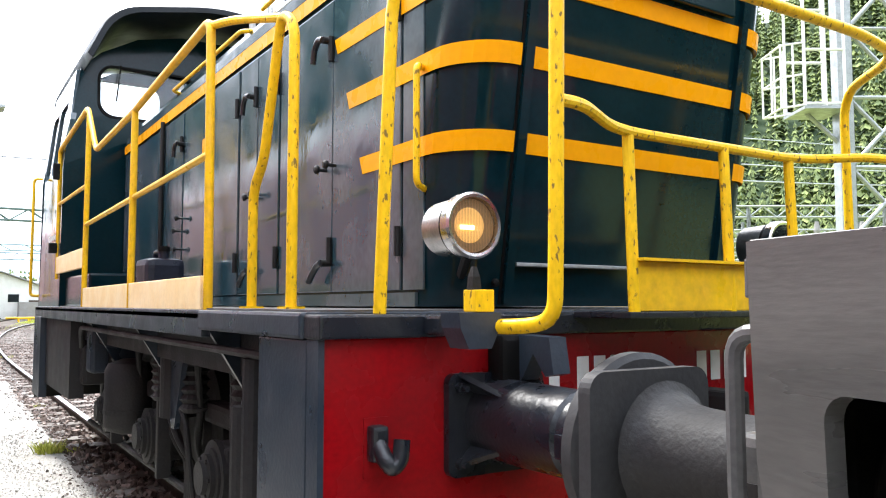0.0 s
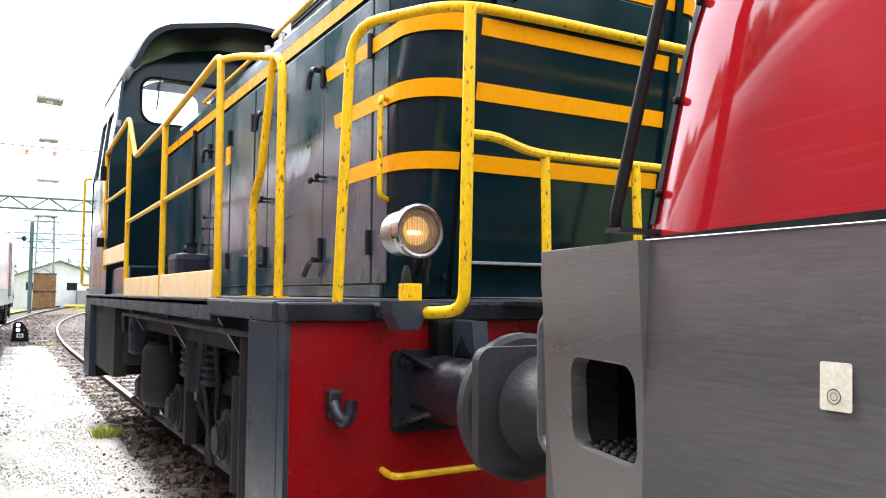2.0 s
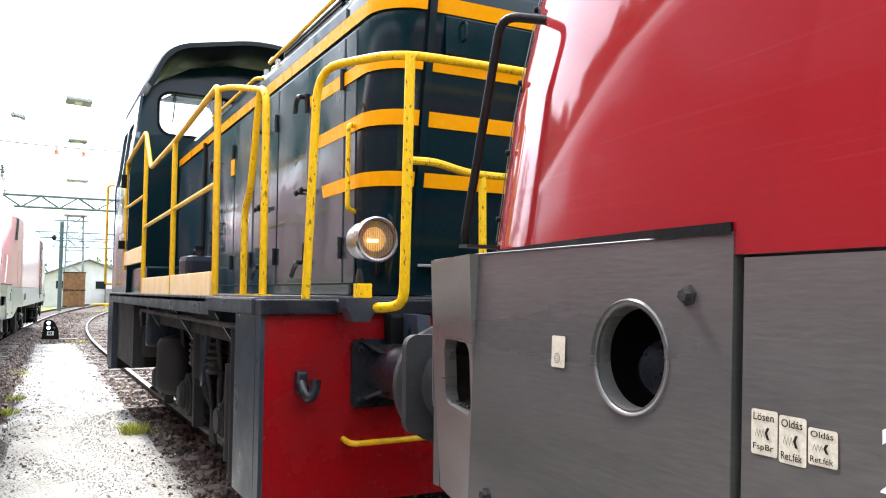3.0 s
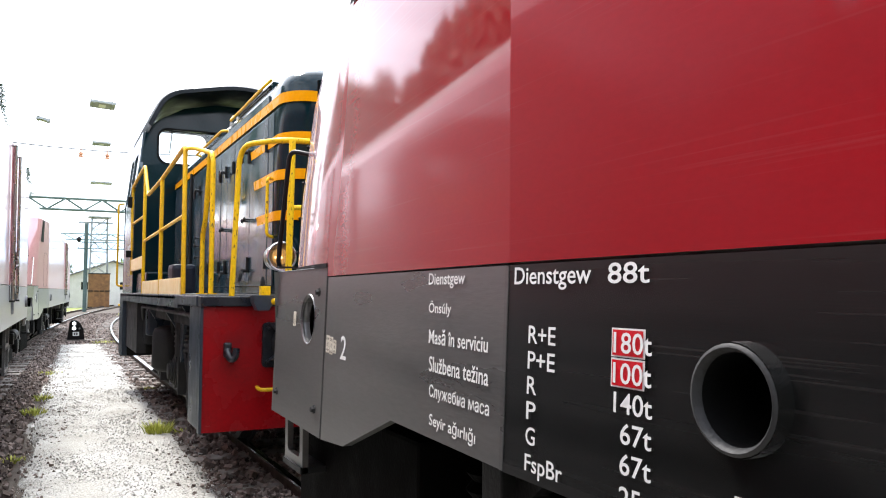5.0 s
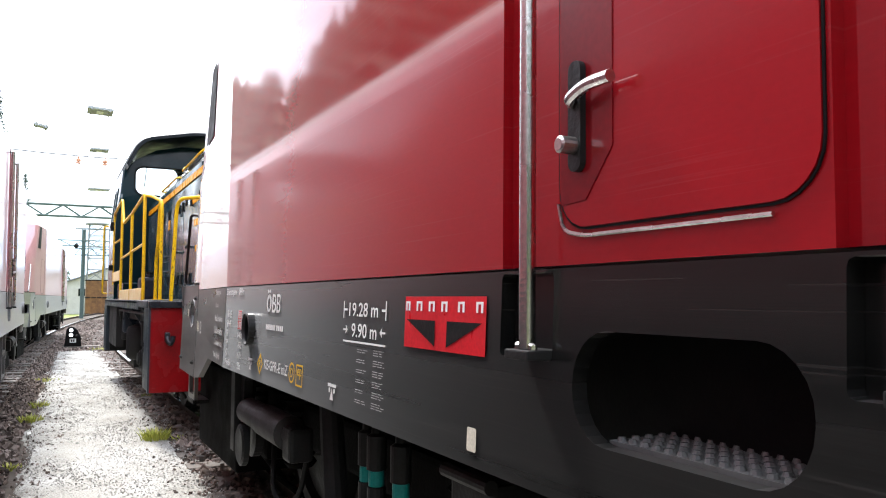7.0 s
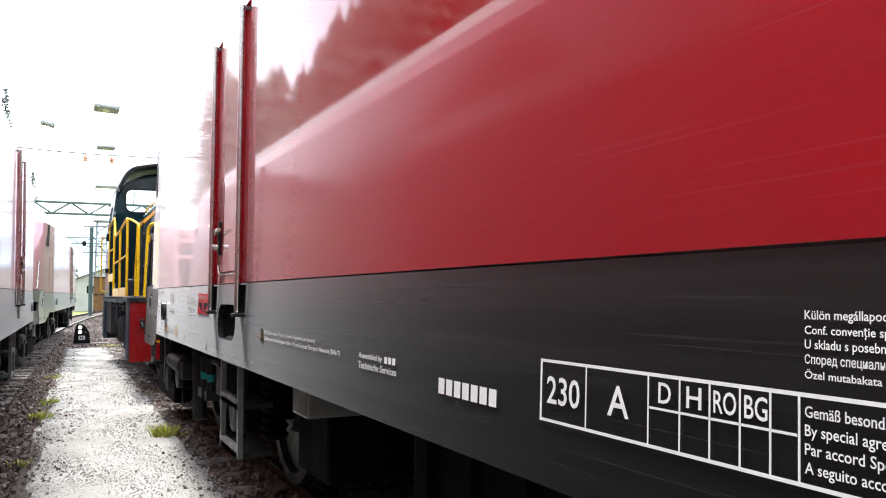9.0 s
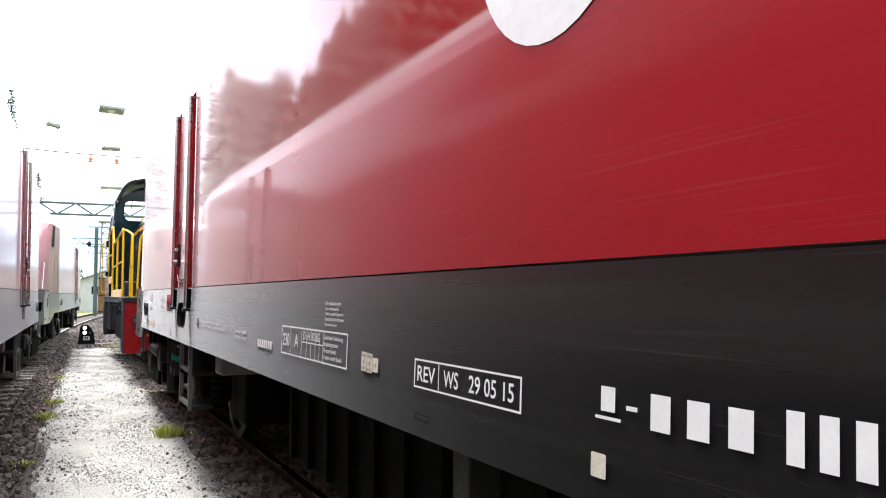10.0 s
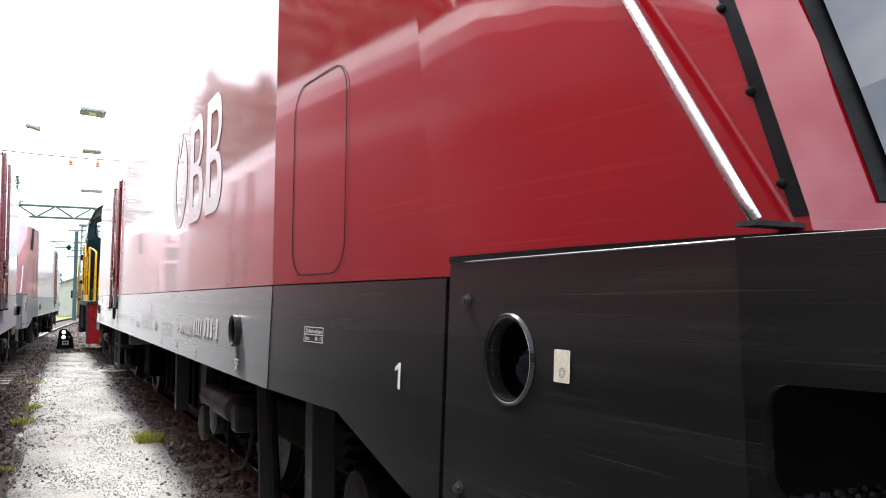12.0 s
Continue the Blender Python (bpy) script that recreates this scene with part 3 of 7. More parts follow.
bm = bmesh.new()
for v in stone_shape(bm, (0, 0, 0), 0.04):
    bm.verts.new(v)
bmesh.ops.convex_hull(bm, input=bm.verts)
litter = tagged(part("white_stone", bm, PLASTER, smooth=60), "single chalk-white stone lying on the ballast edge", "stone")
litter.location = (-0.16, 9.96, -0.10)

verts, faces = [], []
for _ in range(9000):
    y = random.uniform(52, 96)
    x = side_track(y) + 2.6 + random.uniform(0, 10) * random.random()
    a, h = random.uniform(0, 6.28), random.uniform(0.08, 0.28)
    k = len(verts)
    verts += [(x - 0.02 * math.cos(a), y - 0.02 * math.sin(a), -0.3), (x + 0.02 * math.cos(a), y + 0.02 * math.sin(a), -0.3), (x + random.uniform(-0.1, 0.1), y, -0.3 + h)]
    faces.append((k, k + 1, k + 2))
me = bpy.data.meshes.new("meadow_grass")
me.from_pydata(verts, [], faces)
me.materials.append(GRASS)
tagged(new("meadow_grass", me), "sunlit yellow-green meadow grass beyond the tracks", "grass", kind="stuff")


# ---- dwarf signal ----
def dwarf_signal(x, y):
    sig = thing("dwarf_signal", "black ground signal showing two white lights", "railway signal")
    plan = [(-0.25, 0.0), (0.25, 0.0), (0.21, 0.36), (0.12, 0.55), (0.02, 0.64), (-0.13, 0.64), (-0.19, 0.55), (-0.21, 0.3)]
    part("housing", sheet(plan, [], lambda u, v: (u, -0.12, v), (0, 0.26, 0)), BLACK, sig)
    part("base", boxed(-0.29, 0.29, -0.2, 0.22, -0.03, 0.05, bevel=0.015), SLEEPER, sig)
    for u, v, m in ((-0.055, 0.545, SIGNAL_LIGHT), (-0.055, 0.40, SIGNAL_LIGHT), (0.10, 0.40, DARK_GLASS)):
        hood = part("lamp_hood", lathe(bmesh.new(), (u, -0.12, v), (0, -1, 0), ((0, 0.066), (0.05, 0.066), (0.05, 0.056), (0.012, 0.054), (0.012, 0.0)), 18), BLACK, sig)
        part("lens", lathe(bmesh.new(), (u, -0.134, v), (0, -1, 0), ((0, 0.053), (0.012, 0.03)), 16), m, hood)
    part("number_plate", boxed(-0.09, 0.09, -0.13, -0.121, 0.17, 0.29), WHITE, sig)
    for k in range(2):
        part("marking_bar", boxed(-0.055 + 0.06 * k, -0.015 + 0.06 * k, -0.134, -0.1305, 0.195, 0.265), BLACK, sig)
    sig.matrix_world = pose(x, y, -0.12, 0, 0, -1)
    part_box = thing("cable_cover", "flat concrete cable cover beside the dwarf signal", "cover")
    part("slab", boxed(-0.25, 0.25, -0.2, 0.2, 0, 0.06, bevel=0.01), SLEEPER, part_box)
    part_box.matrix_world = pose(x + 0.55, y + 0.1, -0.13)
    return sig


dwarf_signal(0.68, 26.9)


# ---- overhead line and lamps ----
def bar(bm, p, q, w):
    return rod(bm, p, q, w, 6)


def lattice_girder(bm, p, q, depth, w, bays):
    p, q = Vector(p), Vector(q)
    up = Vector((0, 0, depth))
    bar(bm, p, q, w)
    bar(bm, p + up, q + up, w)
    for i in range(bays):
        a, b = p + (q - p) * (i / bays), p + (q - p) * ((i + 1) / bays)
        m = (a + b) / 2
        bar(bm, a, m + up, w * 0.7)
        bar(bm, m + up, b, w * 0.7)
    return bm


def portal(y, x0, x1, z, label):
    g = thing("catenary_portal", label, "catenary portal", "portals over the yard")
    part("girder", lattice_girder(bmesh.new(), (x0, 0, z), (x1, 0, z), 0.75, 0.06, 16), MAST_GREEN, g)
    part("girder", lattice_girder(bmesh.new(), (x0, 0.5, z), (x1, 0.5, z), 0.75, 0.06, 16), MAST_GREEN, g)
    for x in (x0, x1):
        bm = bmesh.new()
        for dx in (-0.2, 0.2):
            rod(bm, (x + dx, 0.25, -0.3), (x + dx, 0.25, z + 1.4), 0.07, 8)
        for k in range(12):
            a = z * k / 12
            bar(bm, (x - 0.2, 0.25, a), (x + 0.2, 0.25, a + z / 12), 0.03)
        part("leg", bm, MAST_GREEN, g)
    g.matrix_world = pose(0, y, 0)
    return g


portal(58, -14, 22, 6.85, "grey-green lattice portal carrying the overhead wires")
portal(112, -12, 34, 8.1, "distant lattice portal over the curving tracks")


def span_wire(y, z, x0, x1):
    w = thing("span_wire", "steel cross-span wire with two pale orange insulators", "wire")
    sag = [(x0 + (x1 - x0) * i / 12, y, z + 1.2 * ((i / 6 - 1) ** 2)) for i in range(13)]
    part("cable", pipe(bmesh.new(), sag, 0.028, 0, 6), DARK, w)
    for x in (1.15, 2.45):
        i = part("insulator", lathe(bmesh.new(), (x, y, z - 0.42), (0, 0, 1), ((0, 0.03), (0.02, 0.12), (0.1, 0.12), (0.12, 0.05), (0.16, 0.12), (0.26, 0.12), (0.28, 0.04), (0.42, 0.03)), 10), INSULATOR, w)
    return w


span_wire(46, 8.95, -12, 16)


def yard_lamp(x, y, z, w, d, tilt=0):
    lamp = thing("yard_lamp", "flat grey floodlight hung over the yard, unlit", "floodlight", "floodlights hung over the yard")
    part("case", boxed(-w, w, -d, d, 0, 0.12, bevel=0.02), GALV, lamp)
    part("glass", boxed(-w * 0.3, w * 0.25, -d * 0.5, d * 0.5, -0.02, -0.004), WHITE, lamp, "milky white lamp glass")
    for s in (-1, 1):
        part("rib", boxed(s * w * 0.7 - 0.03, s * w * 0.7 + 0.03, -d - 0.02, d + 0.02, -0.03, 0.14), GALV, lamp)
    part("hanger", rod(bmesh.new(), (0, 0, 0.1), (0, 0, 2.6), 0.012, 6), GALV, lamp)
    lamp.matrix_world = pose(x, y, z, 0, tilt, 0)
    return lamp


yard_lamp(1.86, 40, 10.1, 0.55, 0.62, 3)
yard_lamp(2.8, 60, 11.7, 0.60, 0.62, 0)
yard_lamp(3.9, 82, 11.7, 0.95, 0.8, 0)
yard_lamp(-0.62, 41, 9.35, 0.30, 0.25, 12)

for x, z, sag in ((2.43, 5.6, 0.25), (2.43, 7.0, 0.5), (-2.0, 5.6, 0.25), (-1.9, 7.1, 0.5), (7.0, 5.6, 0.25)):
    w = thing("overhead_wire", "thin copper overhead wire above a track", "wire", "wires over the tracks")
    c = own_track if x > 0 else side_track
    pts = [(x + (c(y) - c(0)), y, z + sag * math.sin(y * 0.11) ** 2) for y in [58 + 3 * i for i in range(18)]]
    part("cable", pipe(bmesh.new(), pts, 0.012, 0, 5), DARK, w)


def mast(x, y, h, label, arms=True):
    m = thing("overhead_mast", label, "mast", "masts in the yard")
    bm = bmesh.new()
    box(bm, -0.14, -0.09, -0.11, 0.11, 0, h)
    box(bm, 0.09, 0.14, -0.11, 0.11, 0, h)
    box(bm, -0.09, 0.09, -0.012, 0.012, 0, h)
    part("post", bm, MAST_GREEN, m)
    if arms:
        part("bracket", lattice_girder(bmesh.new(), (-0.6, 0, h * 0.72), (6.5, 0, h * 0.72), 0.5, 0.04, 9), MAST_GREEN, m)
        part("insulator", lathe(bmesh.new(), (-0.5, 0, h * 0.72 + 0.5), (0, 0, 1), ((0, 0.05), (0.1, 0.16), (0.25, 0.16), (0.4, 0.05)), 8), DARK, m)
    m.matrix_world = pose(x, y, -0.3)
    return m


mast(2.2, 66, 6.9, "grey-green steel mast with a lattice bracket arm")
mast(-2.6, 60, 9.6, "tall thin steel mast behind the siding", False)


def lattice_tower(x, y, h, w):
    t = thing("lattice_tower", "grey steel lattice tower standing over the rusty tank", "tower")
    for sx in (-1, 1):
        for sy in (-1, 1):
            part("leg", bar(bmesh.new(), (sx * w, sy * w, 0), (sx * w * 0.8, sy * w * 0.8, h), 0.06), GALV, t)
    n = 8
    for face in range(4):
        bm = bmesh.new()
        c, s = [(1, 0), (0, 1), (-1, 0), (0, -1)][face]
        for i in range(n):
            za, zb = h * i / n, h * (i + 1) / n
            wa, wb = w * (1 - 0.2 * i / n), w * (1 - 0.2 * (i + 1) / n)
            P = lambda u, v, z: (c * u - s * v, s * u + c * v, z)
            bar(bm, P(wa, -wa, za), P(wb, wb, zb), 0.03)
            bar(bm, P(wa, wa, za), P(wb, -wb, zb), 0.03)
            bar(bm, P(wb, -wb, zb), P(wb, wb, zb), 0.035)
        part("bracing", bm, GALV, t)
    part("platform", boxed(-w * 1.2, w * 1.2, -w * 1.2, w * 1.2, h, h + 0.12), GALV, t)
    part("arm", boxed(-w * 2.2, w * 1.4, -0.1, 0.1, h * 0.94, h * 0.94 + 0.15), GALV, t)
    t.matrix_world = pose(x, y, -0.3)
    return t


lattice_tower(4.15, 88, 9.2, 0.9)


def rusty_tank(x, y):
    t = thing("rusty_tank", "rust-brown panelled steel tank on the meadow", "tank")
    part("body", boxed(-0.95, 0.95, -0.9, 0.9, 0, 3.5, bevel=0.06), RUST, t)
    for z in (0.1, 1.7, 3.4):
        part("hoop", boxed(-1.0, 1.0, -0.95, 0.95, z, z + 0.1), DARK, t)
    for u in (-0.5, 0.0, 0.5):
        part("rib", boxed(u - 0.04, u + 0.04, -0.96, -0.9, 0.1, 3.4), RUST, t)
    t.matrix_world = pose(x, y, -0.3)
    return t


rusty_tank(4.1, 85.5)


def depot_house(x, y):
    h = thing("depot_house", "low white plastered depot building with a shallow gable roof", "building")
    plan = [(-5.2, 0), (5.2, 0), (5.2, 3.0), (0, 4.9), (-5.2, 3.0)]
    part("wall", sheet(plan, [], lambda u, v: (u, 0, v), (0, 14, 0)), PLASTER, h)
    for s in (-1, 1):
        bm = sheet([(0, 4.95), (s * 5.7, 2.85), (s * 5.7, 2.98), (0, 5.1)], [], lambda u, v: (u, -0.4, v), (0, 14.8, 0))
        part("roof", bm, ROOF_TILE, h)
    for u, v in ((-2.6, 2.3), (1.2, 2.3)):
        win = part("window", boxed(u - 0.5, u + 0.5, -0.05, 0.06, v - 0.4, v + 0.4), DARK_GLASS, h)
        part("window_frame", boxed(u - 0.56, u + 0.56, -0.03, 0.05, v - 0.48, v - 0.4), PLASTER, win)
    part("door", boxed(2.6, 4.4, -0.05, 0.06, 0, 2.1), BARK, h)
    part("annexe", boxed(1.6, 3.6, -1.8, -0.05, 0, 1.9, bevel=0.02), ROOF_TILE, h)
    h.matrix_world = pose(x, y, -0.3)
    return h


depot_house(5.8, 92)
for k, (x, y) in enumerate(((6.4, 84), (7.3, 83.6), (8.2, 84.4))):
    b = thing("yellow_barrier", "low yellow steel barrier lying on the grass", "barrier", "barriers on the meadow")
    part("rail", rod(bmesh.new(), (-0.6, 0, 0.4), (0.6, 0, 0.4), 0.1, 8), YELLOW, b)
    for s in (-0.5, 0.5):
        part("post", rod(bmesh.new(), (s, 0, 0), (s, 0, 0.4), 0.07, 8), YELLOW, b)
    b.matrix_world = pose(x, y, -0.3, 0, 0, 8 * k)


# ---- steel structure, switchyard and woods beyond the far side ----
def cage_tower(x, y, turn):
    t = thing("signal_cage_tower", "galvanised steel tower with a caged working platform", "tower")
    piece = lambda name, p, q, w, m, label="": part(name, rod(bmesh.new(), p, q, w, 8), m, t, label)
    part("column", boxed(-0.15, 0.15, -0.15, 0.15, 0, 12, bevel=0.01), GALV, t)
    for dx in (0.40, 1.9):
        part("column", boxed(dx - 0.10, dx + 0.10, 0.5, 0.7, 0, 12, bevel=0.01), DARK, t, "dark steel column")
    for k in range(8):
        z = 1.5 * k + 0.1
        piece("brace", (0.45, 0.6, z), (1.85, 0.6, z + 1.5), 0.05, GALV)
        piece("brace", (1.85, 0.62, z), (0.45, 0.62, z + 1.5), 0.05, GALV)
        piece("tie", (0.45, 0.58, z), (1.85, 0.58, z), 0.045, GALV)
    part("deck", boxed(-1.0, -0.15, -0.5, 0.5, CAGE_LOW - 0.06, CAGE_LOW), GALV, t)
    for z in (CAGE_LOW + 0.03, CAGE_LOW + 0.65, CAGE_LOW + 1.3):
        for v in (-0.45, 0.45):
            piece("cage_bar", (-1.45, v, z - 0.08), (-0.95, v, z), 0.022, WHITE)
        piece("cage_bar", (-1.45, -0.45, z - 0.08), (-1.45, 0.45, z - 0.08), 0.022, WHITE)
    for u in (-1.45, -1.2):
        for v in (-0.45, 0.0, 0.45):
            piece("cage_bar", (u, v, CAGE_LOW - 0.05), (u, v, CAGE_LOW + 1.25), 0.022, WHITE)
    for z in (CAGE_LOW + 0.05, CAGE_LOW + 1.15, CAGE_LOW + 2.3, CAGE_LOW + 3.4):
        for v in (-0.45, 0.45):
            piece("cage_bar", (-0.97, v, z), (-0.15, v, z), 0.032, WHITE)
    for u in (-0.97, -0.56, -0.17):
        for v in (-0.45, 0.45):
            piece("cage_bar", (u, v, CAGE_LOW), (u, v, CAGE_LOW + 3.4), 0.03, WHITE)
    piece("strut", (-0.75, 0, CAGE_LOW - 0.05), (0, 0, CAGE_LOW - 0.75), 0.05, GALV)
    t.matrix_world = pose(x, y, -0.3, 0, 0, turn)
    return t


CAGE_LOW = 5.66
cage_tower(15.58, 9.01, -32.7)
for k in range(3):
    b = thing("switchyard_frame", "grey lattice bus frame of an outdoor switchyard", "steel frame", "switchyard frames")
    for z in (4.0, 5.6):
        part("girder", lattice_girder(bmesh.new(), (-14, 0, z - 0.5 * k), (16, 0, z - 0.5 * k), 0.5, 0.05, 24), GALV, b)
    for x in (-10, -4, 2, 8, 14):
        part("post", lattice_girder(bmesh.new(), (x, 0, 0), (x, 0.01, 6), 0.0, 0.09, 2), GALV, b)
    for x in range(-9, 15, 2):
        part("insulator", lathe(bmesh.new(), (x, 0, 4.5 - 0.5 * k), (0, 0, 1), ((0, 0.08), (0.1, 0.16), (0.3, 0.1), (0.5, 0.16), (0.9, 0.08)), 8), ROOF_TILE, b)
    b.matrix_world = pose(34 + 5 * k, 20 + 4 * k, -0.3, 0, 0, -35)
for k in range(4):
    w = thing("feeder_wire", "thin steel feeder wire crossing behind the train", "wire", "feeder wires")
    part("cable", pipe(bmesh.new(), [(9, 10 + k, 3.6 + 0.55 * k), (20, 12 + k, 4.6 + 0.6 * k), (40, 16 + k, 6.6 + 0.7 * k)], 0.02, 0, 5), GALV, w)


def conifer_mesh(verts, faces, x, y, z, h, seed, layers=9, branches=9):
    rnd = random.Random(seed)
    for i in range(layers):
        t = i / layers
        zb = z + h * (0.10 + 0.88 * t)
        r = h * 0.17 * (1 - t) ** 0.85 * rnd.uniform(0.75, 1.2) + 0.02 * h
        for j in range(branches):
            a = 6.283 * (j + rnd.random() * 0.8) / branches
            rr, dz = r * rnd.uniform(0.6, 1.15), h * rnd.uniform(0.03, 0.075)
            w = r * rnd.uniform(0.22, 0.42)
            ca, sa = math.cos(a), math.sin(a)
            k = len(verts)
            verts += [(x, y, zb + dz), (x + 0.55 * rr * ca - w * sa, y + 0.55 * rr * sa + w * ca, zb - 0.2 * dz),
                      (x + rr * ca, y + rr * sa, zb - dz), (x + 0.55 * rr * ca + w * sa, y + 0.55 * rr * sa - w * ca, zb - 0.3 * dz)]
            faces += [(k, k + 1, k + 2), (k, k + 2, k + 3)]


def spruce(x, y, h, seed, label):
    t = thing("spruce_tree", label, "tree", "spruces behind the siding")
    part("trunk", rod(bmesh.new(), (0, 0, 0), (0, 0, h * 0.96), h * 0.014, 8, 0.01), BARK, t)
    verts, faces = [], []
    rnd = random.Random(seed)
    for i in range(70):
        rise = i / 70
        zb, r = h * (0.08 + 0.90 * rise), h * 0.15 * (1 - rise) ** 0.9 + 0.012 * h
        for j in range(8):
            a, reach = rnd.uniform(0, 6.283), r * rnd.uniform(0.45, 1.2)
            ca, sa, w = math.cos(a), math.sin(a), 0.05 * r + 0.06
            for q in range(4):
                d0, d1 = reach * (0.1 + 0.22 * q), reach * (0.36 + 0.22 * q)
                dz, hang = -0.18 * d0 + rnd.uniform(-0.05, 0.05), rnd.uniform(0.12, 0.34)
                k = len(verts)
                verts += [(d0 * ca - w * sa, d0 * sa + w * ca, zb + dz), (d0 * ca + w * sa, d0 * sa - w * ca, zb + dz - 0.5 * hang), (d1 * ca, d1 * sa, zb + dz - 0.18 * (d1 - d0) - hang * rnd.random())]
                faces.append((k, k + 1, k + 2))
    me = bpy.data.meshes.new("crown")
    me.from_pydata(verts, [], faces)
    me.materials.append(PALE_NEEDLES)
    ob = new("crown", me)
    ob.parent = t
    t.matrix_world = pose(x, y, -0.3)
    return t


for k, (x, y, h) in enumerate(((-4.1, 72, 19.0), (-2.6, 92, 15.0), (-6.5, 84, 21), (-9.0, 70, 22), (-13, 62, 20), (-18, 55, 19), (-22, 44, 21), (-26, 60, 24), (-24, 30, 18), (-28, 20, 20), (-25, 8, 17))):
    spruce(x, y, h, k, "tall dark spruce standing behind the siding")


def hill(name, base, along, away, length, depth, height, mat, label, seed):
    """A rising slope with a broken crest."""
    bm = bmesh.new()
    n, m = 46, 12
    g = []
    for i in range(n + 1):
        row = []
        for j in range(m + 1):
            u, v = i / n, j / m
            p = Vector(base) + Vector(along) * length * (u - 0.5) + Vector(away) * depth * v
            z = height * (v ** 1.15) * (0.8 + 0.45 * noise.noise((u * 5 + seed, v, seed)) + 0.15 * noise.noise((u * 21, v * 3, seed)))
            row.append(bm.verts.new((p.x, p.y, z - 2)))
        g.append(row)
    for i in range(n):
        for j in range(m):
            bm.faces.new((g[i][j], g[i + 1][j], g[i + 1][j + 1], g[i][j + 1]))
    bmesh.ops.recalc_face_normals(bm, faces=bm.faces)
    ob = tagged(part(name, bm, mat, smooth=80), label, "hill", kind="structure")
    return ob, [[v.copy() for v in (Vector(w.co) for w in ob.data.vertices)]][0]


def wood(name, spots, mat, label, seed, h0, h1):
    verts, faces = [], []
    rnd = random.Random(seed)
    for p in spots:
        conifer_mesh(verts, faces, p.x, p.y, p.z - 1, rnd.uniform(h0, h1), rnd.random(), 7, 7)
    me = bpy.data.meshes.new(name)
    me.from_pydata(verts, [], faces)
    me.materials.append(mat)
    return tagged(new(name, me), label, "forest", kind="stuff")


def on_slope(points, count, seed):
    """Spots between neighbouring corners of a hill's net (13 to a column)."""
    rnd, out = random.Random(seed), []
    for _ in range(count):
        i, j = rnd.randrange(46), rnd.randrange(12)
        a, b, c = points[i * 13 + j], points[(i + 1) * 13 + j], points[i * 13 + j + 1]
        u, v = rnd.random(), rnd.random()
        out.append(a + (b - a) * u + (c - a) * v)
    return out


_, net = hill("wooded_slope_east", (105, 60, 0), (-0.45, 0.9, 0), (0.9, 0.45, 0), 420, 170, 115, HILL, "steep wooded mountainside beyond the yard", 2.0)
wood("mixed_forest", on_slope(net, 6500, 5), LEAVES, "sunlit green mixed forest on the mountainside", 6, 7, 14)
_, net = hill("wooded_slope_west", (-42, 60, 0), (0.25, 0.97, 0), (-0.97, 0.25, 0), 420, 150, 78, HILL, "wooded hillside behind the siding", 7.0)
wood("spruce_forest", on_slope(net, 2200, 8), NEEDLES, "dark spruce forest on the hillside", 9, 8, 16)
# beyond the siding's treeline, unseen trees are added to darken reflections
belt = random.Random(31)
verts, faces = [], []
for k in range(1300):
    share = (k + belt.random()) / 1300
    a = radians(8 + 264 * share ** 1.35)
    d = belt.uniform(46, 78)
    tall = 0.31 + 0.17 * min(1.0, max(0.0, (math.degrees(a) - 14) / 6))
    conifer_mesh(verts, faces, -d * math.sin(a), d * math.cos(a), -0.4, d * tall * belt.uniform(0.75, 1.1), belt.random(), 13, 8)
me = bpy.data.meshes.new("spruce_belt")
me.from_pydata(verts, [], faces)
me.materials.append(NEEDLES)
tagged(new("spruce_belt", me), "dense belt of dark spruces beyond the siding, continued unseen behind the camera", "forest", kind="stuff")
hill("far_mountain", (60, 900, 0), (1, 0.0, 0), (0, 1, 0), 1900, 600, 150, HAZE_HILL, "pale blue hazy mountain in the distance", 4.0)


# ---- red electric locomotive ----
def wall_x(z):
    """The near body side: the skirt leans in a little, the red shell stands almost upright."""
    return -(1.498 - (0.04 if z < 1.475 else 0.008) * (z - 1.475))


def taper(u):
    """How far the cab's sides draw in towards the nose."""
    u = abs(u)
    return 0.0715 * max(0.0, min(u, 7.6) - 6.03) + 0.025 * max(0.0, u - 7.6)


def side_at(u, v):
    return wall_x(v) + taper(u)


def on_side(u, v):
    return (side_at(u, v) - 0.003, u, v)


NOSE = ((1.478, 1.497, 7.6, 1.22, 8.72, 8.93), (1.56, 1.497, 7.6, 1.22, 8.70, 8.92), (1.9, 1.4945, 7.5, 1.232, 8.59, 8.85), (2.3, 1.491, 7.42, 1.225, 8.43, 8.69),
        (2.7, 1.488, 7.32, 1.17, 8.12, 8.36), (3.05, 1.485, 7.08, 1.08, 7.76, 7.89), (3.2, 1.43, 6.7, 1.04, 7.45, 7.55),
        (3.5, 1.15, 6.0, 0.92, 6.9, 7.0), (3.68, 0.9, 5.8, 0.75, 6.3, 6.4))


def nose_corner(level, grow=0.0):
    """From the side round the nose to the middle: points of a plan outline."""
    z, sx, ys, xc, yc, yf = level
    a, b = (sx - taper(ys), ys), (xc + 0.008, yc - 0.026)
    out = [(sx, min(6.03, ys - 0.02)), a]
    for t in (0.25, 0.5, 0.75, 0.9):
        out.append((a[0] + (b[0] - a[0]) * t ** 2.0, a[1] + (b[1] - a[1]) * t))
    out += [b, (xc - 0.004, yc), (xc - 0.12, yc + 0.06), (xc * 0.5, yf - 0.03), (0, yf)]
    return [(x + grow * (x > 0), y + grow * (y > 7)) for x, y in out]


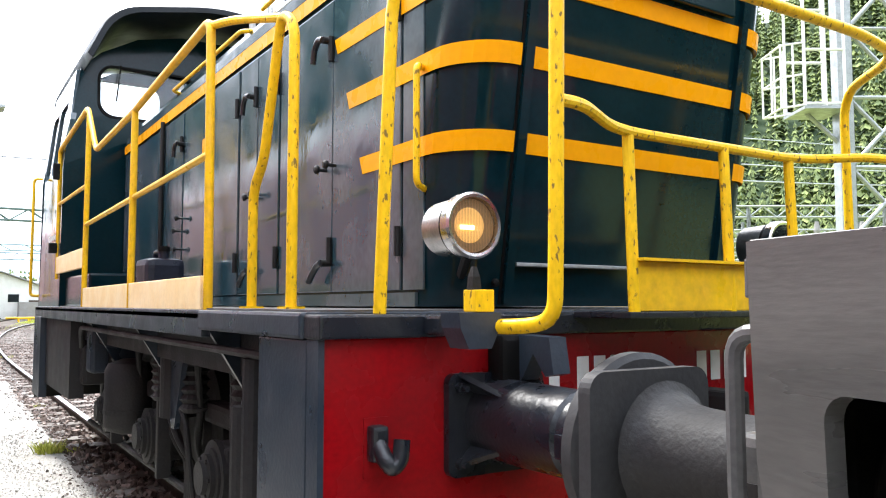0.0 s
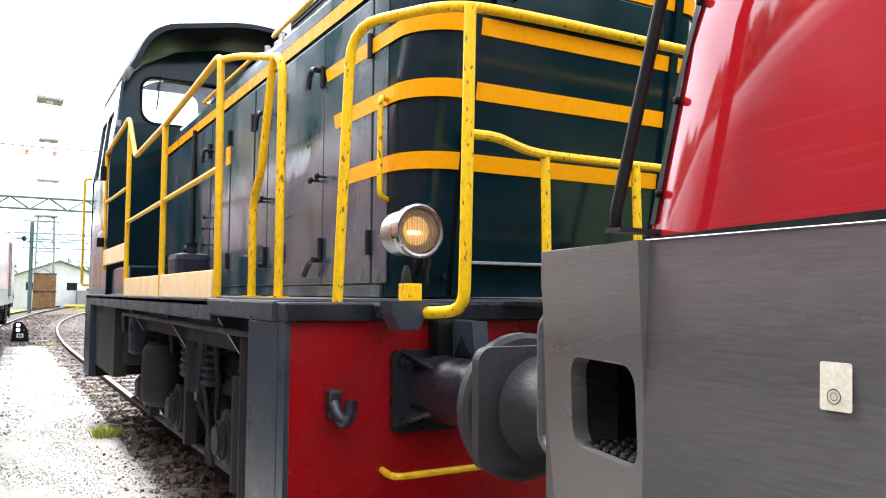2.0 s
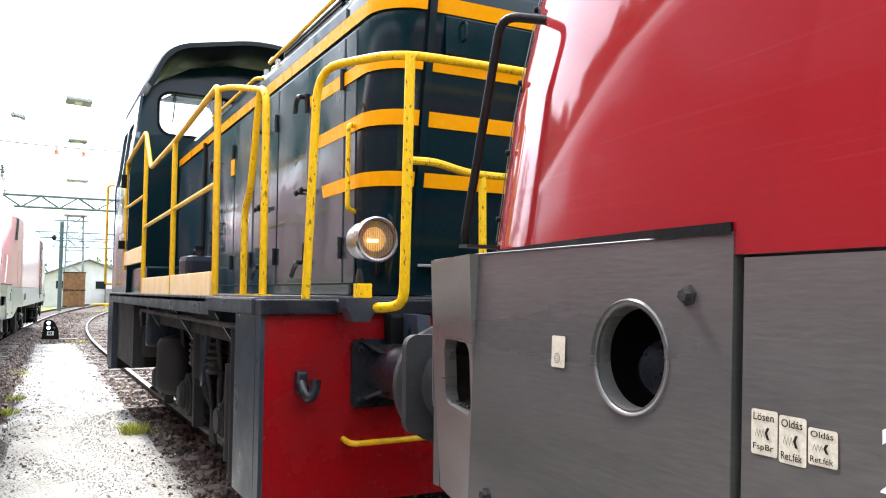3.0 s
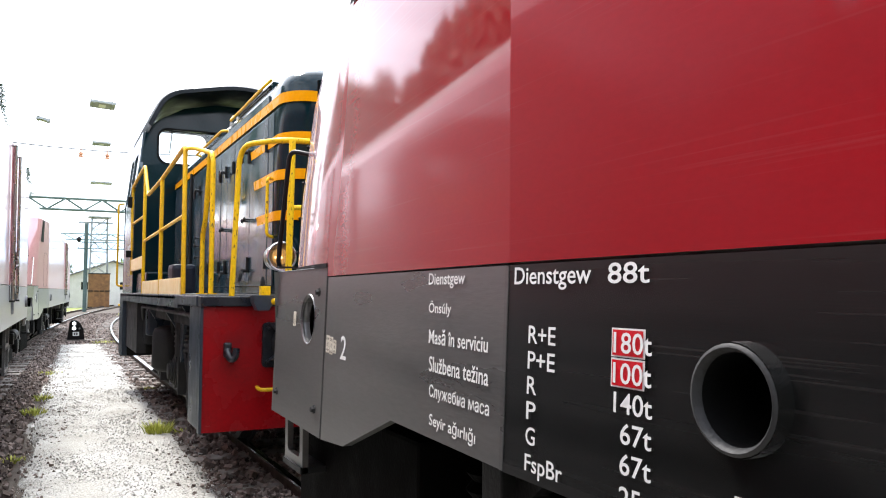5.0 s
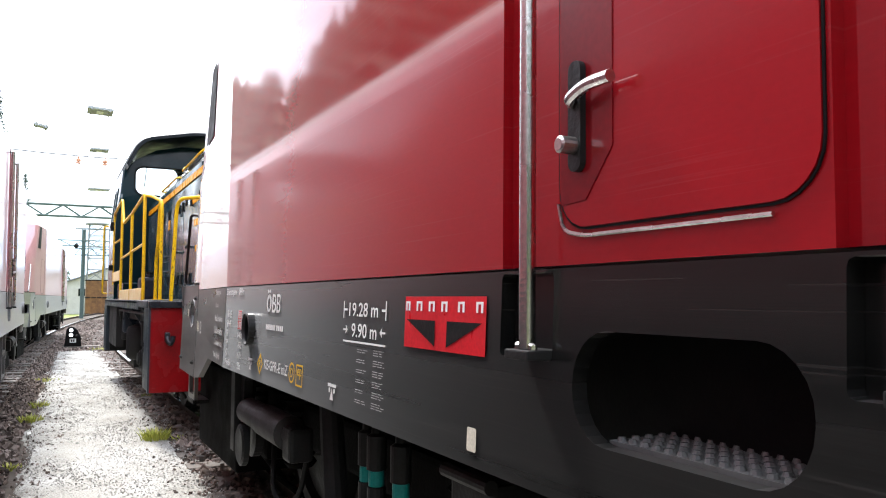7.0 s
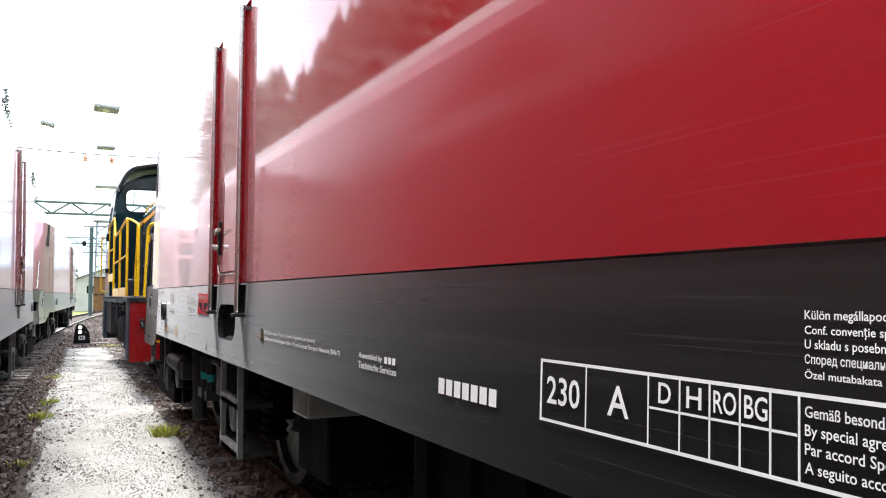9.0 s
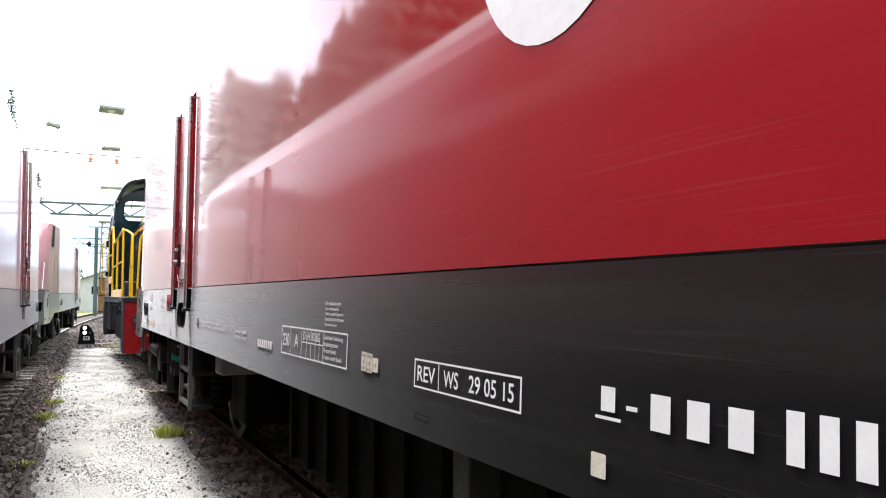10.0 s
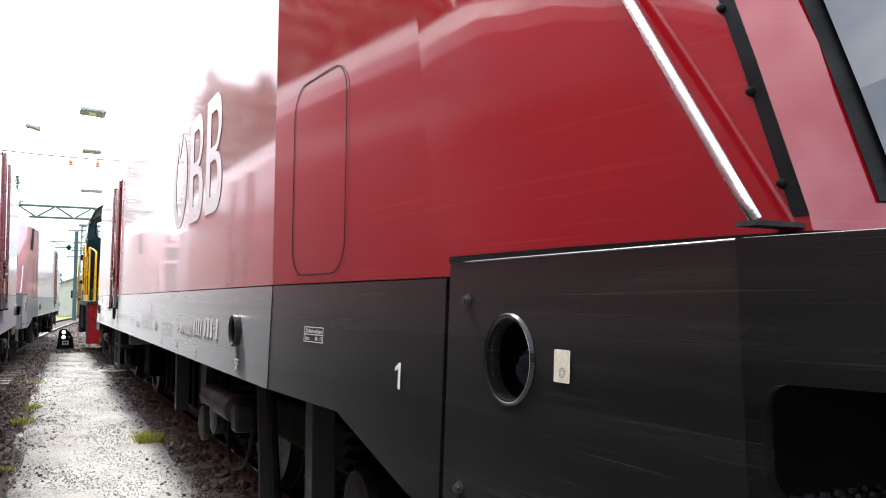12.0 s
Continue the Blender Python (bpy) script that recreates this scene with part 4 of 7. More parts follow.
def along(sign, y, z):
    """The rear nose is a little shorter than the front one."""
    if sign > 0:
        return y
    return -(y - REAR_SHORT * min(1.0, max(0.0, (y - 6.6) / 1.0)))


REAR_SHORT, RAIL_BACK = 0.125, 0.135


def body_ring(level):
    q = nose_corner(level)
    front = [(-x, y) for x, y in q] + [(x, y) for x, y in q[-2::-1]]
    return [(x, y, level[0]) for x, y in front] + [(-x, along(-1, y, level[0]), level[0]) for x, y in front]


def nose_film(levels, i0, i1, sign, side, grow):
    """A skin that follows the nose between two plan points and some heights."""
    bm = bmesh.new()
    rows = []
    for lv in levels:
        q = nose_corner(lv, grow)[i0:i1 + 1]
        rows.append([bm.verts.new((side * x, along(sign, y, lv[0]), lv[0])) for x, y in q])
    for a, b in zip(rows, rows[1:]):
        for i in range(len(a) - 1):
            bm.faces.new((a[i], a[i + 1], b[i + 1], b[i]))
    bmesh.ops.recalc_face_normals(bm, faces=bm.faces)
    return bm


def level_at(z):
    for a, b in zip(NOSE, NOSE[1:]):
        if a[0] <= z <= b[0]:
            t = (z - a[0]) / (b[0] - a[0])
            return tuple(p + (q - p) * t for p, q in zip(a, b))
    return NOSE[-1]


def bars(parent, u0, u1, v0, v1, count, mat=None, gap=0.28, place=on_side, name="marking_bar"):
    """Unreadable or withheld writing: one upright bar for each sign."""
    w = (u1 - u0) / count
    for k in range(count):
        flat([rect(u0 + w * (k + gap / 2), u0 + w * (k + 1 - gap / 2), v0, v1)], place, mat or WHITE, parent, name)


def lines(parent, u0, u1, v0, v1, count, mat=None, seed=1, place=on_side):
    """A block of tiny writing as one bar for each line."""
    rnd = random.Random(seed)
    p = (v1 - v0) / count
    for k in range(count):
        u, end = u0, u0 + (u1 - u0) * rnd.uniform(0.65, 1.0)
        step = 1 if u1 > u0 else -1
        words = []
        while (end - u) * step > 0.006:
            w = min(rnd.uniform(0.02, 0.06), abs(end - u))
            words.append(rect(*sorted((u, u + step * w)), v1 - p * (k + 0.58), v1 - p * (k + 0.40)))
            u += step * (w + 0.008)
        for word in words:
            flat([word], place, mat or WHITE, parent, "marking_line")


def emblem(parent, u0, w, v0, v1, mat, place=on_side):
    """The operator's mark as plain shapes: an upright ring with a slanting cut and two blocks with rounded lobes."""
    h = v1 - v0
    k = w / 0.665
    c, m = u0 - w * 0.5, (v0 + v1) / 2
    outer = [(c + w * 0.5 * math.sin(a), m + h * 0.5 * math.cos(a)) for a in (radians(22 + 316 * i / 36) for i in range(37))]
    inner = [(c + w * 0.27 * math.sin(a), m + h * 0.37 * math.cos(a)) for a in (radians(30 + 300 * i / 36) for i in range(37))]
    flat([outer + inner[::-1]], place, mat, parent, "emblem_ring")
    flat([[(c - w * 0.16, v1), (c + w * 0.02, v1), (c + w * 0.13, v1 - h * 0.24), (c + w * 0.03, v1 - h * 0.24)]], place, mat, parent, "emblem_cut")
    for a, b in ((u0 - 0.795 * k, u0 - 1.325 * k), (u0 - 1.425 * k, u0 - 1.935 * k)):
        wide, lobes = a - b, []
        for lo, hi, reach in ((v0, m, 1.0), (m, v1, 0.93)):
            r = (hi - lo) / 2
            rx = min(r, wide * 0.5)
            lobes += [(a - wide * reach + rx - rx * math.sin(t), lo + r - r * math.cos(t)) for t in (math.pi * i / 10 for i in range(11))]
        holes = []
        for lo, hi in ((v0 + h * 0.14, m - h * 0.06), (m + h * 0.06, v1 - h * 0.14)):
            r = (hi - lo) / 2
            holes.append([(a - wide * 0.28, lo)] + [(a - wide * 0.55 - min(r, wide * 0.2) * math.sin(t), lo + r - r * math.cos(t)) for t in (math.pi * i / 8 for i in range(9))] + [(a - wide * 0.28, hi)])
        flat([[(a, v0)] + lobes + [(a, v1)]] + holes, place, mat, parent, "emblem_block")


def suspension_mark(parent, u, v):
    flat([rect(u - 0.045, u + 0.045, v + 0.025, v + 0.036)], on_side, WHITE, parent, "marking_bar")
    for d in (-0.025, 0.025):
        flat([circle(u + d, v + 0.013, 0.009, 10)], on_side, WHITE, parent, "marking_dot")
    flat([[(u - 0.018, v - 0.02), (u + 0.018, v - 0.02), (u, v + 0.022)]], on_side, WHITE, parent, "marking_triangle")


def loco_markings(L):
    T = lambda s, u0, u1, v0, v1, m=WHITE: letters(s, on_side, u0, u1, v0, v1, m, L)
    T("Dienstgew", 6.0, 5.725, 1.417, 1.466)
    T("88t", 5.675, 5.562, 1.428, 1.466)
    rows = [("R+E", "180t", 1.305), ("P+E", "100t", 1.252), ("R", "140t", 1.200), ("P", "67t", 1.148), ("G", "67t", 1.096), ("FspBr", "25t", 1.040)]
    for k, (a, b, v) in enumerate(rows):
        T(a, 5.936, 5.936 - (0.036 if len(a) == 1 else 0.10 if len(a) == 3 else 0.135), v - (0.009 if len(a) == 5 else 0), v + 0.037)
        if k < 2:
            flat([rect(5.569, 5.659, v - 0.007, v + 0.044)], on_side, WHITE, L, "marking_field")
            flat([rect(5.573, 5.655, v - 0.004, v + 0.041)], lambda p, q: (wall_x(q) - 0.0045, p, q), SIGN_RED, L, "marking_field")
            letters(b, lambda p, q: (wall_x(q) - 0.006, p, q), 5.65, 5.549, v, v + 0.037, WHITE, L)
        else:
            T(b, 5.65 if len(b) == 4 else 5.63, 5.549, v, v + 0.037)
    for k, s in enumerate(("Dienstgew", "Önsúly", "Masă în serviciu", "Službena težina", "Служебна маса", "Seyir ağırlığı")):
        v = 1.430 - 0.0755 * k
        u = 6.515 - 0.009 * k
        T(s, u, u - (0.25 if k == 0 else 0.16 if k == 1 else 0.378 if k in (2, 3, 4) else 0.30), v - 0.008, v + 0.034)
    emblem(L, 5.058, 0.083, 1.348, 1.430, WHITE)
    for d in (0.018, 0.046):
        flat([circle(5.058 - d, 1.443, 0.008, 10)], on_side, WHITE, L, "emblem_dot")
    bars(L, 5.052, 4.885, 1.268, 1.292, 10)
    bars(L, 4.87, 4.752, 1.268, 1.292, 4)
    flat([[(5.18, 1.105), (5.127, 1.055), (5.074, 1.105), (5.127, 1.155)], [(5.165, 1.105), (5.127, 1.07), (5.089, 1.105), (5.127, 1.14)]], on_side, SIGN_YELLOW, L, "marking_diamond")
    T("R", 5.142, 5.112, 1.088, 1.122, SIGN_YELLOW)
    T("KE-GPR-E mZ", 5.045, 4.648, 1.088, 1.132)
    flat([circle(4.585, 1.108, 0.042, 24), circle(4.585, 1.108, 0.034, 24)], on_side, SIGN_YELLOW, L, "marking_ring")
    T("D", 4.602, 4.568, 1.09, 1.127, SIGN_YELLOW)
    flat([rect(4.43, 4.52, 1.062, 1.148), rect(4.437, 4.513, 1.069, 1.141)], on_side, SIGN_YELLOW, L, "marking_frame")
    T("ep", 4.505, 4.445, 1.09, 1.132, SIGN_YELLOW)
    for u, v in ((5.325, 1.082), (4.068, 1.077), (-4.20, 1.074), (-5.412, 1.077)):
        suspension_mark(L, u, v)
    T("19.28 m", 3.925, 3.665, 1.352, 1.398)
    T("9.90 m", 3.895, 3.67, 1.284, 1.330)
    for u, s in ((3.978, -1), (3.60, 1)):
        flat([rect(u - 0.004, u + 0.004, 1.345, 1.403)], on_side, WHITE, L, "marking_bar")
        flat([rect(*sorted((u, u + s * 0.034)), 1.371, 1.378)], on_side, WHITE, L, "marking_bar")
        flat([rect(*sorted((u, u + s * 0.03)), 1.304, 1.310)], on_side, WHITE, L, "marking_bar")
        tip = u + s * 0.046
        flat([[(tip, 1.307), (tip - s * 0.02, 1.322), (tip - s * 0.02, 1.292)]], on_side, WHITE, L, "marking_arrow")
    flat([rect(3.594, 3.975, 1.266, 1.272)], on_side, WHITE, L, "marking_bar")
    for k in range(6):
        lines(L, 3.835, 3.735, 1.235 - 0.032 * k, 1.25 - 0.032 * k, 2, seed=k)
        lines(L, 3.69, 3.585, 1.232 - 0.032 * k, 1.254 - 0.032 * k, 3, seed=k + 9)
    flat([rect(2.992, 3.457, 1.277, 1.417)], on_side, SIGN_RED, L, "sign_film")
    film = lambda p, q: (side_at(p, q) - 0.0045, p, q)
    for u0, u1 in ((3.45, 3.42), (3.378, 3.341), (3.301, 3.264), (3.225, 3.19), (3.132, 3.097), (3.039, 3.004)):
        flat([rect(u1, u0, 1.378, 1.404), rect(u1 + 0.011, u0 - 0.011, 1.378, 1.398)], film, WHITE, L, "marking_bar")
    for pts in ([(3.441, 1.354), (3.259, 1.354), (3.259, 1.287)], [(3.191, 1.354), (3.007, 1.354), (3.191, 1.287)]):
        flat([pts], film, BLACK, L, "sign_triangle")
    flat([rounded(3.02, 3.065, 1.055, 1.11, 0.006)], on_side, STICKER, L, "sticker")
    flat([rect(1.415, 1.472, 1.185, 1.242)], on_side, PLASTIC, L, "emblem_flag")
    flat([circle(1.4435, 1.2135, 0.017, 20), circle(1.4435, 1.2135, 0.013, 20)], film, SIGN_YELLOW, L, "emblem_ring")
    T("ETCS European Train Control System on board", 1.40, 0.56, 1.217, 1.237)
    T("Co-financed by the European Union – Trans-European Transport Network (TEN-T)", 1.40, 0.25, 1.187, 1.209)
    T("Assembled by", 0.055, -0.155, 1.196, 1.219)
    bars(L, -0.17, -0.265, 1.199, 1.219, 3)
    T("Technische Services", 0.055, -0.27, 1.168, 1.19)
    bars(L, -0.555, -0.868, 1.152, 1.192, 7, gap=0.22)
    flat([rect(-1.966, -1.043, 1.151, 1.276), rect(-1.958, -1.05, 1.157, 1.270)], on_side, WHITE, L, "marking_frame")
    for u in (-1.20, -1.375, -1.45, -1.515, -1.575, -1.63, -1.678):
        flat([rect(u - 0.002, u + 0.002, 1.157, 1.270)], on_side, WHITE, L, "marking_bar")
    flat([rect(-1.675, -1.375, 1.216, 1.220)], on_side, WHITE, L, "marking_bar")
    T("230", -1.068, -1.18, 1.188, 1.243)
    T("A", -1.265, -1.325, 1.19, 1.245)
    for s, a, b in (("D", -1.40, -1.43), ("H", -1.465, -1.498), ("RO", -1.523, -1.568), ("BG", -1.583, -1.625)):
        T(s, a, b, 1.228, 1.262)
    for k, (s, end) in enumerate((("Gemäß besond. Vereinbarung", -1.913), ("By special agreement", -1.858), ("Par accord Special", -1.836), ("A seguito accordo Speciale", -1.905))):
        T(s, -1.687, end, 1.239 - 0.0245 * k, 1.259 - 0.0245 * k)
    for k, (s, end) in enumerate((("Külön megállapodás szerint", -1.872), ("Conf. convenție specială", -1.846), ("U skladu s posebnim dogovorom", -1.90), ("Според специално споразумение", -1.91), ("Özel mutabakata göre", -1.833))):
        T(s, -1.687, end, 1.370 - 0.0195 * k, 1.386 - 0.0195 * k)
    for u, v, w, h in ((-2.112, 1.162, 0.05, 0.062), (-2.165, 1.160, 0.05, 0.062), (-2.218, 1.166, 0.05, 0.045), (7.646, 1.166, 0.050, 0.069), (7.593, 1.162, 0.050, 0.070), (7.540, 1.170, 0.050, 0.052)):
        flat([rounded(u - w, u, v, v + h, 0.004)], on_side, STICKER, L, "sticker")
        if h > 0.05:
            words = ("Lösen", "FspBr") if u in (-2.112, 7.646) else ("Oldás", "Ret.fék")
            for word, q in zip(words, (0.76, 0.08)):
                letters(word, film, u - w * 0.1, u - w * 0.88, v + h * q, v + h * (q + 0.17), DARK, L)
        spring = [(u - w * (0.18 + 0.06 * k), v + h * (0.5 + (0.08 if k % 2 else -0.08))) for k in range(7)]
        flat([spring + [(p, q - h * 0.035) for p, q in spring[::-1]]], film, DARK, L, "marking_sign")
        flat([[(u - w * 0.72, v + h * 0.62), (u - w * 0.64, v + h * 0.5), (u - w * 0.72, v + h * 0.36), (u - w * 0.62, v + h * 0.36), (u - w * 0.54, v + h * 0.5), (u - w * 0.62, v + h * 0.62)]], film, DARK, L, "marking_sign")
    flat([rect(-3.133, -2.553, 1.153, 1.233), rect(-3.126, -2.56, 1.158, 1.228)], on_side, WHITE, L, "marking_frame")
    flat([rect(-2.715, -2.711, 1.158, 1.228)], on_side, WHITE, L, "marking_bar")
    T("REV", -2.575, -2.69, 1.172, 1.215)
    T("WS", -2.742, -2.827, 1.172, 1.215)
    T("29 05 15", -2.885, -3.10, 1.172, 1.215)
    flat([rect(-3.47, -3.396, 1.183, 1.189)], on_side, WHITE, L, "marking_bar")
    for a, b, v0, v1, n in ((-3.396, -3.47, 1.198, 1.243, 1), (-3.53, -3.79, 1.182, 1.243, 3), (-3.816, -4.028, 1.178, 1.252, 4),
                            (-4.08, -4.393, 1.184, 1.294, 4), (-4.44, -4.747, 1.187, 1.30, 3), (-4.815, -4.905, 1.187, 1.302, 1)):
        bars(L, a, b, v0, v1, n, gap=0.44)
    flat([rect(-3.515, -3.485, 1.207, 1.215)], on_side, WHITE, L, "marking_bar")
    flat([rect(-4.805, -4.765, 1.238, 1.252)], on_side, WHITE, L, "marking_bar")
    flat([rounded(-3.43, -3.385, 1.075, 1.12, 0.004)], on_side, STICKER, L, "sticker")
    flat([rect(-6.65, -6.455, 1.248, 1.307), rect(-6.646, -6.459, 1.251, 1.304)], on_side, WHITE, L, "marking_frame")
    flat([rect(-6.646, -6.459, 1.276, 1.279)], on_side, WHITE, L, "marking_bar")
    T("2K-Klarl.wvb.Rem.", -6.468, -6.64, 1.283, 1.299)
    T("Linz", -6.468, -6.512, 1.256, 1.271)
    T("08 . 12", -6.57, -6.64, 1.256, 1.271)
    flat([[(-7.277, 1.138), (-7.277, 1.219), (-7.266, 1.219), (-7.240, 1.203), (-7.240, 1.191), (-7.261, 1.199), (-7.261, 1.138)]], on_side, WHITE, L, "lettering")
    T("2", 7.425, 7.345, 1.155, 1.245)
    flat([rounded(-2.66, -2.56, 1.065, 1.085, 0.004), rounded(-2.655, -2.565, 1.069, 1.081, 0.003)], on_side, DARK, L, "cover_plate")
    emblem(L, -2.905, 0.665, 1.945, 2.68, WHITE)


def nose_place(sign):
    return lambda u, v: (side_at(u, v), sign * u, v)


CORNER = 8.565


def nose_x(u, v):
    """The body's half width at a place along the nose."""
    q = nose_corner(level_at(v))
    for a, b in zip(q, q[1:]):
        if a[1] <= u <= b[1]:
            return a[0] + (b[0] - a[0]) * (u - a[1]) / (b[1] - a[1])
    return q[0][0]


def red_loco(label, marked, paint, skirting, apron):
    L = thing("electric_locomotive", label, "locomotive", "red electric locomotives")
    bm = loft([body_ring(lv) for lv in NOSE[:7]])
    # channels for the door handrails
    for y in (2.93, 2.71, 2.085, 1.865):
        bmesh.ops.bisect_plane(bm, geom=bm.verts[:] + bm.edges[:] + bm.faces[:], plane_co=(0, y, 0), plane_no=(0, 1, 0))
    grooves = []
    for f in bm.faces:
        c = f.calc_center_median()
        if c.x < -1.4 and c.z < 3.05 and (2.71 < c.y < 2.93 or 1.865 < c.y < 2.085):
            grooves.append(f)
    r = bmesh.ops.extrude_face_region(bm, geom=grooves)
    bmesh.ops.translate(bm, vec=(0.026, 0, 0), verts=[v for v in r["geom"] if isinstance(v, bmesh.types.BMVert)])
    left_over = [f for f in grooves if f.is_valid]
    if left_over:
        bmesh.ops.delete(bm, geom=left_over, context="FACES_ONLY")
    bmesh.ops.recalc_face_normals(bm, faces=bm.faces)
    body = part("body", bm, paint, L, "glossy red body shell", smooth=22)
    # the folds where the flat sides meet the cabs and the roof shoulder stay crisp
    co = [v.co for v in body.data.vertices]
    for e in body.data.edges:
        a, b = (co[i] for i in e.vertices)
        upright = abs(a.z - b.z) > 0.05 and abs(a.x) > 1.3 and abs(a.y) < 7.62
        shoulder = abs(a.z - b.z) < 0.01 and 3.0 < a.z < 3.1 and abs(a.x) > 1.3
        if upright or shoulder:
            e.use_edge_sharp = True
    part("roof", loft([body_ring(lv) for lv in NOSE[6:]]), ROOF_GREY, L, "pale grey roof", smooth=22)
    part("roof_equipment", boxed(-0.7, 0.7, -5.2, 5.2, 3.66, 3.86, bevel=0.05), ROOF_GREY, L)
    part("core", boxed(-1.33, 1.33, -7.5, 7.5, 1.05, 1.465), BLACK, L)
    into = (0.035, 0, 0)
    # long skirt with its round ports, footstep opening and handrail pockets
    holes = [circle(5.352, 1.259, 0.078), circle(-5.40, 1.255, 0.080), rounded(2.115, 2.655, 1.143, 1.352, 0.10)]
    holes += [rounded(2.725, 2.93, 1.285, 1.466, 0.012, 2), rounded(1.865, 2.07, 1.285, 1.466, 0.012, 2)]
    skirt = part("skirt_panel", sheet(rect(-6.02, 6.028, 1.02, 1.472), holes, lambda u, v: (wall_x(v), u, v), into), skirting, L, "scratched anthracite side skirt")
    for a, b in ((2.715, 2.94), (1.855, 2.08)):
        part("rail_pocket", sheet(rect(a, b, 1.28, 1.47), [], lambda u, v: (wall_x(v) + 0.0365, u, v), (0.004, 0, 0)), skirting, L)
    part("skirt_panel", sheet([(-7.5, 1.02), (-6.03, 1.02), (6.03, 1.02), (7.6, 1.02), (7.6, 1.472), (6.03, 1.472), (-6.03, 1.472), (-7.5, 1.472)], [], lambda u, v: (-side_at(u, v) - 0.035, u, v), into), skirting, L)
    for u, v in ((5.352, 1.259), (-5.40, 1.255)):
        part("port_tube", lathe(bmesh.new(), (wall_x(v) - 0.03, u, v), (1, 0, 0), ((0, 0.074), (0, 0.083), (0.05, 0.083)), 32, False), skirting, L, smooth=40)
        part("port_rim", lathe(bmesh.new(), (wall_x(v) - 0.032, u, v), (1, 0, 0), ((0.012, 0.068), (0.002, 0.071), (-0.002, 0.075), (0, 0.080), (0.008, 0.083)), 32, False), GEAR, L, "worn bare rim of the round port", smooth=60)
        # black closed tube added for the darkness inside the port
        part("port_shade_liner", lathe(bmesh.new(), (wall_x(v) - 0.02, u, v), (1, 0, 0), ((0, 0.0685), (0.16, 0.066), (0.161, 0.0)), 32, False), BLACK, L, smooth=40)
    for s in (-1, 1):
        back, cy, cz = (7.69, 7.947, 1.290) if s > 0 else (7.545, 7.845, 1.266)
        w = back - 0.022
        part("skirt_panel", sheet([(s * 6.042, 1.022), (s * 6.80, 1.015), (s * 7.34, 0.84), (s * w, 0.81), (s * w, 1.472), (s * 6.042, 1.472)], [],
                                  lambda u, v: (side_at(u, v), u, v), into), apron if s > 0 else skirting, L, "grey corner skirt cut away over the wheel")
        # lit front end and shaded rear end get separate colours
        ends = apron if s > 0 else skirting
        part("seam_strip", sheet(rect(*sorted((s * 6.0285, s * 6.0415)), 1.022, 1.470) if s > 0 else rect(-6.0415, -6.0205, 1.022, 1.470), [], lambda u, v: (wall_x(v) - 0.002, u, v), (0.02, 0, 0)), ends, L)
        part("apron_panel", sheet(rect(back, CORNER, 0.81, 1.512), [circle(cy, cz, 0.099, 40)], nose_place(s), into), ends, L, "grey nose apron with a round opening, painted lighter at the lit front end")
        rim_x = side_at(cy, cz)
        part("opening_rim", lathe(bmesh.new(), (rim_x, s * cy, cz), (1, 0, -0.03), ((0.034, 0.095), (0.02, 0.097), (0.004, 0.100), (-0.004, 0.105), (-0.005, 0.110), (0.004, 0.116), (0.03, 0.118)), 48, False), ends, L, smooth=60)
        h = part("coupling_socket", lathe(bmesh.new(), (rim_x + 0.14, s * cy + 0.03, cz - 0.015), (-0.75, -0.6, -0.1), ((0, 0.045), (0.05, 0.055), (0.10, 0.052), (0.12, 0.044), (0.125, 0.0)), 24), NAVY, L, smooth=40)
        part("hose", pipe(bmesh.new(), [(rim_x + 0.20, s * cy + 0.01, cz - 0.05), (rim_x + 0.07, s * cy - 0.045, cz - 0.02), (rim_x + 0.10, s * cy - 0.02, cz + 0.055), (rim_x + 0.22, s * cy + 0.03, cz + 0.07)], 0.009, 0.05, 8), BLACK, h)
        # bevelled corner with the shunter's footstep
        a, b = (side_at(CORNER, 1.2), CORNER), (-1.255, 9.02)
        ln = math.hypot(b[0] - a[0], b[1] - a[1])
        bev = lambda u, v: (a[0] + (b[0] - a[0]) * u / ln + 0.04 * (1.2 - v), s * (a[1] + (b[1] - a[1]) * u / ln), v)
        part("apron_corner", sheet(rect(0.0, ln, 0.81, 1.514), [rounded(0.03, 0.32, 1.085, 1.278, 0.045)], bev, (0.035, -0.01 * s, 0)), ends, L, "bevelled grey apron corner with a footstep opening")
        tread = sheet([(-1.33, 8.59), (-1.27, 8.87), (-1.06, 8.87), (-1.06, 8.59)], [], lambda u, v: (u, s * v, 1.07), (0, 0, 0.015))
        for i in range(7):
            for j in range(8):
                lathe(tread, (-1.31 + 0.036 * i + 0.007 * j, s * (8.605 + 0.034 * j), 1.085), (0, 0, 1), ((0, 0.012), (0.008, 0.008)), 8)
        part("footstep", tread, DARK, L)
        part("apron_front", sheet(rect(-1.253, 1.253, 0.81, 1.514), [], lambda u, v: (u, s * 9.02, v), (0, -0.04 * s, 0)), ends, L)
        part("apron_top", sheet([(-1.378, back), (-1.355, CORNER), (-1.245, 9.015), (1.245, 9.015), (1.355, CORNER), (1.378, back)], [],
                                lambda u, v: (u, s * v, 1.505), (0, 0, 0.005)), ends, L)
        # thin grey bead added as the highlight on the apron's top edge
        for side in (-1, 1):
            edge = [(side * -side_at(back, 1.512), s * back, 1.5135), (side * -side_at(CORNER, 1.512), s * CORNER, 1.5135), (side * 1.254, s * 9.02, 1.5155)]
            part("edge_highlight", pipe(bmesh.new(), edge, 0.0026, 0, 6), HANDLE, L, "light grey highlight bead along the apron's upper edge")
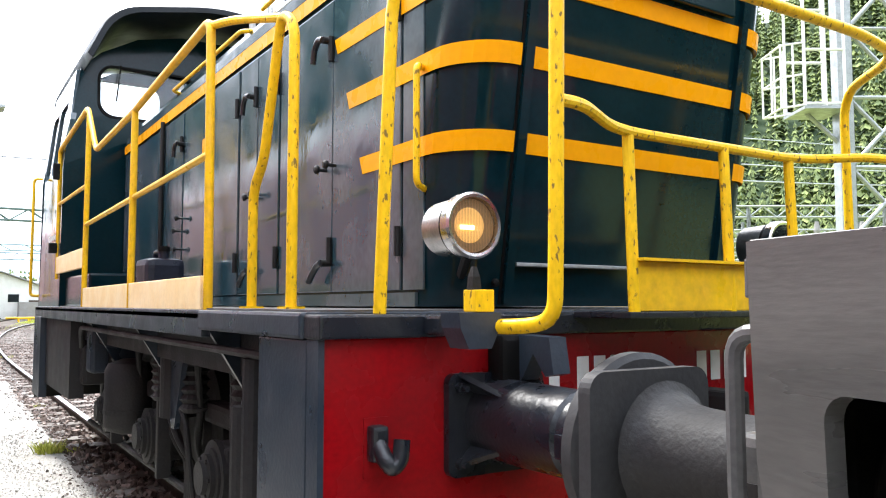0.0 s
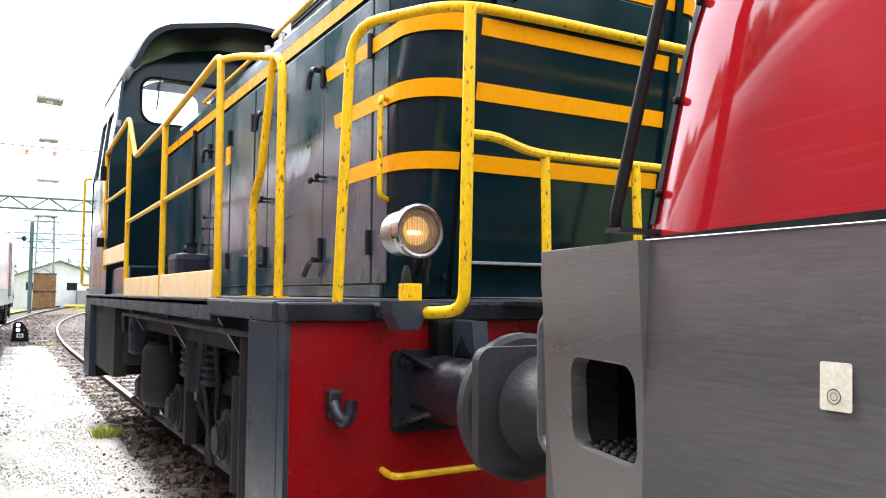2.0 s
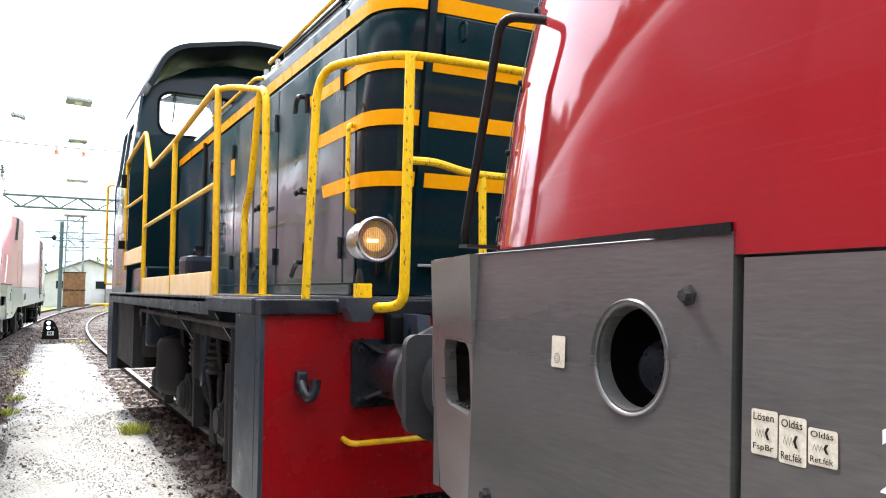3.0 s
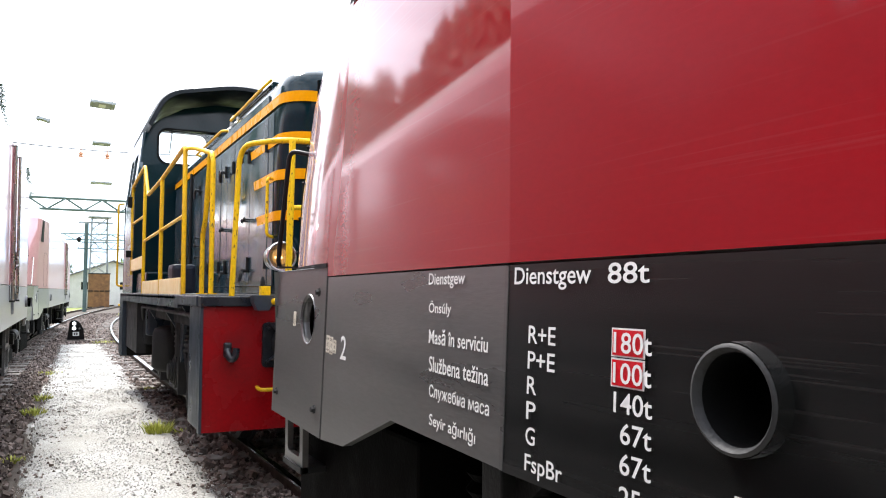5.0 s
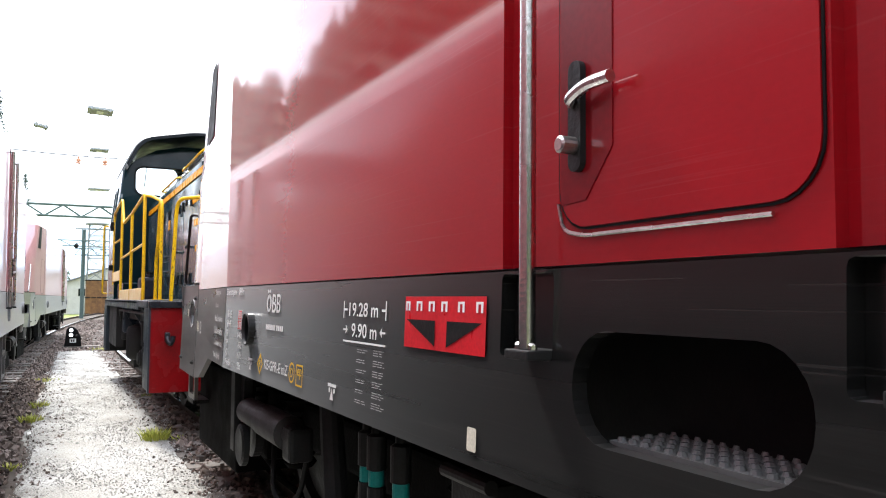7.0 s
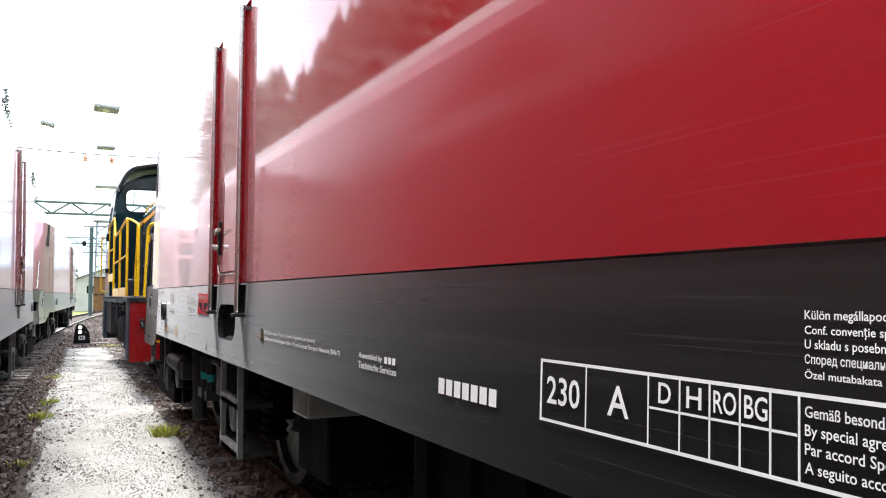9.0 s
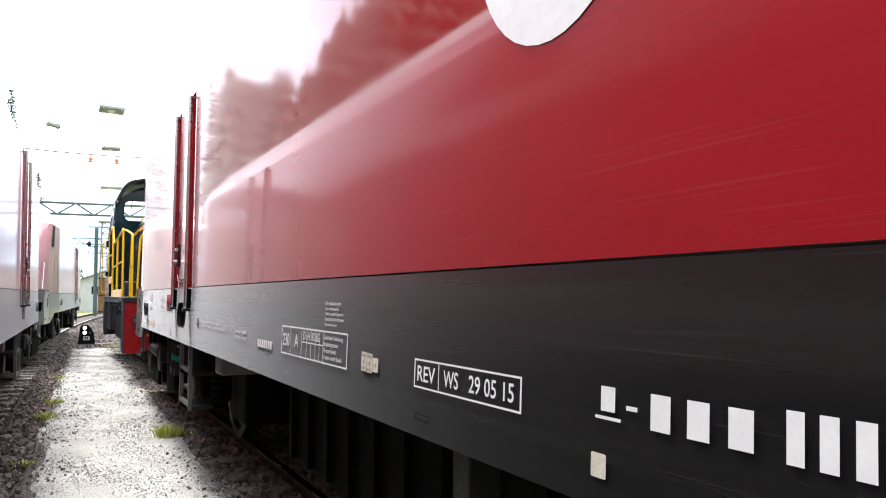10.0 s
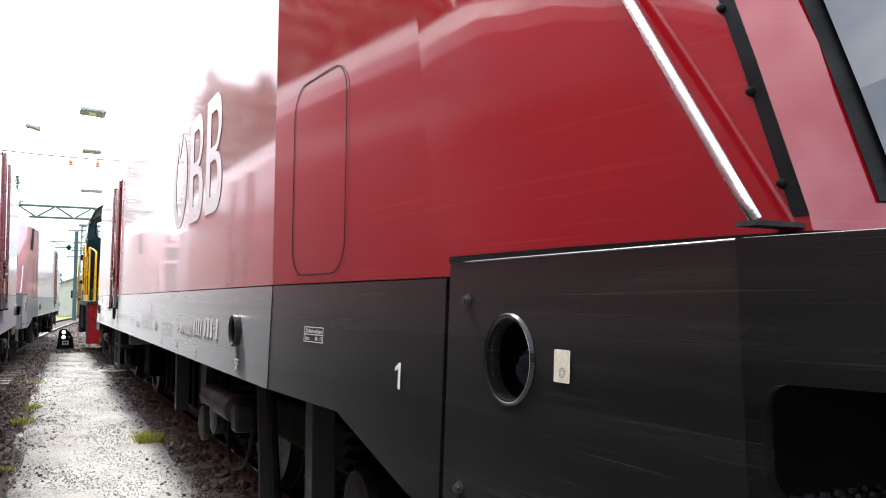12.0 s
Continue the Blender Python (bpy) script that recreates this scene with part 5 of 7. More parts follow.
        # black filler added so that no light shows through the apron openings
        part("apron_light_block", boxed(-1.05, 1.05, *sorted((s * 7.55, s * 8.9)), 0.85, 1.49), BLACK, L)
        q = nose_corner(level_at(1.52), 0.006)
        q = [(nose_x(back + 0.002, 1.52) + 0.006, back + 0.002)] + [(x, y if s > 0 else y - REAR_SHORT) for x, y in q[2:] if y > back + 0.1]
        outline = [(-x, y) for x, y in q] + [(x, y) for x, y in q[-2::-1]]
        part("seal", sheet(outline, [], lambda u, v: (u, s * v, 1.512), (0, 0, 0.020)), BLACK, L, "black rubber seal")
        for u, v in ((back + 0.10, 1.41), (8.467, 0.915), (back + 0.09, 0.916)):
            p = nose_place(s)(u, v)
            part("bolt", lathe(bmesh.new(), p, (-1, 0, 0), ((0, 0.019), (0.005, 0.019), (0.006, 0.012), (0.018, 0.011)), 6), GEAR, L)
        flat([rounded(8.153, 8.203, 1.252, 1.320, 0.004) if s > 0 else rounded(8.04, 8.098, 1.230, 1.302, 0.004)],
             lambda u, v: (nose_place(s)(u, v)[0] - 0.003, s * u, v), STICKER, L, "sticker")
        su, sv = (8.180, 1.272) if s > 0 else (8.072, 1.252)
        flat([circle(su, sv, 0.011, 18), circle(su, sv, 0.0095, 18)],
             lambda u, v: (nose_place(s)(u, v)[0] - 0.0045, s * u, v), GEAR, L, "marking_ring")
        flat([circle(su, sv, 0.006, 14), circle(su, sv, 0.005, 14)], lambda u, v: (nose_place(s)(u, v)[0] - 0.0045, s * u, v), GEAR, L, "marking_ring")
        # steps below the apron
        step = part("corner_step", sheet([(8.30, 0.53), (8.62, 0.53), (8.62, 0.83), (8.30, 0.83)], [rounded(8.35, 8.57, 0.60, 0.79, 0.03)], lambda u, v: (-1.30, s * u, v), (0.03, 0, 0)), apron, L)
        part("tread", boxed(-1.31, -1.1, *sorted((s * 8.3, s * 8.62)), 0.53, 0.56), DARK, step)
        # the guard's black carries the shade under the apron
        part("rail_guard", boxed(-1.18, 1.18, *sorted((s * 7.2, s * 8.75)), 0.16, 0.86, bevel=0.02), SHADED_GRIME, L, "black rail guard below the apron with shade in its colour")
        # buffers
        for side in (-1, 1):
            x = 0.865 * side
            bf = part("buffer", lathe(bmesh.new(), (x, s * 8.955, 1.05), (0, s, 0), ((0, 0.15), (0.20, 0.15), (0.22, 0.112), (0.42, 0.112), (0.48, 0.115), (0.53, 0.122), (0.565, 0.135), (0.59, 0.148), (0.60, 0.17)), 32), GEAR, L, "greasy dark buffer barrel", smooth=50)
            part("buffer_head", sheet(rounded(-0.215, 0.215, -0.195, 0.195, 0.05), [], lambda u, v: (x + u, s * 9.60, 1.05 + v), (0, 0.04 * s, 0)), BUFFER, bf, "worn grey rectangular buffer plate")
            part("flange", sheet(rounded(-0.2, 0.2, -0.2, 0.2, 0.02), [circle(0, 0, 0.13, 16)], lambda u, v: (x + u, s * 8.96, 1.05 + v), (0, 0.05 * s, 0)), DARK, bf)
        part("shunter_handle", pipe(bmesh.new(), [(-1.20, s * 9.0, 1.36), (-1.20, s * 9.10, 1.36), (-1.20, s * 9.10, 1.03), (-1.20, s * 9.0, 1.03)], 0.017, 0.09), HANDLE, L, "grey steel shunter handle")
        part("lamp_socket", boxed(-1.262, -1.225, *sorted((s * 9.0, s * 9.03)), 1.42, 1.487, bevel=0.005), HANDLE, L)
        part("coupling_bracket", boxed(-1.15, -1.06, *sorted((s * 9.0, s * 9.16)), 1.08, 1.17, bevel=0.02), HANDLE, L, "light grey coupling bracket")
        # nose fittings: sealing strip with bolts, handrail, windscreen, cab window
        lv = [level_at(1.56 + 0.1 * k) for k in range(16)]
        for side in (-1, 1):
            strip = part("corner_strip", nose_film(lv, 6, 7, s, side, 0.004), BLACK, L)
            for z in (1.62, 1.80, 1.98, 2.16):
                q = nose_corner(level_at(z), 0.004)[6]
                part("bolt", lathe(bmesh.new(), (side * q[0], along(s, q[1], z), z), (side, 0.5 * s, 0), ((0, 0.009), (0.009, 0.008), (0.011, 0.003)), 10), BLACK, strip)
            e = 0.0 if s > 0 else RAIL_BACK
            rail = part("handrail", pipe(bmesh.new(), [(side * 1.25, s * (8.40 - 2.2 * e), 2.11), (side * 1.33, s * (8.50 - 2.4 * e), 2.14), (side * 1.335, s * (8.68 - e), 1.575), (side * 1.325, s * (8.69 - e), 1.548)], 0.0125, 0.05),
                        STEEL if s < 0 else DARK, L, "bright worn handrail" if s < 0 else "dark rusty handrail", smooth=60)
            part("bracket", boxed(*sorted((side * 1.21, side * 1.34)), *sorted((s * (8.66 - e), s * (8.705 - e))), 1.538, 1.547), GEAR, rail)
            bm = bmesh.new()
            grid = []
            for b in range(5):
                z = 2.53 + 0.50 * b / 4
                ends_u = (7.40 - 0.60 * (z - 2.53), 6.95 - 0.25 * (z - 2.53))
                grid.append([bm.verts.new((side * (nose_x(u, z) + 0.006), along(s, u, z), z)) for u in (ends_u[0] + (ends_u[1] - ends_u[0]) * k / 6 for k in range(7))])
            for p, q in zip(grid, grid[1:]):
                for i in range(6):
                    bm.faces.new((p[i], p[i + 1], q[i + 1], q[i]))
            bmesh.ops.recalc_face_normals(bm, faces=bm.faces)
            part("side_window", bm, BLACK, L, "black-framed cab side window")
        screen = [level_at(z) for z in (1.62, 1.8, 2.0, 2.2, 2.4, 2.6, 2.8, 2.95)]
        part("windscreen_frame", nose_film([level_at(1.585)] + screen + [level_at(3.02)], 8, 10, s, -1, 0.004), BLACK, L)
        part("windscreen_frame", nose_film([level_at(1.585)] + screen + [level_at(3.02)], 8, 10, s, 1, 0.004), BLACK, L)
        for side in (-1, 1):
            bm = bmesh.new()
            rows = []
            for l5 in screen:
                z, sx, ys, xc, yc, yf = l5
                rows.append([bm.verts.new((side * x, along(s, y, z), z)) for x, y in ((xc - 0.15, yc + 0.085), (xc * 0.5, yf - 0.018), (0, yf + 0.012))])
            for p, q in zip(rows, rows[1:]):
                for i in range(2):
                    bm.faces.new((p[i], p[i + 1], q[i + 1], q[i]))
            bmesh.ops.recalc_face_normals(bm, faces=bm.faces)
            part("windscreen", bm, DARK_GLASS, L, "dark tinted windscreen")
    # engine room hatch near the far cab
    skin = lambda u, v: (wall_x(v) - 0.004, u, v)
    part("hatch_seam", sheet(rounded(-6.815, -6.272, 1.508, 2.30, 0.126), [rounded(-6.810, -6.277, 1.513, 2.295, 0.121)], lambda u, v: (side_at(u, v) - 0.002, u, v), (0.0015, 0, 0)), BLACK, L, "thin dark outline of the side hatch")
    # cab door between its handrails
    part("door_seal", sheet(rounded(2.0925, 2.7025, 1.5435, 3.0345, 0.0875), [rounded(2.0965, 2.6985, 1.5475, 3.0305, 0.0835)], skin, (0.003, 0, 0)), BLACK, L)
    door = part("cab_door", sheet(rounded(2.098, 2.697, 1.549, 3.029, 0.082), [], lambda u, v: (wall_x(v) - 0.006, u, v), (0.005, 0, 0)), paint, L, "red cab door")
    # bright rod drawn as the highlight on the door frame's lower edge
    part("sill_highlight", pipe(bmesh.new(), [(wall_x(1.55) - 0.004, 2.704, 1.60), (wall_x(1.53) - 0.004, 2.690, 1.545), (wall_x(1.53) - 0.004, 2.62, 1.532), (wall_x(1.53) - 0.004, 2.18, 1.532)], 0.004, 0.05, 6), STEEL, L, "bright highlight line under the door")
    # flat plate; the recess shows only through its painted-in shade
    part("lock_recess", sheet([(2.690, 1.595), (2.61, 1.60), (2.53, 1.69), (2.53, 2.10), (2.690, 2.10)], [], lambda u, v: (wall_x(v) - 0.0085, u, v), (0.002, 0, 0)), RECESS_RED, door)
    part("lock_plate", sheet(rounded(2.608, 2.648, 1.655, 1.87, 0.018), [], lambda u, v: (wall_x(v) - 0.022, u, v), (0.013, 0, 0)), DARK, door)
    part("door_handle", pipe(bmesh.new(), [(-1.49, 2.628, 1.785), (-1.535, 2.628, 1.787), (-1.535, 2.57, 1.808), (-1.535, 2.495, 1.806)], 0.012, 0.03), CHROME, door, "polished lever handle")
    part("lock_knob", lathe(bmesh.new(), (-1.50, 2.63, 1.705), (-1, 0, 0), ((0, 0.017), (0.05, 0.017), (0.054, 0.012)), 16), STEEL, door)
    for u in (2.775, 1.94):
        rail = part("door_handrail", pipe(bmesh.new(), [(-1.532, u, 1.31), (-1.525, u, 2.2), (-1.518, u, 3.02)], 0.0175, 0, 12), STEEL, L, "bright steel door handrail", smooth=60)
        part("rail_clip", boxed(-1.52, -1.455, u - 0.012, u + 0.012, 3.0, 3.016, bevel=0.003), HANDLE, rail)
        for z in (1.30,):
            x = wall_x(z)
            part("rail_foot", boxed(x - 0.055, x + 0.03, u - 0.045, u + 0.045, z - 0.012, z + 0.008, bevel=0.004), DARK, rail)
        for d in (-0.025, 0.025):
            part("bolt", lathe(bmesh.new(), (wall_x(1.3) - 0.03, u + d, 1.306), (0, 0, 1), ((0, 0.010), (0.012, 0.010), (0.016, 0.005)), 8), STEEL, rail)
    tread = bmesh.new()
    box(tread, -1.47, -1.30, 2.18, 2.59, 1.135, 1.15)
    for i in range(5):
        for j in range(13):
            lathe(tread, (-1.455 + 0.032 * i, 2.20 + 0.031 * j, 1.15), (0, 0, 1), ((0, 0.010), (0.007, 0.007)), 8)
    part("footstep", tread, HANDLE, L, "perforated steel footstep")
    # ladder and boxes below the skirt
    lad = part("ladder", sheet([(2.24, 0.46), (2.80, 0.46), (2.80, 1.03), (2.24, 1.03)], [rect(2.28, 2.76, 0.52, 0.74), rect(2.28, 2.76, 0.80, 0.99)], lambda u, v: (-1.46, u, v), (0.03, 0, 0)), HANDLE, L, "light grey access ladder")
    part("rung", boxed(-1.46, -1.25, 2.26, 2.78, 0.74, 0.77), DARK, lad)
    part("rung", boxed(-1.46, -1.25, 2.26, 2.78, 0.46, 0.49), DARK, lad)
    part("control_box", boxed(-1.42, -1.15, 0.98, 1.22, 0.86, 1.0, bevel=0.015), HANDLE, L)
    part("transformer_tank", boxed(-1.0, 1.0, -2.6, 0.8, 0.30, 1.0, bevel=0.05), SHADED_GRIME, L)
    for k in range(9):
        part("tank_rib", boxed(-1.04, -0.99, -2.5 + 0.38 * k, -2.44 + 0.38 * k, 0.35, 0.98), SHADED_GRIME, L)
    part("battery_box", boxed(-1.12, 1.12, 1.6, 2.2, 0.4, 1.0, bevel=0.03), SHADED_GRIME, L)
    for u in (6.28, -6.28, -2.62):
        part("hanger_post", boxed(-1.40, -1.30, u - 0.05, u + 0.05, 0.50, 1.03, bevel=0.005), DARK, L)
    for u in (4.17, 4.08, 3.86):
        cyl = part("air_valve", lathe(bmesh.new(), (-1.34, u, 0.66), (0, 0, 1), ((0, 0.034), (0.08, 0.034), (0.081, 0.026), (0.14, 0.026), (0.141, 0.036), (0.26, 0.036), (0.27, 0.02), (0.32, 0.018)), 16), DARK, L)
        part("sleeve", lathe(bmesh.new(), (-1.34, u, 0.742), (0, 0, 1), ((0, 0.029), (0.055, 0.029)), 16), TEAL, cyl, "teal plastic sleeve")
        part("bracket", boxed(-1.38, -1.28, u - 0.045, u + 0.045, 0.60, 0.67), DARK, cyl)
    part("socket_box", boxed(-1.38, -1.2, 3.18, 3.42, 0.70, 0.93, bevel=0.015), DARK, L)
    part("cover_roll", rod(bmesh.new(), (-1.39, 3.17, 0.93), (-1.39, 3.43, 0.93), 0.02, 12), DARK, L)
    # bogies
    for s in (-1, 1):
        c = 4.95 * s
        bog = part("bogie_frame", boxed(-1.06, -0.92, c - 2.0, c + 2.0, 0.55, 0.80, bevel=0.03), SHADED_GRIME, L)
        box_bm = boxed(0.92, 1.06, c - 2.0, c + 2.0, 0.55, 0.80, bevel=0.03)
        part("side_beam", box_bm, SHADED_GRIME, bog)
        part("cross_beam", boxed(-0.95, 0.95, c - 0.4, c + 0.4, 0.5, 0.85), SHADED_GRIME, bog)
        part("motor_casing", boxed(-0.60, 0.60, c - 2.2, c + 2.1, 0.20, 0.98, bevel=0.05), SHADED_GRIME, bog)
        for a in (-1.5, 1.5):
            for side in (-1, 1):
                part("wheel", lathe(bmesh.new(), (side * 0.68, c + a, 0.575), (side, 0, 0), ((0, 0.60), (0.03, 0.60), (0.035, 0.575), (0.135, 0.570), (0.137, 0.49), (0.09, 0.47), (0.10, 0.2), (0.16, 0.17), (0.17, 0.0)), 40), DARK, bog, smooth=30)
            part("axle", rod(bmesh.new(), (-0.7, c + a, 0.575), (0.7, c + a, 0.575), 0.09, 14), SHADED_GRIME, bog)
            part("axle_box", boxed(-1.20, -0.9, c + a - 0.2, c + a + 0.2, 0.42, 0.72, bevel=0.04), SHADED_GRIME, bog)
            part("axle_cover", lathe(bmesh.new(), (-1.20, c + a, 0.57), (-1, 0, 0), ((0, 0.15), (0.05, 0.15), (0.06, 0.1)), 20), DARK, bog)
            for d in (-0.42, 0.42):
                part("spring", lathe(bmesh.new(), (-1.05, c + a + d, 0.42), (0, 0, 1), tuple((0.03 * k, 0.10 if k % 2 else 0.075) for k in range(14)), 16), SHADED_GRIME, bog)
        for side in (-1, 1):
            d = part("yaw_damper", lathe(bmesh.new(), (side * 1.33, c + 1.22, 0.748), (0, -1, 0), ((0, 0.05), (0.02, 0.075), (0.42, 0.075), (0.43, 0.085), (0.92, 0.085), (0.93, 0.05), (1.02, 0.05)), 24), GEAR, L, "grey yaw damper", smooth=40)
            part("damper_end", boxed(*sorted((side * 1.27, side * 1.39)), c + 0.10, c + 0.24, 0.64, 0.80, bevel=0.02), DARK, d)
            part("damper_bracket", sheet([(c + 1.22, 0.68), (c + 1.40, 0.66), (c + 1.44, 1.03), (c + 1.05, 1.03), (c + 1.20, 0.92)], [], lambda u, v: (side * 1.36, u, v), (-side * 0.05, 0, 0)), DARK, d)
            part("end_disc", lathe(bmesh.new(), (side * 1.36, c + 1.15, 0.56), (side, 0, 0), ((0, 0.12), (0.03, 0.12), (0.04, 0.10)), 22), DARK, L)
            part("vertical_damper", rod(bmesh.new(), (side * 1.30, c - 0.35, 0.35), (side * 1.30, c - 0.22, 0.98), 0.06, 14, 0.05), DARK, L)
            part("sand_pipe", pipe(bmesh.new(), [(side * 1.2, c + 1.6, 1.0), (side * 1.22, c + 1.75, 0.55), (side * 0.9, c + 2.1, 0.16)], 0.025, 0.15), SHADED_GRIME, L)
            part("brake_hose", pipe(bmesh.new(), [(side * 1.25, c + 0.9, 0.7), (side * 1.30, c + 0.75, 0.32), (side * 1.24, c + 0.45, 0.36), (side * 1.22, c + 0.35, 0.66)], 0.014, 0.15), BLACK, L)
    if marked:
        loco_markings(L)
    return L


# ---- green diesel shunter ----
HOOD_HALF, HOOD_R = 0.86, 0.24


def hood_front(z):
    """The hood's front leans forward towards the top."""
    return 0.138 - 0.16 * (z - 2.06)


def hood_path(z, grow=0.0):
    """Half of the hood's plan: down the side from the cab, round the corner, to the middle of the front."""
    f = hood_front(z) - grow
    h = HOOD_HALF + grow
    out = [(-h, 6.12), (-h, 0.56)]
    for k in range(9):
        a = radians(180 + 90 * k / 8)
        out.append((-h + HOOD_R + HOOD_R * math.cos(a), f + HOOD_R + HOOD_R * math.sin(a)))
    out.append((0, f))
    return out


def hood_strip(z0, z1, y_end, slant, side, grow=0.006):
    """A painted band round the hood's corner that ends aslant on the side."""
    bm = bmesh.new()
    rows = []
    for z in (z0, z1):
        p = hood_path(z, grow)
        pts = [(p[0][0], y_end + (slant if z == z1 else 0))] + p[1:11]
        rows.append([bm.verts.new((x if side < 0 else -x, y, z)) for x, y in pts])
    for i in range(len(rows[0]) - 1):
        bm.faces.new((rows[0][i], rows[0][i + 1], rows[1][i + 1], rows[1][i]))
    bmesh.ops.recalc_face_normals(bm, faces=bm.faces)
    return bm


def lever(parent, y, z, high, x=-0.868):
    """A curved door lever on its pivot: the upper ones hang over like a hook, the lower ones sweep down."""
    k = part("latch", rod(bmesh.new(), (x, y, z), (x - 0.05, y, z), 0.017, 10), DARK, parent, "dark steel door latch")
    arc = ((0.0, 0.0), (0.05, 0.015), (0.10, -0.02), (0.115, -0.09)) if high else ((0.0, 0.0), (0.045, -0.012), (0.09, -0.045), (0.135, -0.085))
    part("lever", pipe(bmesh.new(), [(x - 0.05, y + p, z + q) for p, q in arc], 0.016, 0.04, 8), NAVY, k, smooth=60)


def tee(parent, y, z, x=-0.868):
    k = part("tee_handle", rod(bmesh.new(), (x, y, z), (x - 0.05, y, z), 0.009, 8), DARK, parent, "small dark tee handle")
    part("knob", lathe(bmesh.new(), (x - 0.045, y, z), (-1, 0, 0), ((0, 0.02), (0.012, 0.022), (0.02, 0.012)), 12), DARK, k)


def shunter():
    S = thing("diesel_shunter", "dark green diesel shunter with orange stripes and yellow handrails", "locomotive")
    # hood
    rings = []
    for z in (1.40, 1.7, 2.06, 2.4, 2.75, 3.02):
        p = hood_path(z)
        rings.append([(x, y, z) for x, y in p] + [(-x, y, z) for x, y in p[-2::-1]])
    for z, d in ((3.10, 0.03), (3.17, 0.12)):
        p = hood_path(3.02)
        rings.append([(x * (HOOD_HALF - d) / HOOD_HALF, y + d * (y < 1), z) for x, y in p] + [(-x * (HOOD_HALF - d) / HOOD_HALF, y + d * (y < 1), z) for x, y in p[-2::-1]])
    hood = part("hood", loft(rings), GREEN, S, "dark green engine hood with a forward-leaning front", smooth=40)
    for side in (-1, 1):
        part("corner_seam", loft([[(side * (HOOD_HALF - HOOD_R) - 0.012, hood_front(z) - 0.004, z), (side * (HOOD_HALF - HOOD_R) + 0.012, hood_front(z) - 0.004, z),
                                   (side * (HOOD_HALF - HOOD_R) + 0.012, hood_front(z) + 0.01, z), (side * (HOOD_HALF - HOOD_R) - 0.012, hood_front(z) + 0.01, z)] for z in (1.41, 3.05)]), BLACK, hood)
        part("front_post", loft([[(side * 0.60 - 0.02, hood_front(z) - 0.022, z), (side * 0.60 + 0.02, hood_front(z) - 0.022, z),
                                  (side * 0.60 + 0.02, hood_front(z) + 0.01, z), (side * 0.60 - 0.02, hood_front(z) + 0.01, z)] for z in (1.41, 3.05)]), GREEN, hood)
        for z0, z1, y0, sl in ((2.58, 2.655, 1.165, 0.03), (2.292, 2.372, 1.035, 0.03), (1.975, 2.052, 0.90, 0.03)):
            part("stripe", hood_strip(z0, z1, y0, sl, side, 0.012), ORANGE, hood, "orange painted stripe")
        part("stripe", hood_strip(2.885, 2.965, 6.1, 0.0, side, 0.012), ORANGE, hood, "orange painted stripe")
    for z0, z1 in ((1.975, 2.052), (2.292, 2.372), (2.58, 2.655), (2.885, 2.965)):
        part("stripe", loft([[(-0.575, hood_front(z) - 0.006, z), (0.575, hood_front(z) - 0.006, z), (0.575, hood_front(z) + 0.004, z), (-0.575, hood_front(z) + 0.004, z)] for z in (z0, z1)]), ORANGE, hood)
    part("front_ledge", boxed(-0.58, 0.58, hood_front(1.56) - 0.03, hood_front(1.56) + 0.02, 1.553, 1.567, bevel=0.003), GALV, hood)
    part("bolt", lathe(bmesh.new(), (-0.66, hood_front(1.47) - 0.01, 1.49), (0, -1, 0), ((0, 0.016), (0.014, 0.014), (0.016, 0.008)), 10), BLACK, hood)
    part("lamp_panel", boxed(-0.52, 0.5, hood_front(2.78) - 0.025, hood_front(2.78), 2.67, 2.875, bevel=0.006), GREEN, hood)
    part("panel_handle", pipe(bmesh.new(), [(-0.42, hood_front(2.78) - 0.02, 2.85), (-0.42, hood_front(2.78) - 0.06, 2.85), (-0.42, hood_front(2.78) - 0.06, 2.75), (-0.42, hood_front(2.78) - 0.02, 2.75)], 0.008, 0.02, 8), GREEN, hood)
    # doors in the hood side
    # the doors' grey-blue blotches are part wear, part painted sky reflection
    for y0, y1, z1 in ((0.575, 1.212, 2.86), (1.22, 1.885, 2.86), (1.915, 2.245, 2.86), (2.26, 2.56, 2.86), (2.60, 3.22, 2.86), (3.25, 3.86, 2.86), (3.90, 4.45, 2.86), (4.50, 6.05, 2.86)):
        for side in (-1, 1):
            d = part("hood_door", boxed(*sorted((side * 0.855, side * 0.869)), y0, y1, 1.465, z1, bevel=0.004), GREEN_SIDE, hood, "weathered green sheet-metal door with sky reflection in its grey blotches")
            if side < 0:
                for z in (1.66, 2.62):
                    part("hinge", rod(bmesh.new(), (-0.88, y0 + 0.0, z - 0.06), (-0.88, y0 + 0.0, z + 0.06), 0.014, 10), DARK, d)
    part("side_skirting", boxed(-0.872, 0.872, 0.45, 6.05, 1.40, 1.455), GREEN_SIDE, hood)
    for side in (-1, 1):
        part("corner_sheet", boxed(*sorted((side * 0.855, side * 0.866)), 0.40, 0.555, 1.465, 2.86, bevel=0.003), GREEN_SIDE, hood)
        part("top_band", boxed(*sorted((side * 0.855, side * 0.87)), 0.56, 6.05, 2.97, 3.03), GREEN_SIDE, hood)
        part("louvre_box", boxed(*sorted((side * 0.70, side * 0.80)), 0.72, 2.05, 3.04, 3.20, bevel=0.01), GREEN, hood)
        for k in range(5):
            part("louvre", boxed(*sorted((side * 0.79, side * 0.815)), 0.78, 2.0, 3.065 + 0.025 * k, 3.078 + 0.025 * k), DARK, hood)
    lever(hood, 1.23, 2.66, True)
    lever(hood, 1.23, 1.60, False)
    lever(hood, 2.27, 2.62, True)
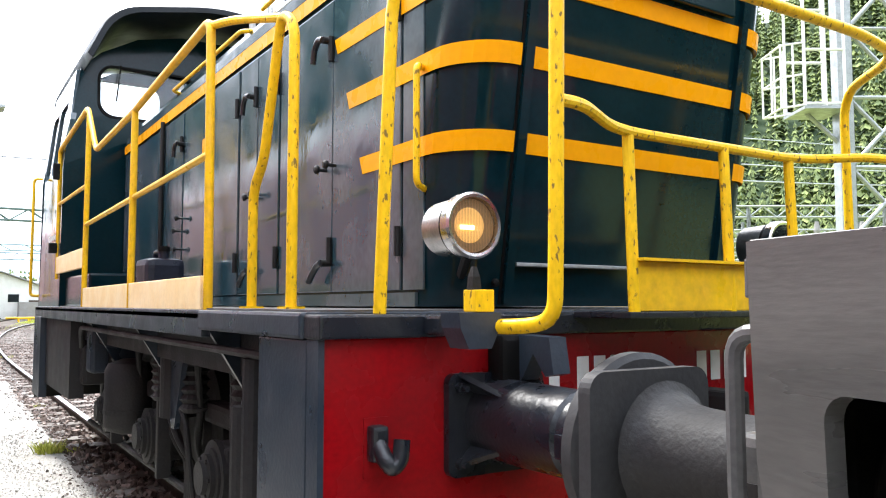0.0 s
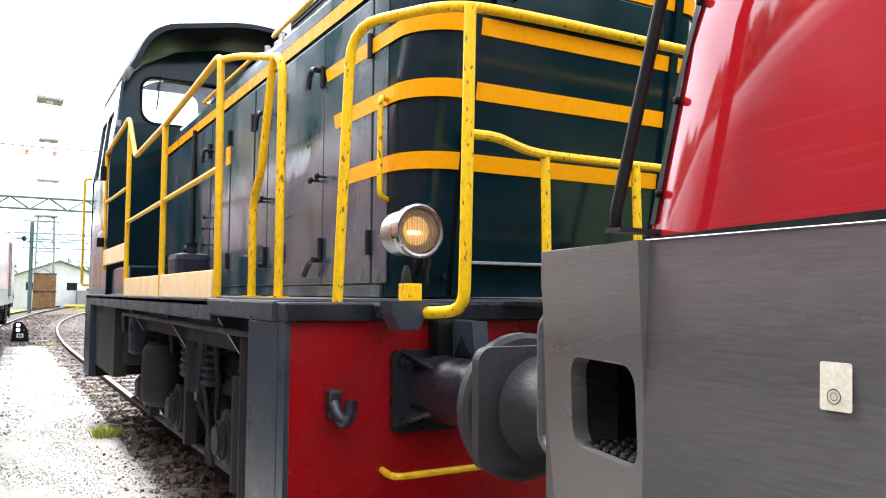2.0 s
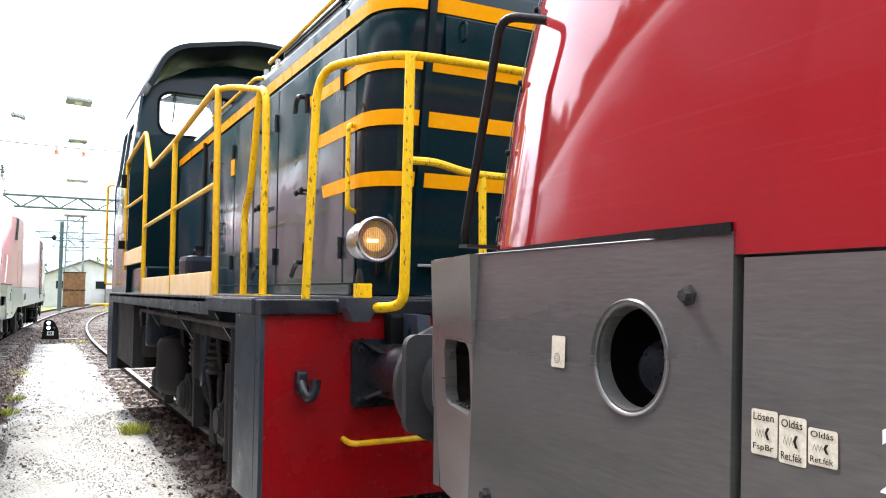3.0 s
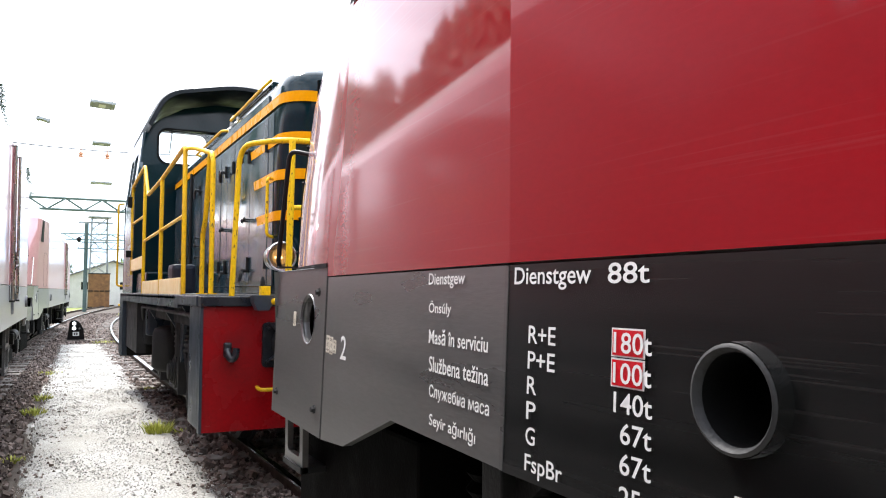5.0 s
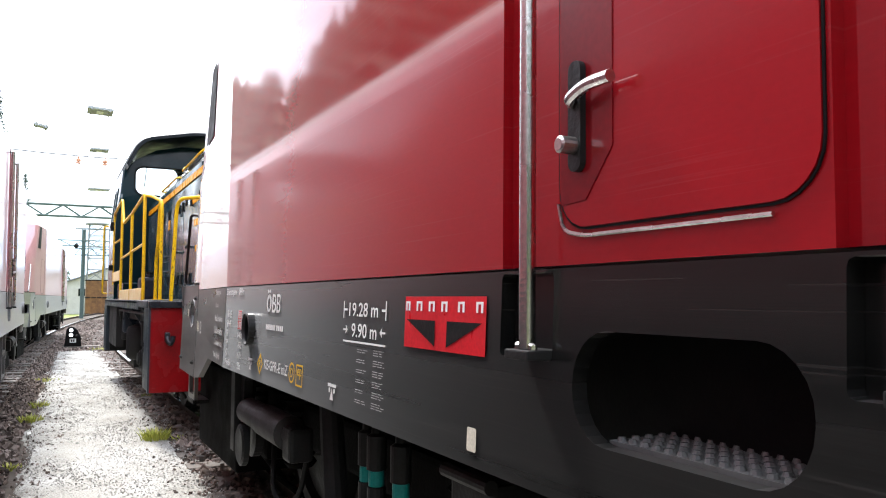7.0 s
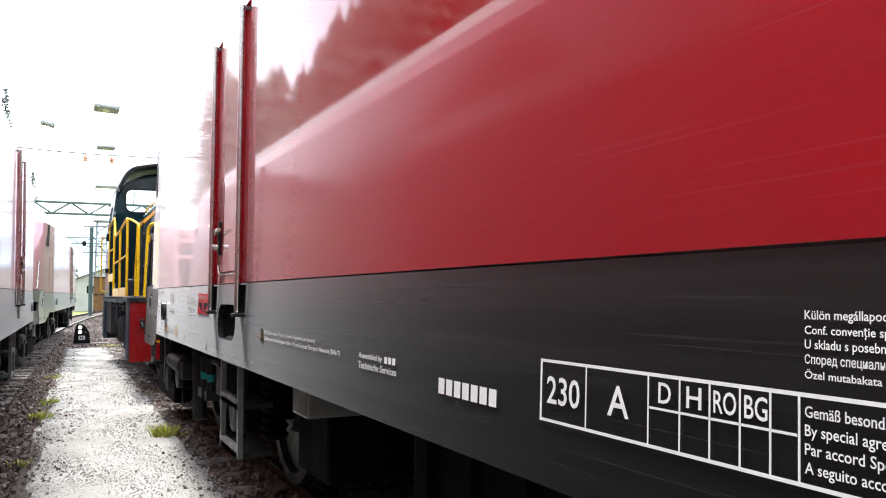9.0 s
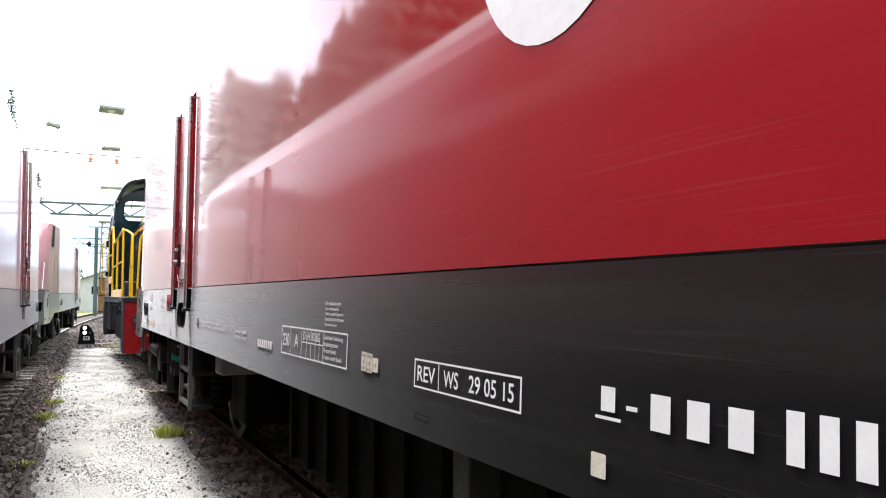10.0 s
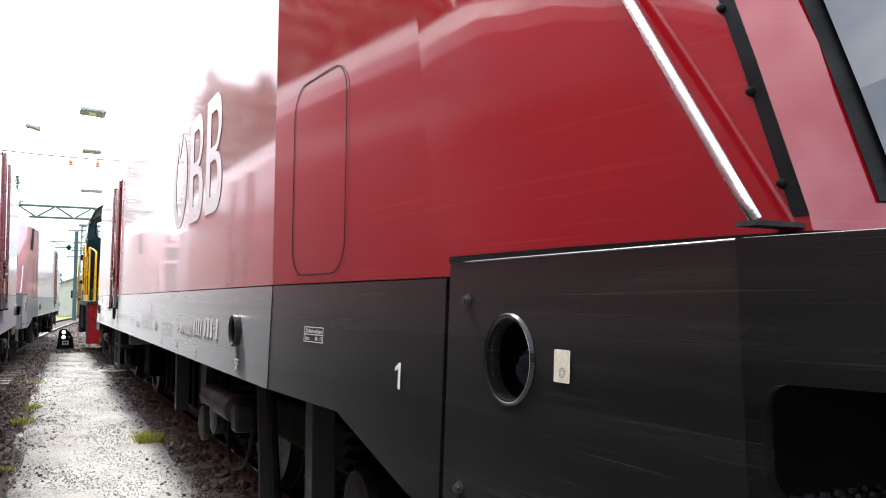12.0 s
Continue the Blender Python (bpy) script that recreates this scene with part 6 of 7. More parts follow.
    lever(hood, 2.27, 1.60, False)
    lever(hood, 3.88, 2.62, True)
    for y, z in ((1.18, 2.055), (1.28, 2.045), (2.21, 2.04), (2.31, 2.03), (3.85, 2.05), (3.93, 1.96), (3.89, 1.82)):
        tee(hood, y, z)
    part("number_patch", boxed(-0.876, -0.869, 3.23, 3.36, 2.42, 2.56), ORANGE, hood)
    part("drain_pipe", pipe(bmesh.new(), [(-0.89, 4.47, 2.9), (-0.89, 4.47, 1.5)], 0.018, 0), DARK, hood)
    # pipes along the hood roof
    part("roof_pipe", pipe(bmesh.new(), [(-0.80, 0.75, 3.22), (-0.86, 0.80, 3.16), (-0.84, 2.3, 3.16), (-0.80, 2.35, 3.22)], 0.014, 0.04), RUSTY_YELLOW, hood)
    part("roof_pipe", pipe(bmesh.new(), [(-0.80, 2.5, 3.10), (-0.88, 2.55, 3.10), (-0.88, 4.2, 3.10), (-0.80, 4.25, 3.10)], 0.014, 0.04), RUSTY_YELLOW, hood)
    for y in (2.42, 2.75, 4.5):
        part("valve", lathe(bmesh.new(), (-0.74, y, 3.12), (0, 0, 1), ((0, 0.05), (0.05, 0.05), (0.07, 0.02), (0.12, 0.02)), 12), STEEL, hood)
    part("horn", lathe(bmesh.new(), (-0.6, 2.6, 3.25), (0, -1, 0), ((0, 0.02), (0.2, 0.03), (0.3, 0.07)), 14), STEEL, hood)
    part("exhaust", rod(bmesh.new(), (0.2, 3.2, 3.1), (0.2, 3.2, 3.5), 0.09, 16), DARK, hood)
    # headlamps
    for side in (-1, 1):
        x, y = side * 0.875, 0.055
        lamp = part("headlamp", lathe(bmesh.new(), (x, y + 0.20, 1.68), (0, -1, 0), ((0, 0.07), (0.02, 0.098), (0.14, 0.104), (0.15, 0.104)), 36), STEEL, S, "steel headlamp with ribbed glass", smooth=40)
        part("seal", lathe(bmesh.new(), (x, y + 0.052, 1.68), (0, -1, 0), ((0, 0.108), (0.014, 0.108)), 36), BLACK, lamp)
        part("rim", lathe(bmesh.new(), (x, y + 0.038, 1.68), (0, -1, 0), ((0, 0.104), (0.005, 0.115), (0.045, 0.116), (0.052, 0.108), (0.05, 0.098), (0.02, 0.095)), 40), CHROME, lamp, "polished lamp rim", smooth=50)
        part("reflector", lathe(bmesh.new(), (x, y + 0.01, 1.68), (0, -1, 0), ((0, 0.094), (0.004, 0.093)), 32), LENS if side < 0 else DARK_GLASS, lamp)
        if side < 0:
            part("inner_reflector", lathe(bmesh.new(), (x - 0.012, y + 0.005, 1.68), (0, -1, 0), ((0, 0.062), (0.002, 0.056)), 28), LENS_INNER, lamp)
            part("bulb", boxed(x - 0.055, x + 0.005, y - 0.004, y + 0.002, 1.664, 1.680, bevel=0.0028), FILAMENT, lamp)
        ribs = bmesh.new()
        for k in range(15):
            u = -0.084 + 0.012 * k
            hh = math.sqrt(max(0.092 ** 2 - u * u, 0))
            rod(ribs, (x + u, y - 0.006, 1.68 - hh), (x + u, y - 0.006, 1.68 + hh), 0.0035, 6)
        part("lens_ribs", ribs, GLASS, lamp)
        part("stalk", rod(bmesh.new(), (x - side * 0.06, y + 0.1, 1.62), (x - side * 0.12, y + 0.26, 1.50), 0.02, 8), DARK, lamp)
        grab = [(-HOOD_HALF + 0.0, 0.40, 2.32), (-0.92, 0.36, 2.32), (-0.92, 0.36, 1.86), (-HOOD_HALF, 0.40, 1.85)]
        part("grab_handle", pipe(bmesh.new(), [(-side * p[0], p[1], p[2]) for p in grab] if side > 0 else grab, 0.013, 0.05), RUSTY_YELLOW, S, "chipped yellow grab handle")
    # frame, buffer beam and walkway
    part("buffer_beam", boxed(-1.455, 1.455, 0.0, 0.06, 0.40, 1.305, bevel=0.006), BEAM_RED, S, "glossy red buffer beam")
    part("beam_edge", boxed(-1.475, -1.455, -0.012, 0.07, 0.40, 1.31), FRAME, S)
    part("beam_edge", boxed(1.455, 1.475, -0.012, 0.07, 0.40, 1.31), FRAME, S)
    part("beam_top", boxed(-1.48, 1.48, -0.035, 0.09, 1.305, 1.378, bevel=0.008), NAVY, S, "chipped blue-black beam capping")
    part("deck", boxed(-1.47, 1.47, 0.09, 7.6, 1.345, 1.385, bevel=0.004), FRAME, S, "steel walkway deck")
    # paler plate added to paint the bright line along the walkway's edge
    part("deck_highlight_plate", boxed(-1.42, 1.42, 0.10, 6.0, 1.386, 1.392), HANDLE, S, "pale walkway plate that gives the deck edge its highlight")
    for side in (-1, 1):
        x0, x1 = sorted((side * 1.475, side * 1.44))
        part("leg_plate", boxed(x0, x1, 0.075, 0.49, 0.42, 1.30, bevel=0.006), FRAME, S, "blue-black side plate")
        part("deck_edge", boxed(*sorted((side * 1.49, side * 1.43)), 0.092, 1.20, 1.302, 1.385, bevel=0.012), FRAME, S)
        part("deck_edge", boxed(*sorted((side * 1.47, side * 1.43)), 1.205, 7.6, 1.27, 1.375, bevel=0.006), FRAME, S)
        part("under_beam", boxed(*sorted((side * 1.30, side * 1.1)), 0.5, 7.5, 1.10, 1.34), GEAR, S)
        for y in (1.2, 2.7, 4.3):
            part("gusset", sheet([(1.05, 1.30), (1.44, 1.30), (1.10, 0.75), (1.05, 0.75)], [], lambda u, v: (side * u, y, v), (0, 0.03, 0)), FRAME, S)
        part("rear_step_plate", boxed(*sorted((side * 1.475, side * 1.40)), 7.0, 7.6, 0.45, 1.28, bevel=0.006), FRAME, S)
        part("rear_skirt", boxed(*sorted((side * 1.42, side * 1.30)), 5.3, 7.0, 0.60, 1.28), GEAR, S)
        step = part("foot_step", boxed(*sorted((side * 1.435, side * 1.2)), 0.08, 0.48, 0.42, 0.45), STEEL, S, "steel grating footstep")
        part("tread", boxed(*sorted((side * 1.435, side * 1.2)), 0.08, 0.48, 0.78, 0.80), DARK, step)
    part("rear_beam", boxed(-1.455, 1.455, 7.55, 7.62, 0.40, 1.30), DARK, S)
    part("frame", boxed(-0.62, 0.62, 0.06, 7.55, 0.45, 1.34), SHADED_GRIME, S)
    # buffers
    for end, sgn in ((0.0, -1), (7.62, 1)):
        for side in (-1, 1):
            x = side * 0.835
            b = part("buffer", lathe(bmesh.new(), (x, end + sgn * 0.02, 1.03), (0, sgn, 0), ((0, 0.135), (0.42, 0.13), (0.43, 0.118), (0.58, 0.115), (0.61, 0.2)), 32), NAVY, S, "dark painted buffer barrel", smooth=40)
            part("buffer_head", lathe(bmesh.new(), (x, end + sgn * 0.625, 1.03), (0, sgn, 0), ((0, 0.2), (0.005, 0.252), (0.04, 0.252), (0.052, 0.235), (0.062, 0.0)), 40), BUFFER, b, "greased round buffer head", smooth=30)
            part("flange", sheet(rounded(-0.195, 0.195, -0.175, 0.155, 0.03), [], lambda u, v: (x + u, end, 1.03 + v), (0, sgn * 0.03, 0)), NAVY, b)
            for a in range(4):
                u, v = 0.125 * (1 if a % 2 else -1), 0.115 * (1 if a > 1 else -1)
                ang = math.atan2(v, u)
                part("bolt", lathe(bmesh.new(), (x + u * 1.22, end + sgn * 0.03, 1.02 + v * 1.05), (0, sgn, 0), ((0, 0.02), (0.022, 0.02), (0.023, 0.011), (0.045, 0.011)), 6), NAVY, b)
                part("web", sheet([(0.12, 0.03), (0.22, 0.03), (0.12, 0.19)], [], lambda p, q: (x + p * math.cos(ang) * 1.0, end + sgn * q, 1.03 + p * math.sin(ang)), (0.018 * math.sin(ang), 0, -0.018 * math.cos(ang))), NAVY, b)
            part("lug", boxed(x - 0.13, x - 0.06, *sorted((end + sgn * 0.46, end + sgn * 0.52)), 0.98, 1.05, bevel=0.008), NAVY, b)
    # beam fittings
    hook = part("rope_hook", boxed(-1.312, -1.255, -0.05, 0.0, 0.935, 1.045, bevel=0.015), NAVY, S, "black towing hook")
    part("tongue", pipe(bmesh.new(), [(-1.285, -0.03, 0.99), (-1.28, -0.07, 0.945), (-1.262, -0.08, 0.92), (-1.238, -0.085, 0.945), (-1.230, -0.08, 1.005)], 0.026, 0.05, 12), NAVY, hook, smooth=60)
    part("weld_seat", boxed(-1.32, -1.235, -0.004, 0.0, 0.885, 1.065), BEAM_RED, hook)
    fork = part("lamp_iron", boxed(-1.108, -1.042, -0.293, -0.227, 1.387, 1.452, bevel=0.004), RUSTY_YELLOW, S, "yellow lamp bracket block")
    part("pin", loft([[(-1.092 + d, -0.26 + e, z) for d, e in ((-w, -w), (w, -w), (w, w), (-w, w))] for z, w in ((1.452, 0.016), (1.49, 0.013), (1.52, 0.006))]), DARK, fork)
    part("socket", loft([[(-1.09 + d, -0.24 + e, z) for d, e in ((-w, -0.05), (w, -0.05), (w, 0.05), (-w, 0.05))] for z, w in ((1.386, 0.075), (1.34, 0.07), (1.28, 0.04))]), FRAME, fork)
    part("arm", boxed(-1.13, -1.00, -0.20, -0.036, 1.315, 1.375, bevel=0.01), NAVY, fork)
    cpl = part("coupling_bracket", boxed(-0.86, -0.70, -0.09, 0.0, 1.13, 1.31, bevel=0.02), BLACK, S)
    part("jaw", sheet([(-0.02, 1.31), (-0.24, 1.305), (-0.26, 1.19), (-0.22, 1.18), (-0.16, 1.25), (-0.10, 1.16), (-0.02, 1.14)], [], lambda u, v: (-0.79, u, v), (0.07, 0, 0)), FRAME, cpl)
    part("low_rail", pipe(bmesh.new(), [(-1.06, 0.0, 0.71), (-1.06, -0.10, 0.70), (-0.40, -0.10, 0.705), (-0.40, 0.0, 0.71)], 0.014, 0.05), YELLOW, S, "yellow shunter's hand bar")
    hookbar = part("draw_hook", boxed(-0.06, 0.06, -0.35, 0.0, 0.96, 1.1, bevel=0.02), DARK, S)
    part("screw_link", pipe(bmesh.new(), [(-0.05, -0.3, 1.0), (-0.05, -0.7, 0.9), (0.05, -0.7, 0.9), (0.05, -0.3, 1.0)], 0.025, 0.05), DARK, hookbar)
    part("brake_hose", pipe(bmesh.new(), [(0.35, 0.0, 0.95), (0.35, -0.25, 0.9), (0.33, -0.45, 0.45), (0.30, -0.7, 0.8)], 0.028, 0.15), BLACK, S)
    for x0, n, x1, v in ((-0.60, 1, -0.53, 1.045), (-0.47, 3, -0.22, 1.10), (0.18, 4, 0.52, 1.10)):
        w = (x1 - x0) / n
        for k in range(n):
            flat([rect(x0 + w * (k + 0.15), x0 + w * (k + 0.85), v, v + 0.12)], lambda u, q: (u, -0.003, q), WHITE, S, "marking_bar")
    # front rails stand out before the beam on a narrow platform
    part("front_platform", boxed(-0.50, 0.50, -0.31, -0.036, 1.362, 1.384, bevel=0.004), NAVY, S)
    top = [(-1.25, 0.03, 1.38), (-1.21, 0.02, 2.50), (-1.0, -0.46, 2.478), (-0.6, -0.50, 2.47), (0.6, -0.50, 2.47), (1.02, -0.42, 2.478), (1.29, -0.02, 2.44), (1.31, -0.02, 1.38)]
    part("corner_rail", pipe(bmesh.new(), top, 0.021, 0.16), RUSTY_YELLOW, S, "chipped yellow corner handrail", smooth=60)
    for side in (-1, 1):
        m = lambda pts: [(-side * p[0], p[1], p[2]) for p in pts]
        st = part("stanchion", pipe(bmesh.new(), m([(-1.04, -0.20, 1.345), (-1.0, -0.34, 1.343), (-0.968, -0.475, 1.36), (-0.966, -0.48, 1.55), (-0.95, -0.478, 2.475)]), 0.023, 0.09), RUSTY_YELLOW, S, "chipped yellow stanchion", smooth=60)
        part("foot", lathe(bmesh.new(), m([(-1.045, -0.19, 1.345)])[0], (-side * 0.28, -0.96, 0), ((0, 0.035), (0.05, 0.035), (0.07, 0.026)), 14), RUSTY_YELLOW, st)
    part("waist_rail", pipe(bmesh.new(), [(-0.95, -0.46, 2.0), (-0.80, -0.42, 2.012), (-0.56, -0.29, 2.0), (-0.42, -0.255, 2.0), (0.42, -0.255, 2.0), (0.56, -0.29, 2.0), (0.80, -0.42, 2.012), (0.95, -0.46, 2.0)], 0.019, 0.08), RUSTY_YELLOW, S)
    for x in (-0.455, 0.05, 0.455):
        part("post", rod(bmesh.new(), (x, -0.285, 1.38), (x + 0.01, -0.257, 2.005), 0.020, 12), RUSTY_YELLOW, S)
    board = part("toe_board", boxed(-0.45, 0.46, -0.298, -0.27, 1.386, 1.555, bevel=0.004), YELLOW, S, "yellow steel toe board")
    part("flange", boxed(-0.45, 0.46, -0.325, -0.26, 1.555, 1.565), YELLOW, board)
    # side rails, both sides
    for side in (-1, 1):
        m = lambda pts: [(side * p[0], p[1], p[2]) for p in pts]
        gate = part("gate_loop", pipe(bmesh.new(), m([(1.29, 0.66, 1.385), (1.29, 0.66, 2.50), (1.29, 0.80, 2.58), (1.29, 0.98, 2.0), (1.29, 1.10, 1.9), (1.29, 1.10, 1.385)]), 0.021, 0.12), RUSTY_YELLOW, S, "bent yellow entry handrail", smooth=60)
        part("link", pipe(bmesh.new(), m([(1.29, 0.80, 2.56), (1.36, 1.20, 2.66), (1.41, 1.40, 2.68)]), 0.019, 0.1), RUSTY_YELLOW, gate)
        for y in (0.66, 1.10):
            part("foot", boxed(*sorted((side * 1.25, side * 1.33)), y - 0.04, y + 0.04, 1.385, 1.40), RUSTY_YELLOW, gate)
        part("side_rail", pipe(bmesh.new(), m([(1.41, 1.32, 1.30), (1.41, 1.36, 2.70), (1.42, 2.96, 2.60), (1.42, 4.28, 2.58), (1.42, 4.72, 3.0), (1.42, 6.35, 2.92), (1.42, 6.3, 1.65)]), 0.021, 0.07), YELLOW, S, "yellow side handrail", smooth=60)
        part("mid_rail", pipe(bmesh.new(), m([(1.41, 1.34, 2.08), (1.42, 4.62, 2.04)]), 0.017, 0), YELLOW, S)
        part("mid_rail", pipe(bmesh.new(), m([(1.42, 4.66, 2.36), (1.42, 6.3, 2.38)]), 0.017, 0), YELLOW, S)
        for y, z0, z1 in ((2.9, 1.30, 2.60), (4.65, 1.30, 2.94)):
            part("post", rod(bmesh.new(), (side * 1.42, y, z0), (side * 1.42, y, z1), 0.021, 12), YELLOW, S)
        part("kick_board", boxed(*sorted((side * 1.40, side * 1.435)), 1.36, 4.62, 1.385, 1.535, bevel=0.004), CREAM, S, "faded cream-yellow kick board")
        part("kick_board", boxed(*sorted((side * 1.40, side * 1.435)), 4.68, 6.3, 1.70, 1.86, bevel=0.004), CREAM, S, "faded cream-yellow kick board")
        part("deck_chest", boxed(*sorted((side * 0.90, side * 1.38)), 4.7, 6.05, 1.385, 1.66, bevel=0.02), GREEN, S)
    # cab
    prof = [(-1.42, 1.385), (-1.42, 2.75), (-1.36, 3.2), (-1.28, 3.74), (-1.1, 3.92), (-0.75, 4.12), (-0.3, 4.22), (0.3, 4.22), (0.75, 4.12), (1.1, 3.92), (1.28, 3.74), (1.36, 3.2), (1.42, 2.75), (1.42, 1.385)]
    for y, nm in ((6.12, "cab_front_wall"), (7.78, "cab_rear_wall")):
        low, high = (3.28, 3.78) if y < 7 else (3.40, 4.02)
        wins = [rounded(-1.02 - 0.08 * (y < 7), -0.18, low, high, 0.14), rounded(0.18, 1.02 + 0.08 * (y < 7), low, high, 0.14)]
        wall = part(nm, sheet(prof, wins, lambda u, v: (u, y + 0.09 * max(0, v - 2.9) * (1 if y < 7 else -1), v), (0, 0.05, 0)), GREEN, S, "dark green cab wall with two rounded windows")
        for w in wins:
            win = part("cab_window", sheet(w, [], lambda u, v: (u, y + 0.03 + 0.09 * max(0, v - 2.9) * (1 if y < 7 else -1), v), (0, 0.006, 0)), GLASS, wall)
            win.visible_shadow = False
            c = [(sum(p[0] for p in w) / len(w)), (sum(p[1] for p in w) / len(w))]
            part("window_gasket", sheet([(c[0] + (p[0] - c[0]) * 1.06, c[1] + (p[1] - c[1]) * 1.09) for p in w], [w],
                                        lambda u, v: (u, y - 0.012 + 0.09 * max(0, v - 2.9) * (1 if y < 7 else -1), v), (0, 0.02, 0)), BLACK, win)
        if y < 7:
            part("wiper", rod(bmesh.new(), (-0.92, y + 0.03, 3.80), (-0.96, y + 0.0, 3.42), 0.008, 6), BLACK, wall)
    for side in (-1, 1):
        sx = lambda v: side * (1.42 if v < 2.75 else 1.42 - 0.11 * (v - 2.75))
        wall = part("cab_side_wall", sheet([(6.14, 1.385), (7.80, 1.385), (7.80, 3.2), (7.74, 3.72), (6.24, 3.72), (6.14, 3.2)], [rounded(6.45, 7.05, 2.75, 3.45, 0.08), rounded(7.12, 7.62, 2.75, 3.45, 0.08)],
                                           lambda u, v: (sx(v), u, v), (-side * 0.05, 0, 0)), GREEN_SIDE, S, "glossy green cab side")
        for a, b in ((6.45, 7.05), (7.12, 7.62)):
            g = part("side_window", sheet(rounded(a, b, 2.75, 3.45, 0.08), [], lambda u, v: (sx(v) - side * 0.02, u, v), (-side * 0.006, 0, 0)), GLASS, wall)
            g.visible_shadow = False
        part("mirror", boxed(*sorted((side * 1.44, side * 1.50)), 6.16, 6.19, 2.60, 2.76, bevel=0.01), BLACK, wall)
        for k in range(4):
            flat([rect(6.5 + 0.14 * k, 6.6 + 0.14 * k, 2.05, 2.10)], lambda u, v: (side * 1.424, u, v), WHITE, wall, "marking_line")
        part("hand_pole", pipe(bmesh.new(), [(side * 1.44, 7.62, 1.5), (side * 1.52, 7.66, 1.5), (side * 1.52, 7.66, 2.8), (side * 1.44, 7.62, 2.8)], 0.016, 0.06), YELLOW, S)
        part("bracket_light", boxed(*sorted((side * 1.43, side * 1.50)), 6.28, 6.36, 1.90, 2.0, bevel=0.01), BLACK, wall)
    rings = []
    top = [(p.x, p.z) for p in fillet([(-1.30, 0, 3.74), (-1.09, 0, 4.22), (0, 0, 4.43), (1.09, 0, 4.22), (1.30, 0, 3.74)], 0.34, 7)]
    for y, lift, sink in ((5.66, 0.0, 0.05), (5.72, 0.03, 0.06), (6.10, 0.06, 0.10), (7.85, 0.06, 0.10), (8.0, 0.03, 0.08), (8.06, 0.0, 0.06)):
        low = [(x * 0.97, max(z - sink, 3.70)) for x, z in top[::-1]]
        rings.append([(x, y, z + lift) for x, z in top] + [(x, y, z) for x, z in low])
    part("roof", loft(rings), ROOF, S, "dark cab roof with a deep overhanging visor", smooth=62)
    part("roof_hatch", boxed(-0.45, 0.45, 6.4, 7.2, 4.36, 4.45, bevel=0.03), ROOF, S)
    part("cab_floor", boxed(-1.36, 1.36, 6.17, 7.75, 1.385, 1.45), DARK, S)
    seat = part("seat", boxed(-1.0, -0.6, 6.9, 7.3, 2.3, 2.42, bevel=0.04), BLACK, S)
    part("seat_back", boxed(-0.98, -0.62, 7.24, 7.32, 2.42, 3.1, bevel=0.04), BLACK, seat)
    part("desk", boxed(-1.2, 1.2, 6.2, 6.5, 2.3, 2.9, bevel=0.03), DARK, S)
    # wheels and running gear
    for y in (1.98, 3.50, 5.02):
        for side in (-1, 1):
            w = part("wheel", lathe(bmesh.new(), (side * 0.68, y, 0.53), (side, 0, 0), ((0, 0.56), (0.03, 0.56), (0.035, 0.535), (0.13, 0.53), (0.135, 0.45), (0.09, 0.43), (0.10, 0.18), (0.15, 0.16), (0.16, 0.0)), 40), GEAR, S, smooth=30)
            b = part("axle_box", boxed(*sorted((side * 0.95, side * 1.16)), y - 0.17, y + 0.17, 0.36, 0.68, bevel=0.04), GEAR, S)
            part("cover", lathe(bmesh.new(), (side * 1.16, y, 0.52), (side, 0, 0), ((0, 0.145), (0.03, 0.145), (0.035, 0.12), (0.06, 0.12), (0.065, 0.09), (0.09, 0.085)), 24), GEAR, b, smooth=30)
            for k in range(6):
                a = radians(60 * k)
                part("bolt", lathe(bmesh.new(), (side * 1.22, y + 0.10 * math.cos(a), 0.52 + 0.10 * math.sin(a)), (side, 0, 0), ((0, 0.012), (0.012, 0.012)), 6), GEAR, b)
            part("leaf_spring", boxed(*sorted((side * 0.98, side * 1.10)), y - 0.45, y + 0.45, 0.74, 0.86, bevel=0.03), GEAR, S)
            part("spring_post", rod(bmesh.new(), (side * 1.04, y, 0.68), (side * 1.04, y, 1.1), 0.05, 12), GEAR, S)
            for k, (a, z0) in enumerate(((-0.28, 0.40), (-0.22, 0.36), (0.30, 0.42))):
                part("sand_pipe", pipe(bmesh.new(), [(side * (1.12 + 0.03 * k), y + a, 1.1), (side * 1.14, y + a * 1.2, 0.8), (side * 1.10, y + a * 1.9, 0.55), (side * 0.86, y + a * 2.1, 0.16)], 0.02, 0.12), GEAR, S)
        part("axle", rod(bmesh.new(), (-0.7, y, 0.53), (0.7, y, 0.53), 0.08, 12), GEAR, S)
    for side in (-1, 1):
        t = part("air_tank", lathe(bmesh.new(), (side * 1.20, 3.98, 0.47), (0, 0, 1), ((0, 0.05), (0.03, 0.14), (0.07, 0.165), (0.46, 0.165), (0.51, 0.14), (0.54, 0.05)), 24), GEAR, S, "upright dark air tank", smooth=40)
        part("strap", lathe(bmesh.new(), (side * 1.20, 3.98, 0.62), (0, 0, 1), ((0, 0.169), (0.03, 0.169)), 24), GEAR, t)
        part("sand_box", boxed(*sorted((side * 1.05, side * 1.34)), 5.15, 5.45, 0.72, 1.05, bevel=0.04), GEAR, S)
        part("filler", rod(bmesh.new(), (side * 1.36, 0.98, 0.45), (side * 1.36, 0.98, 1.0), 0.05, 14), GEAR, S)
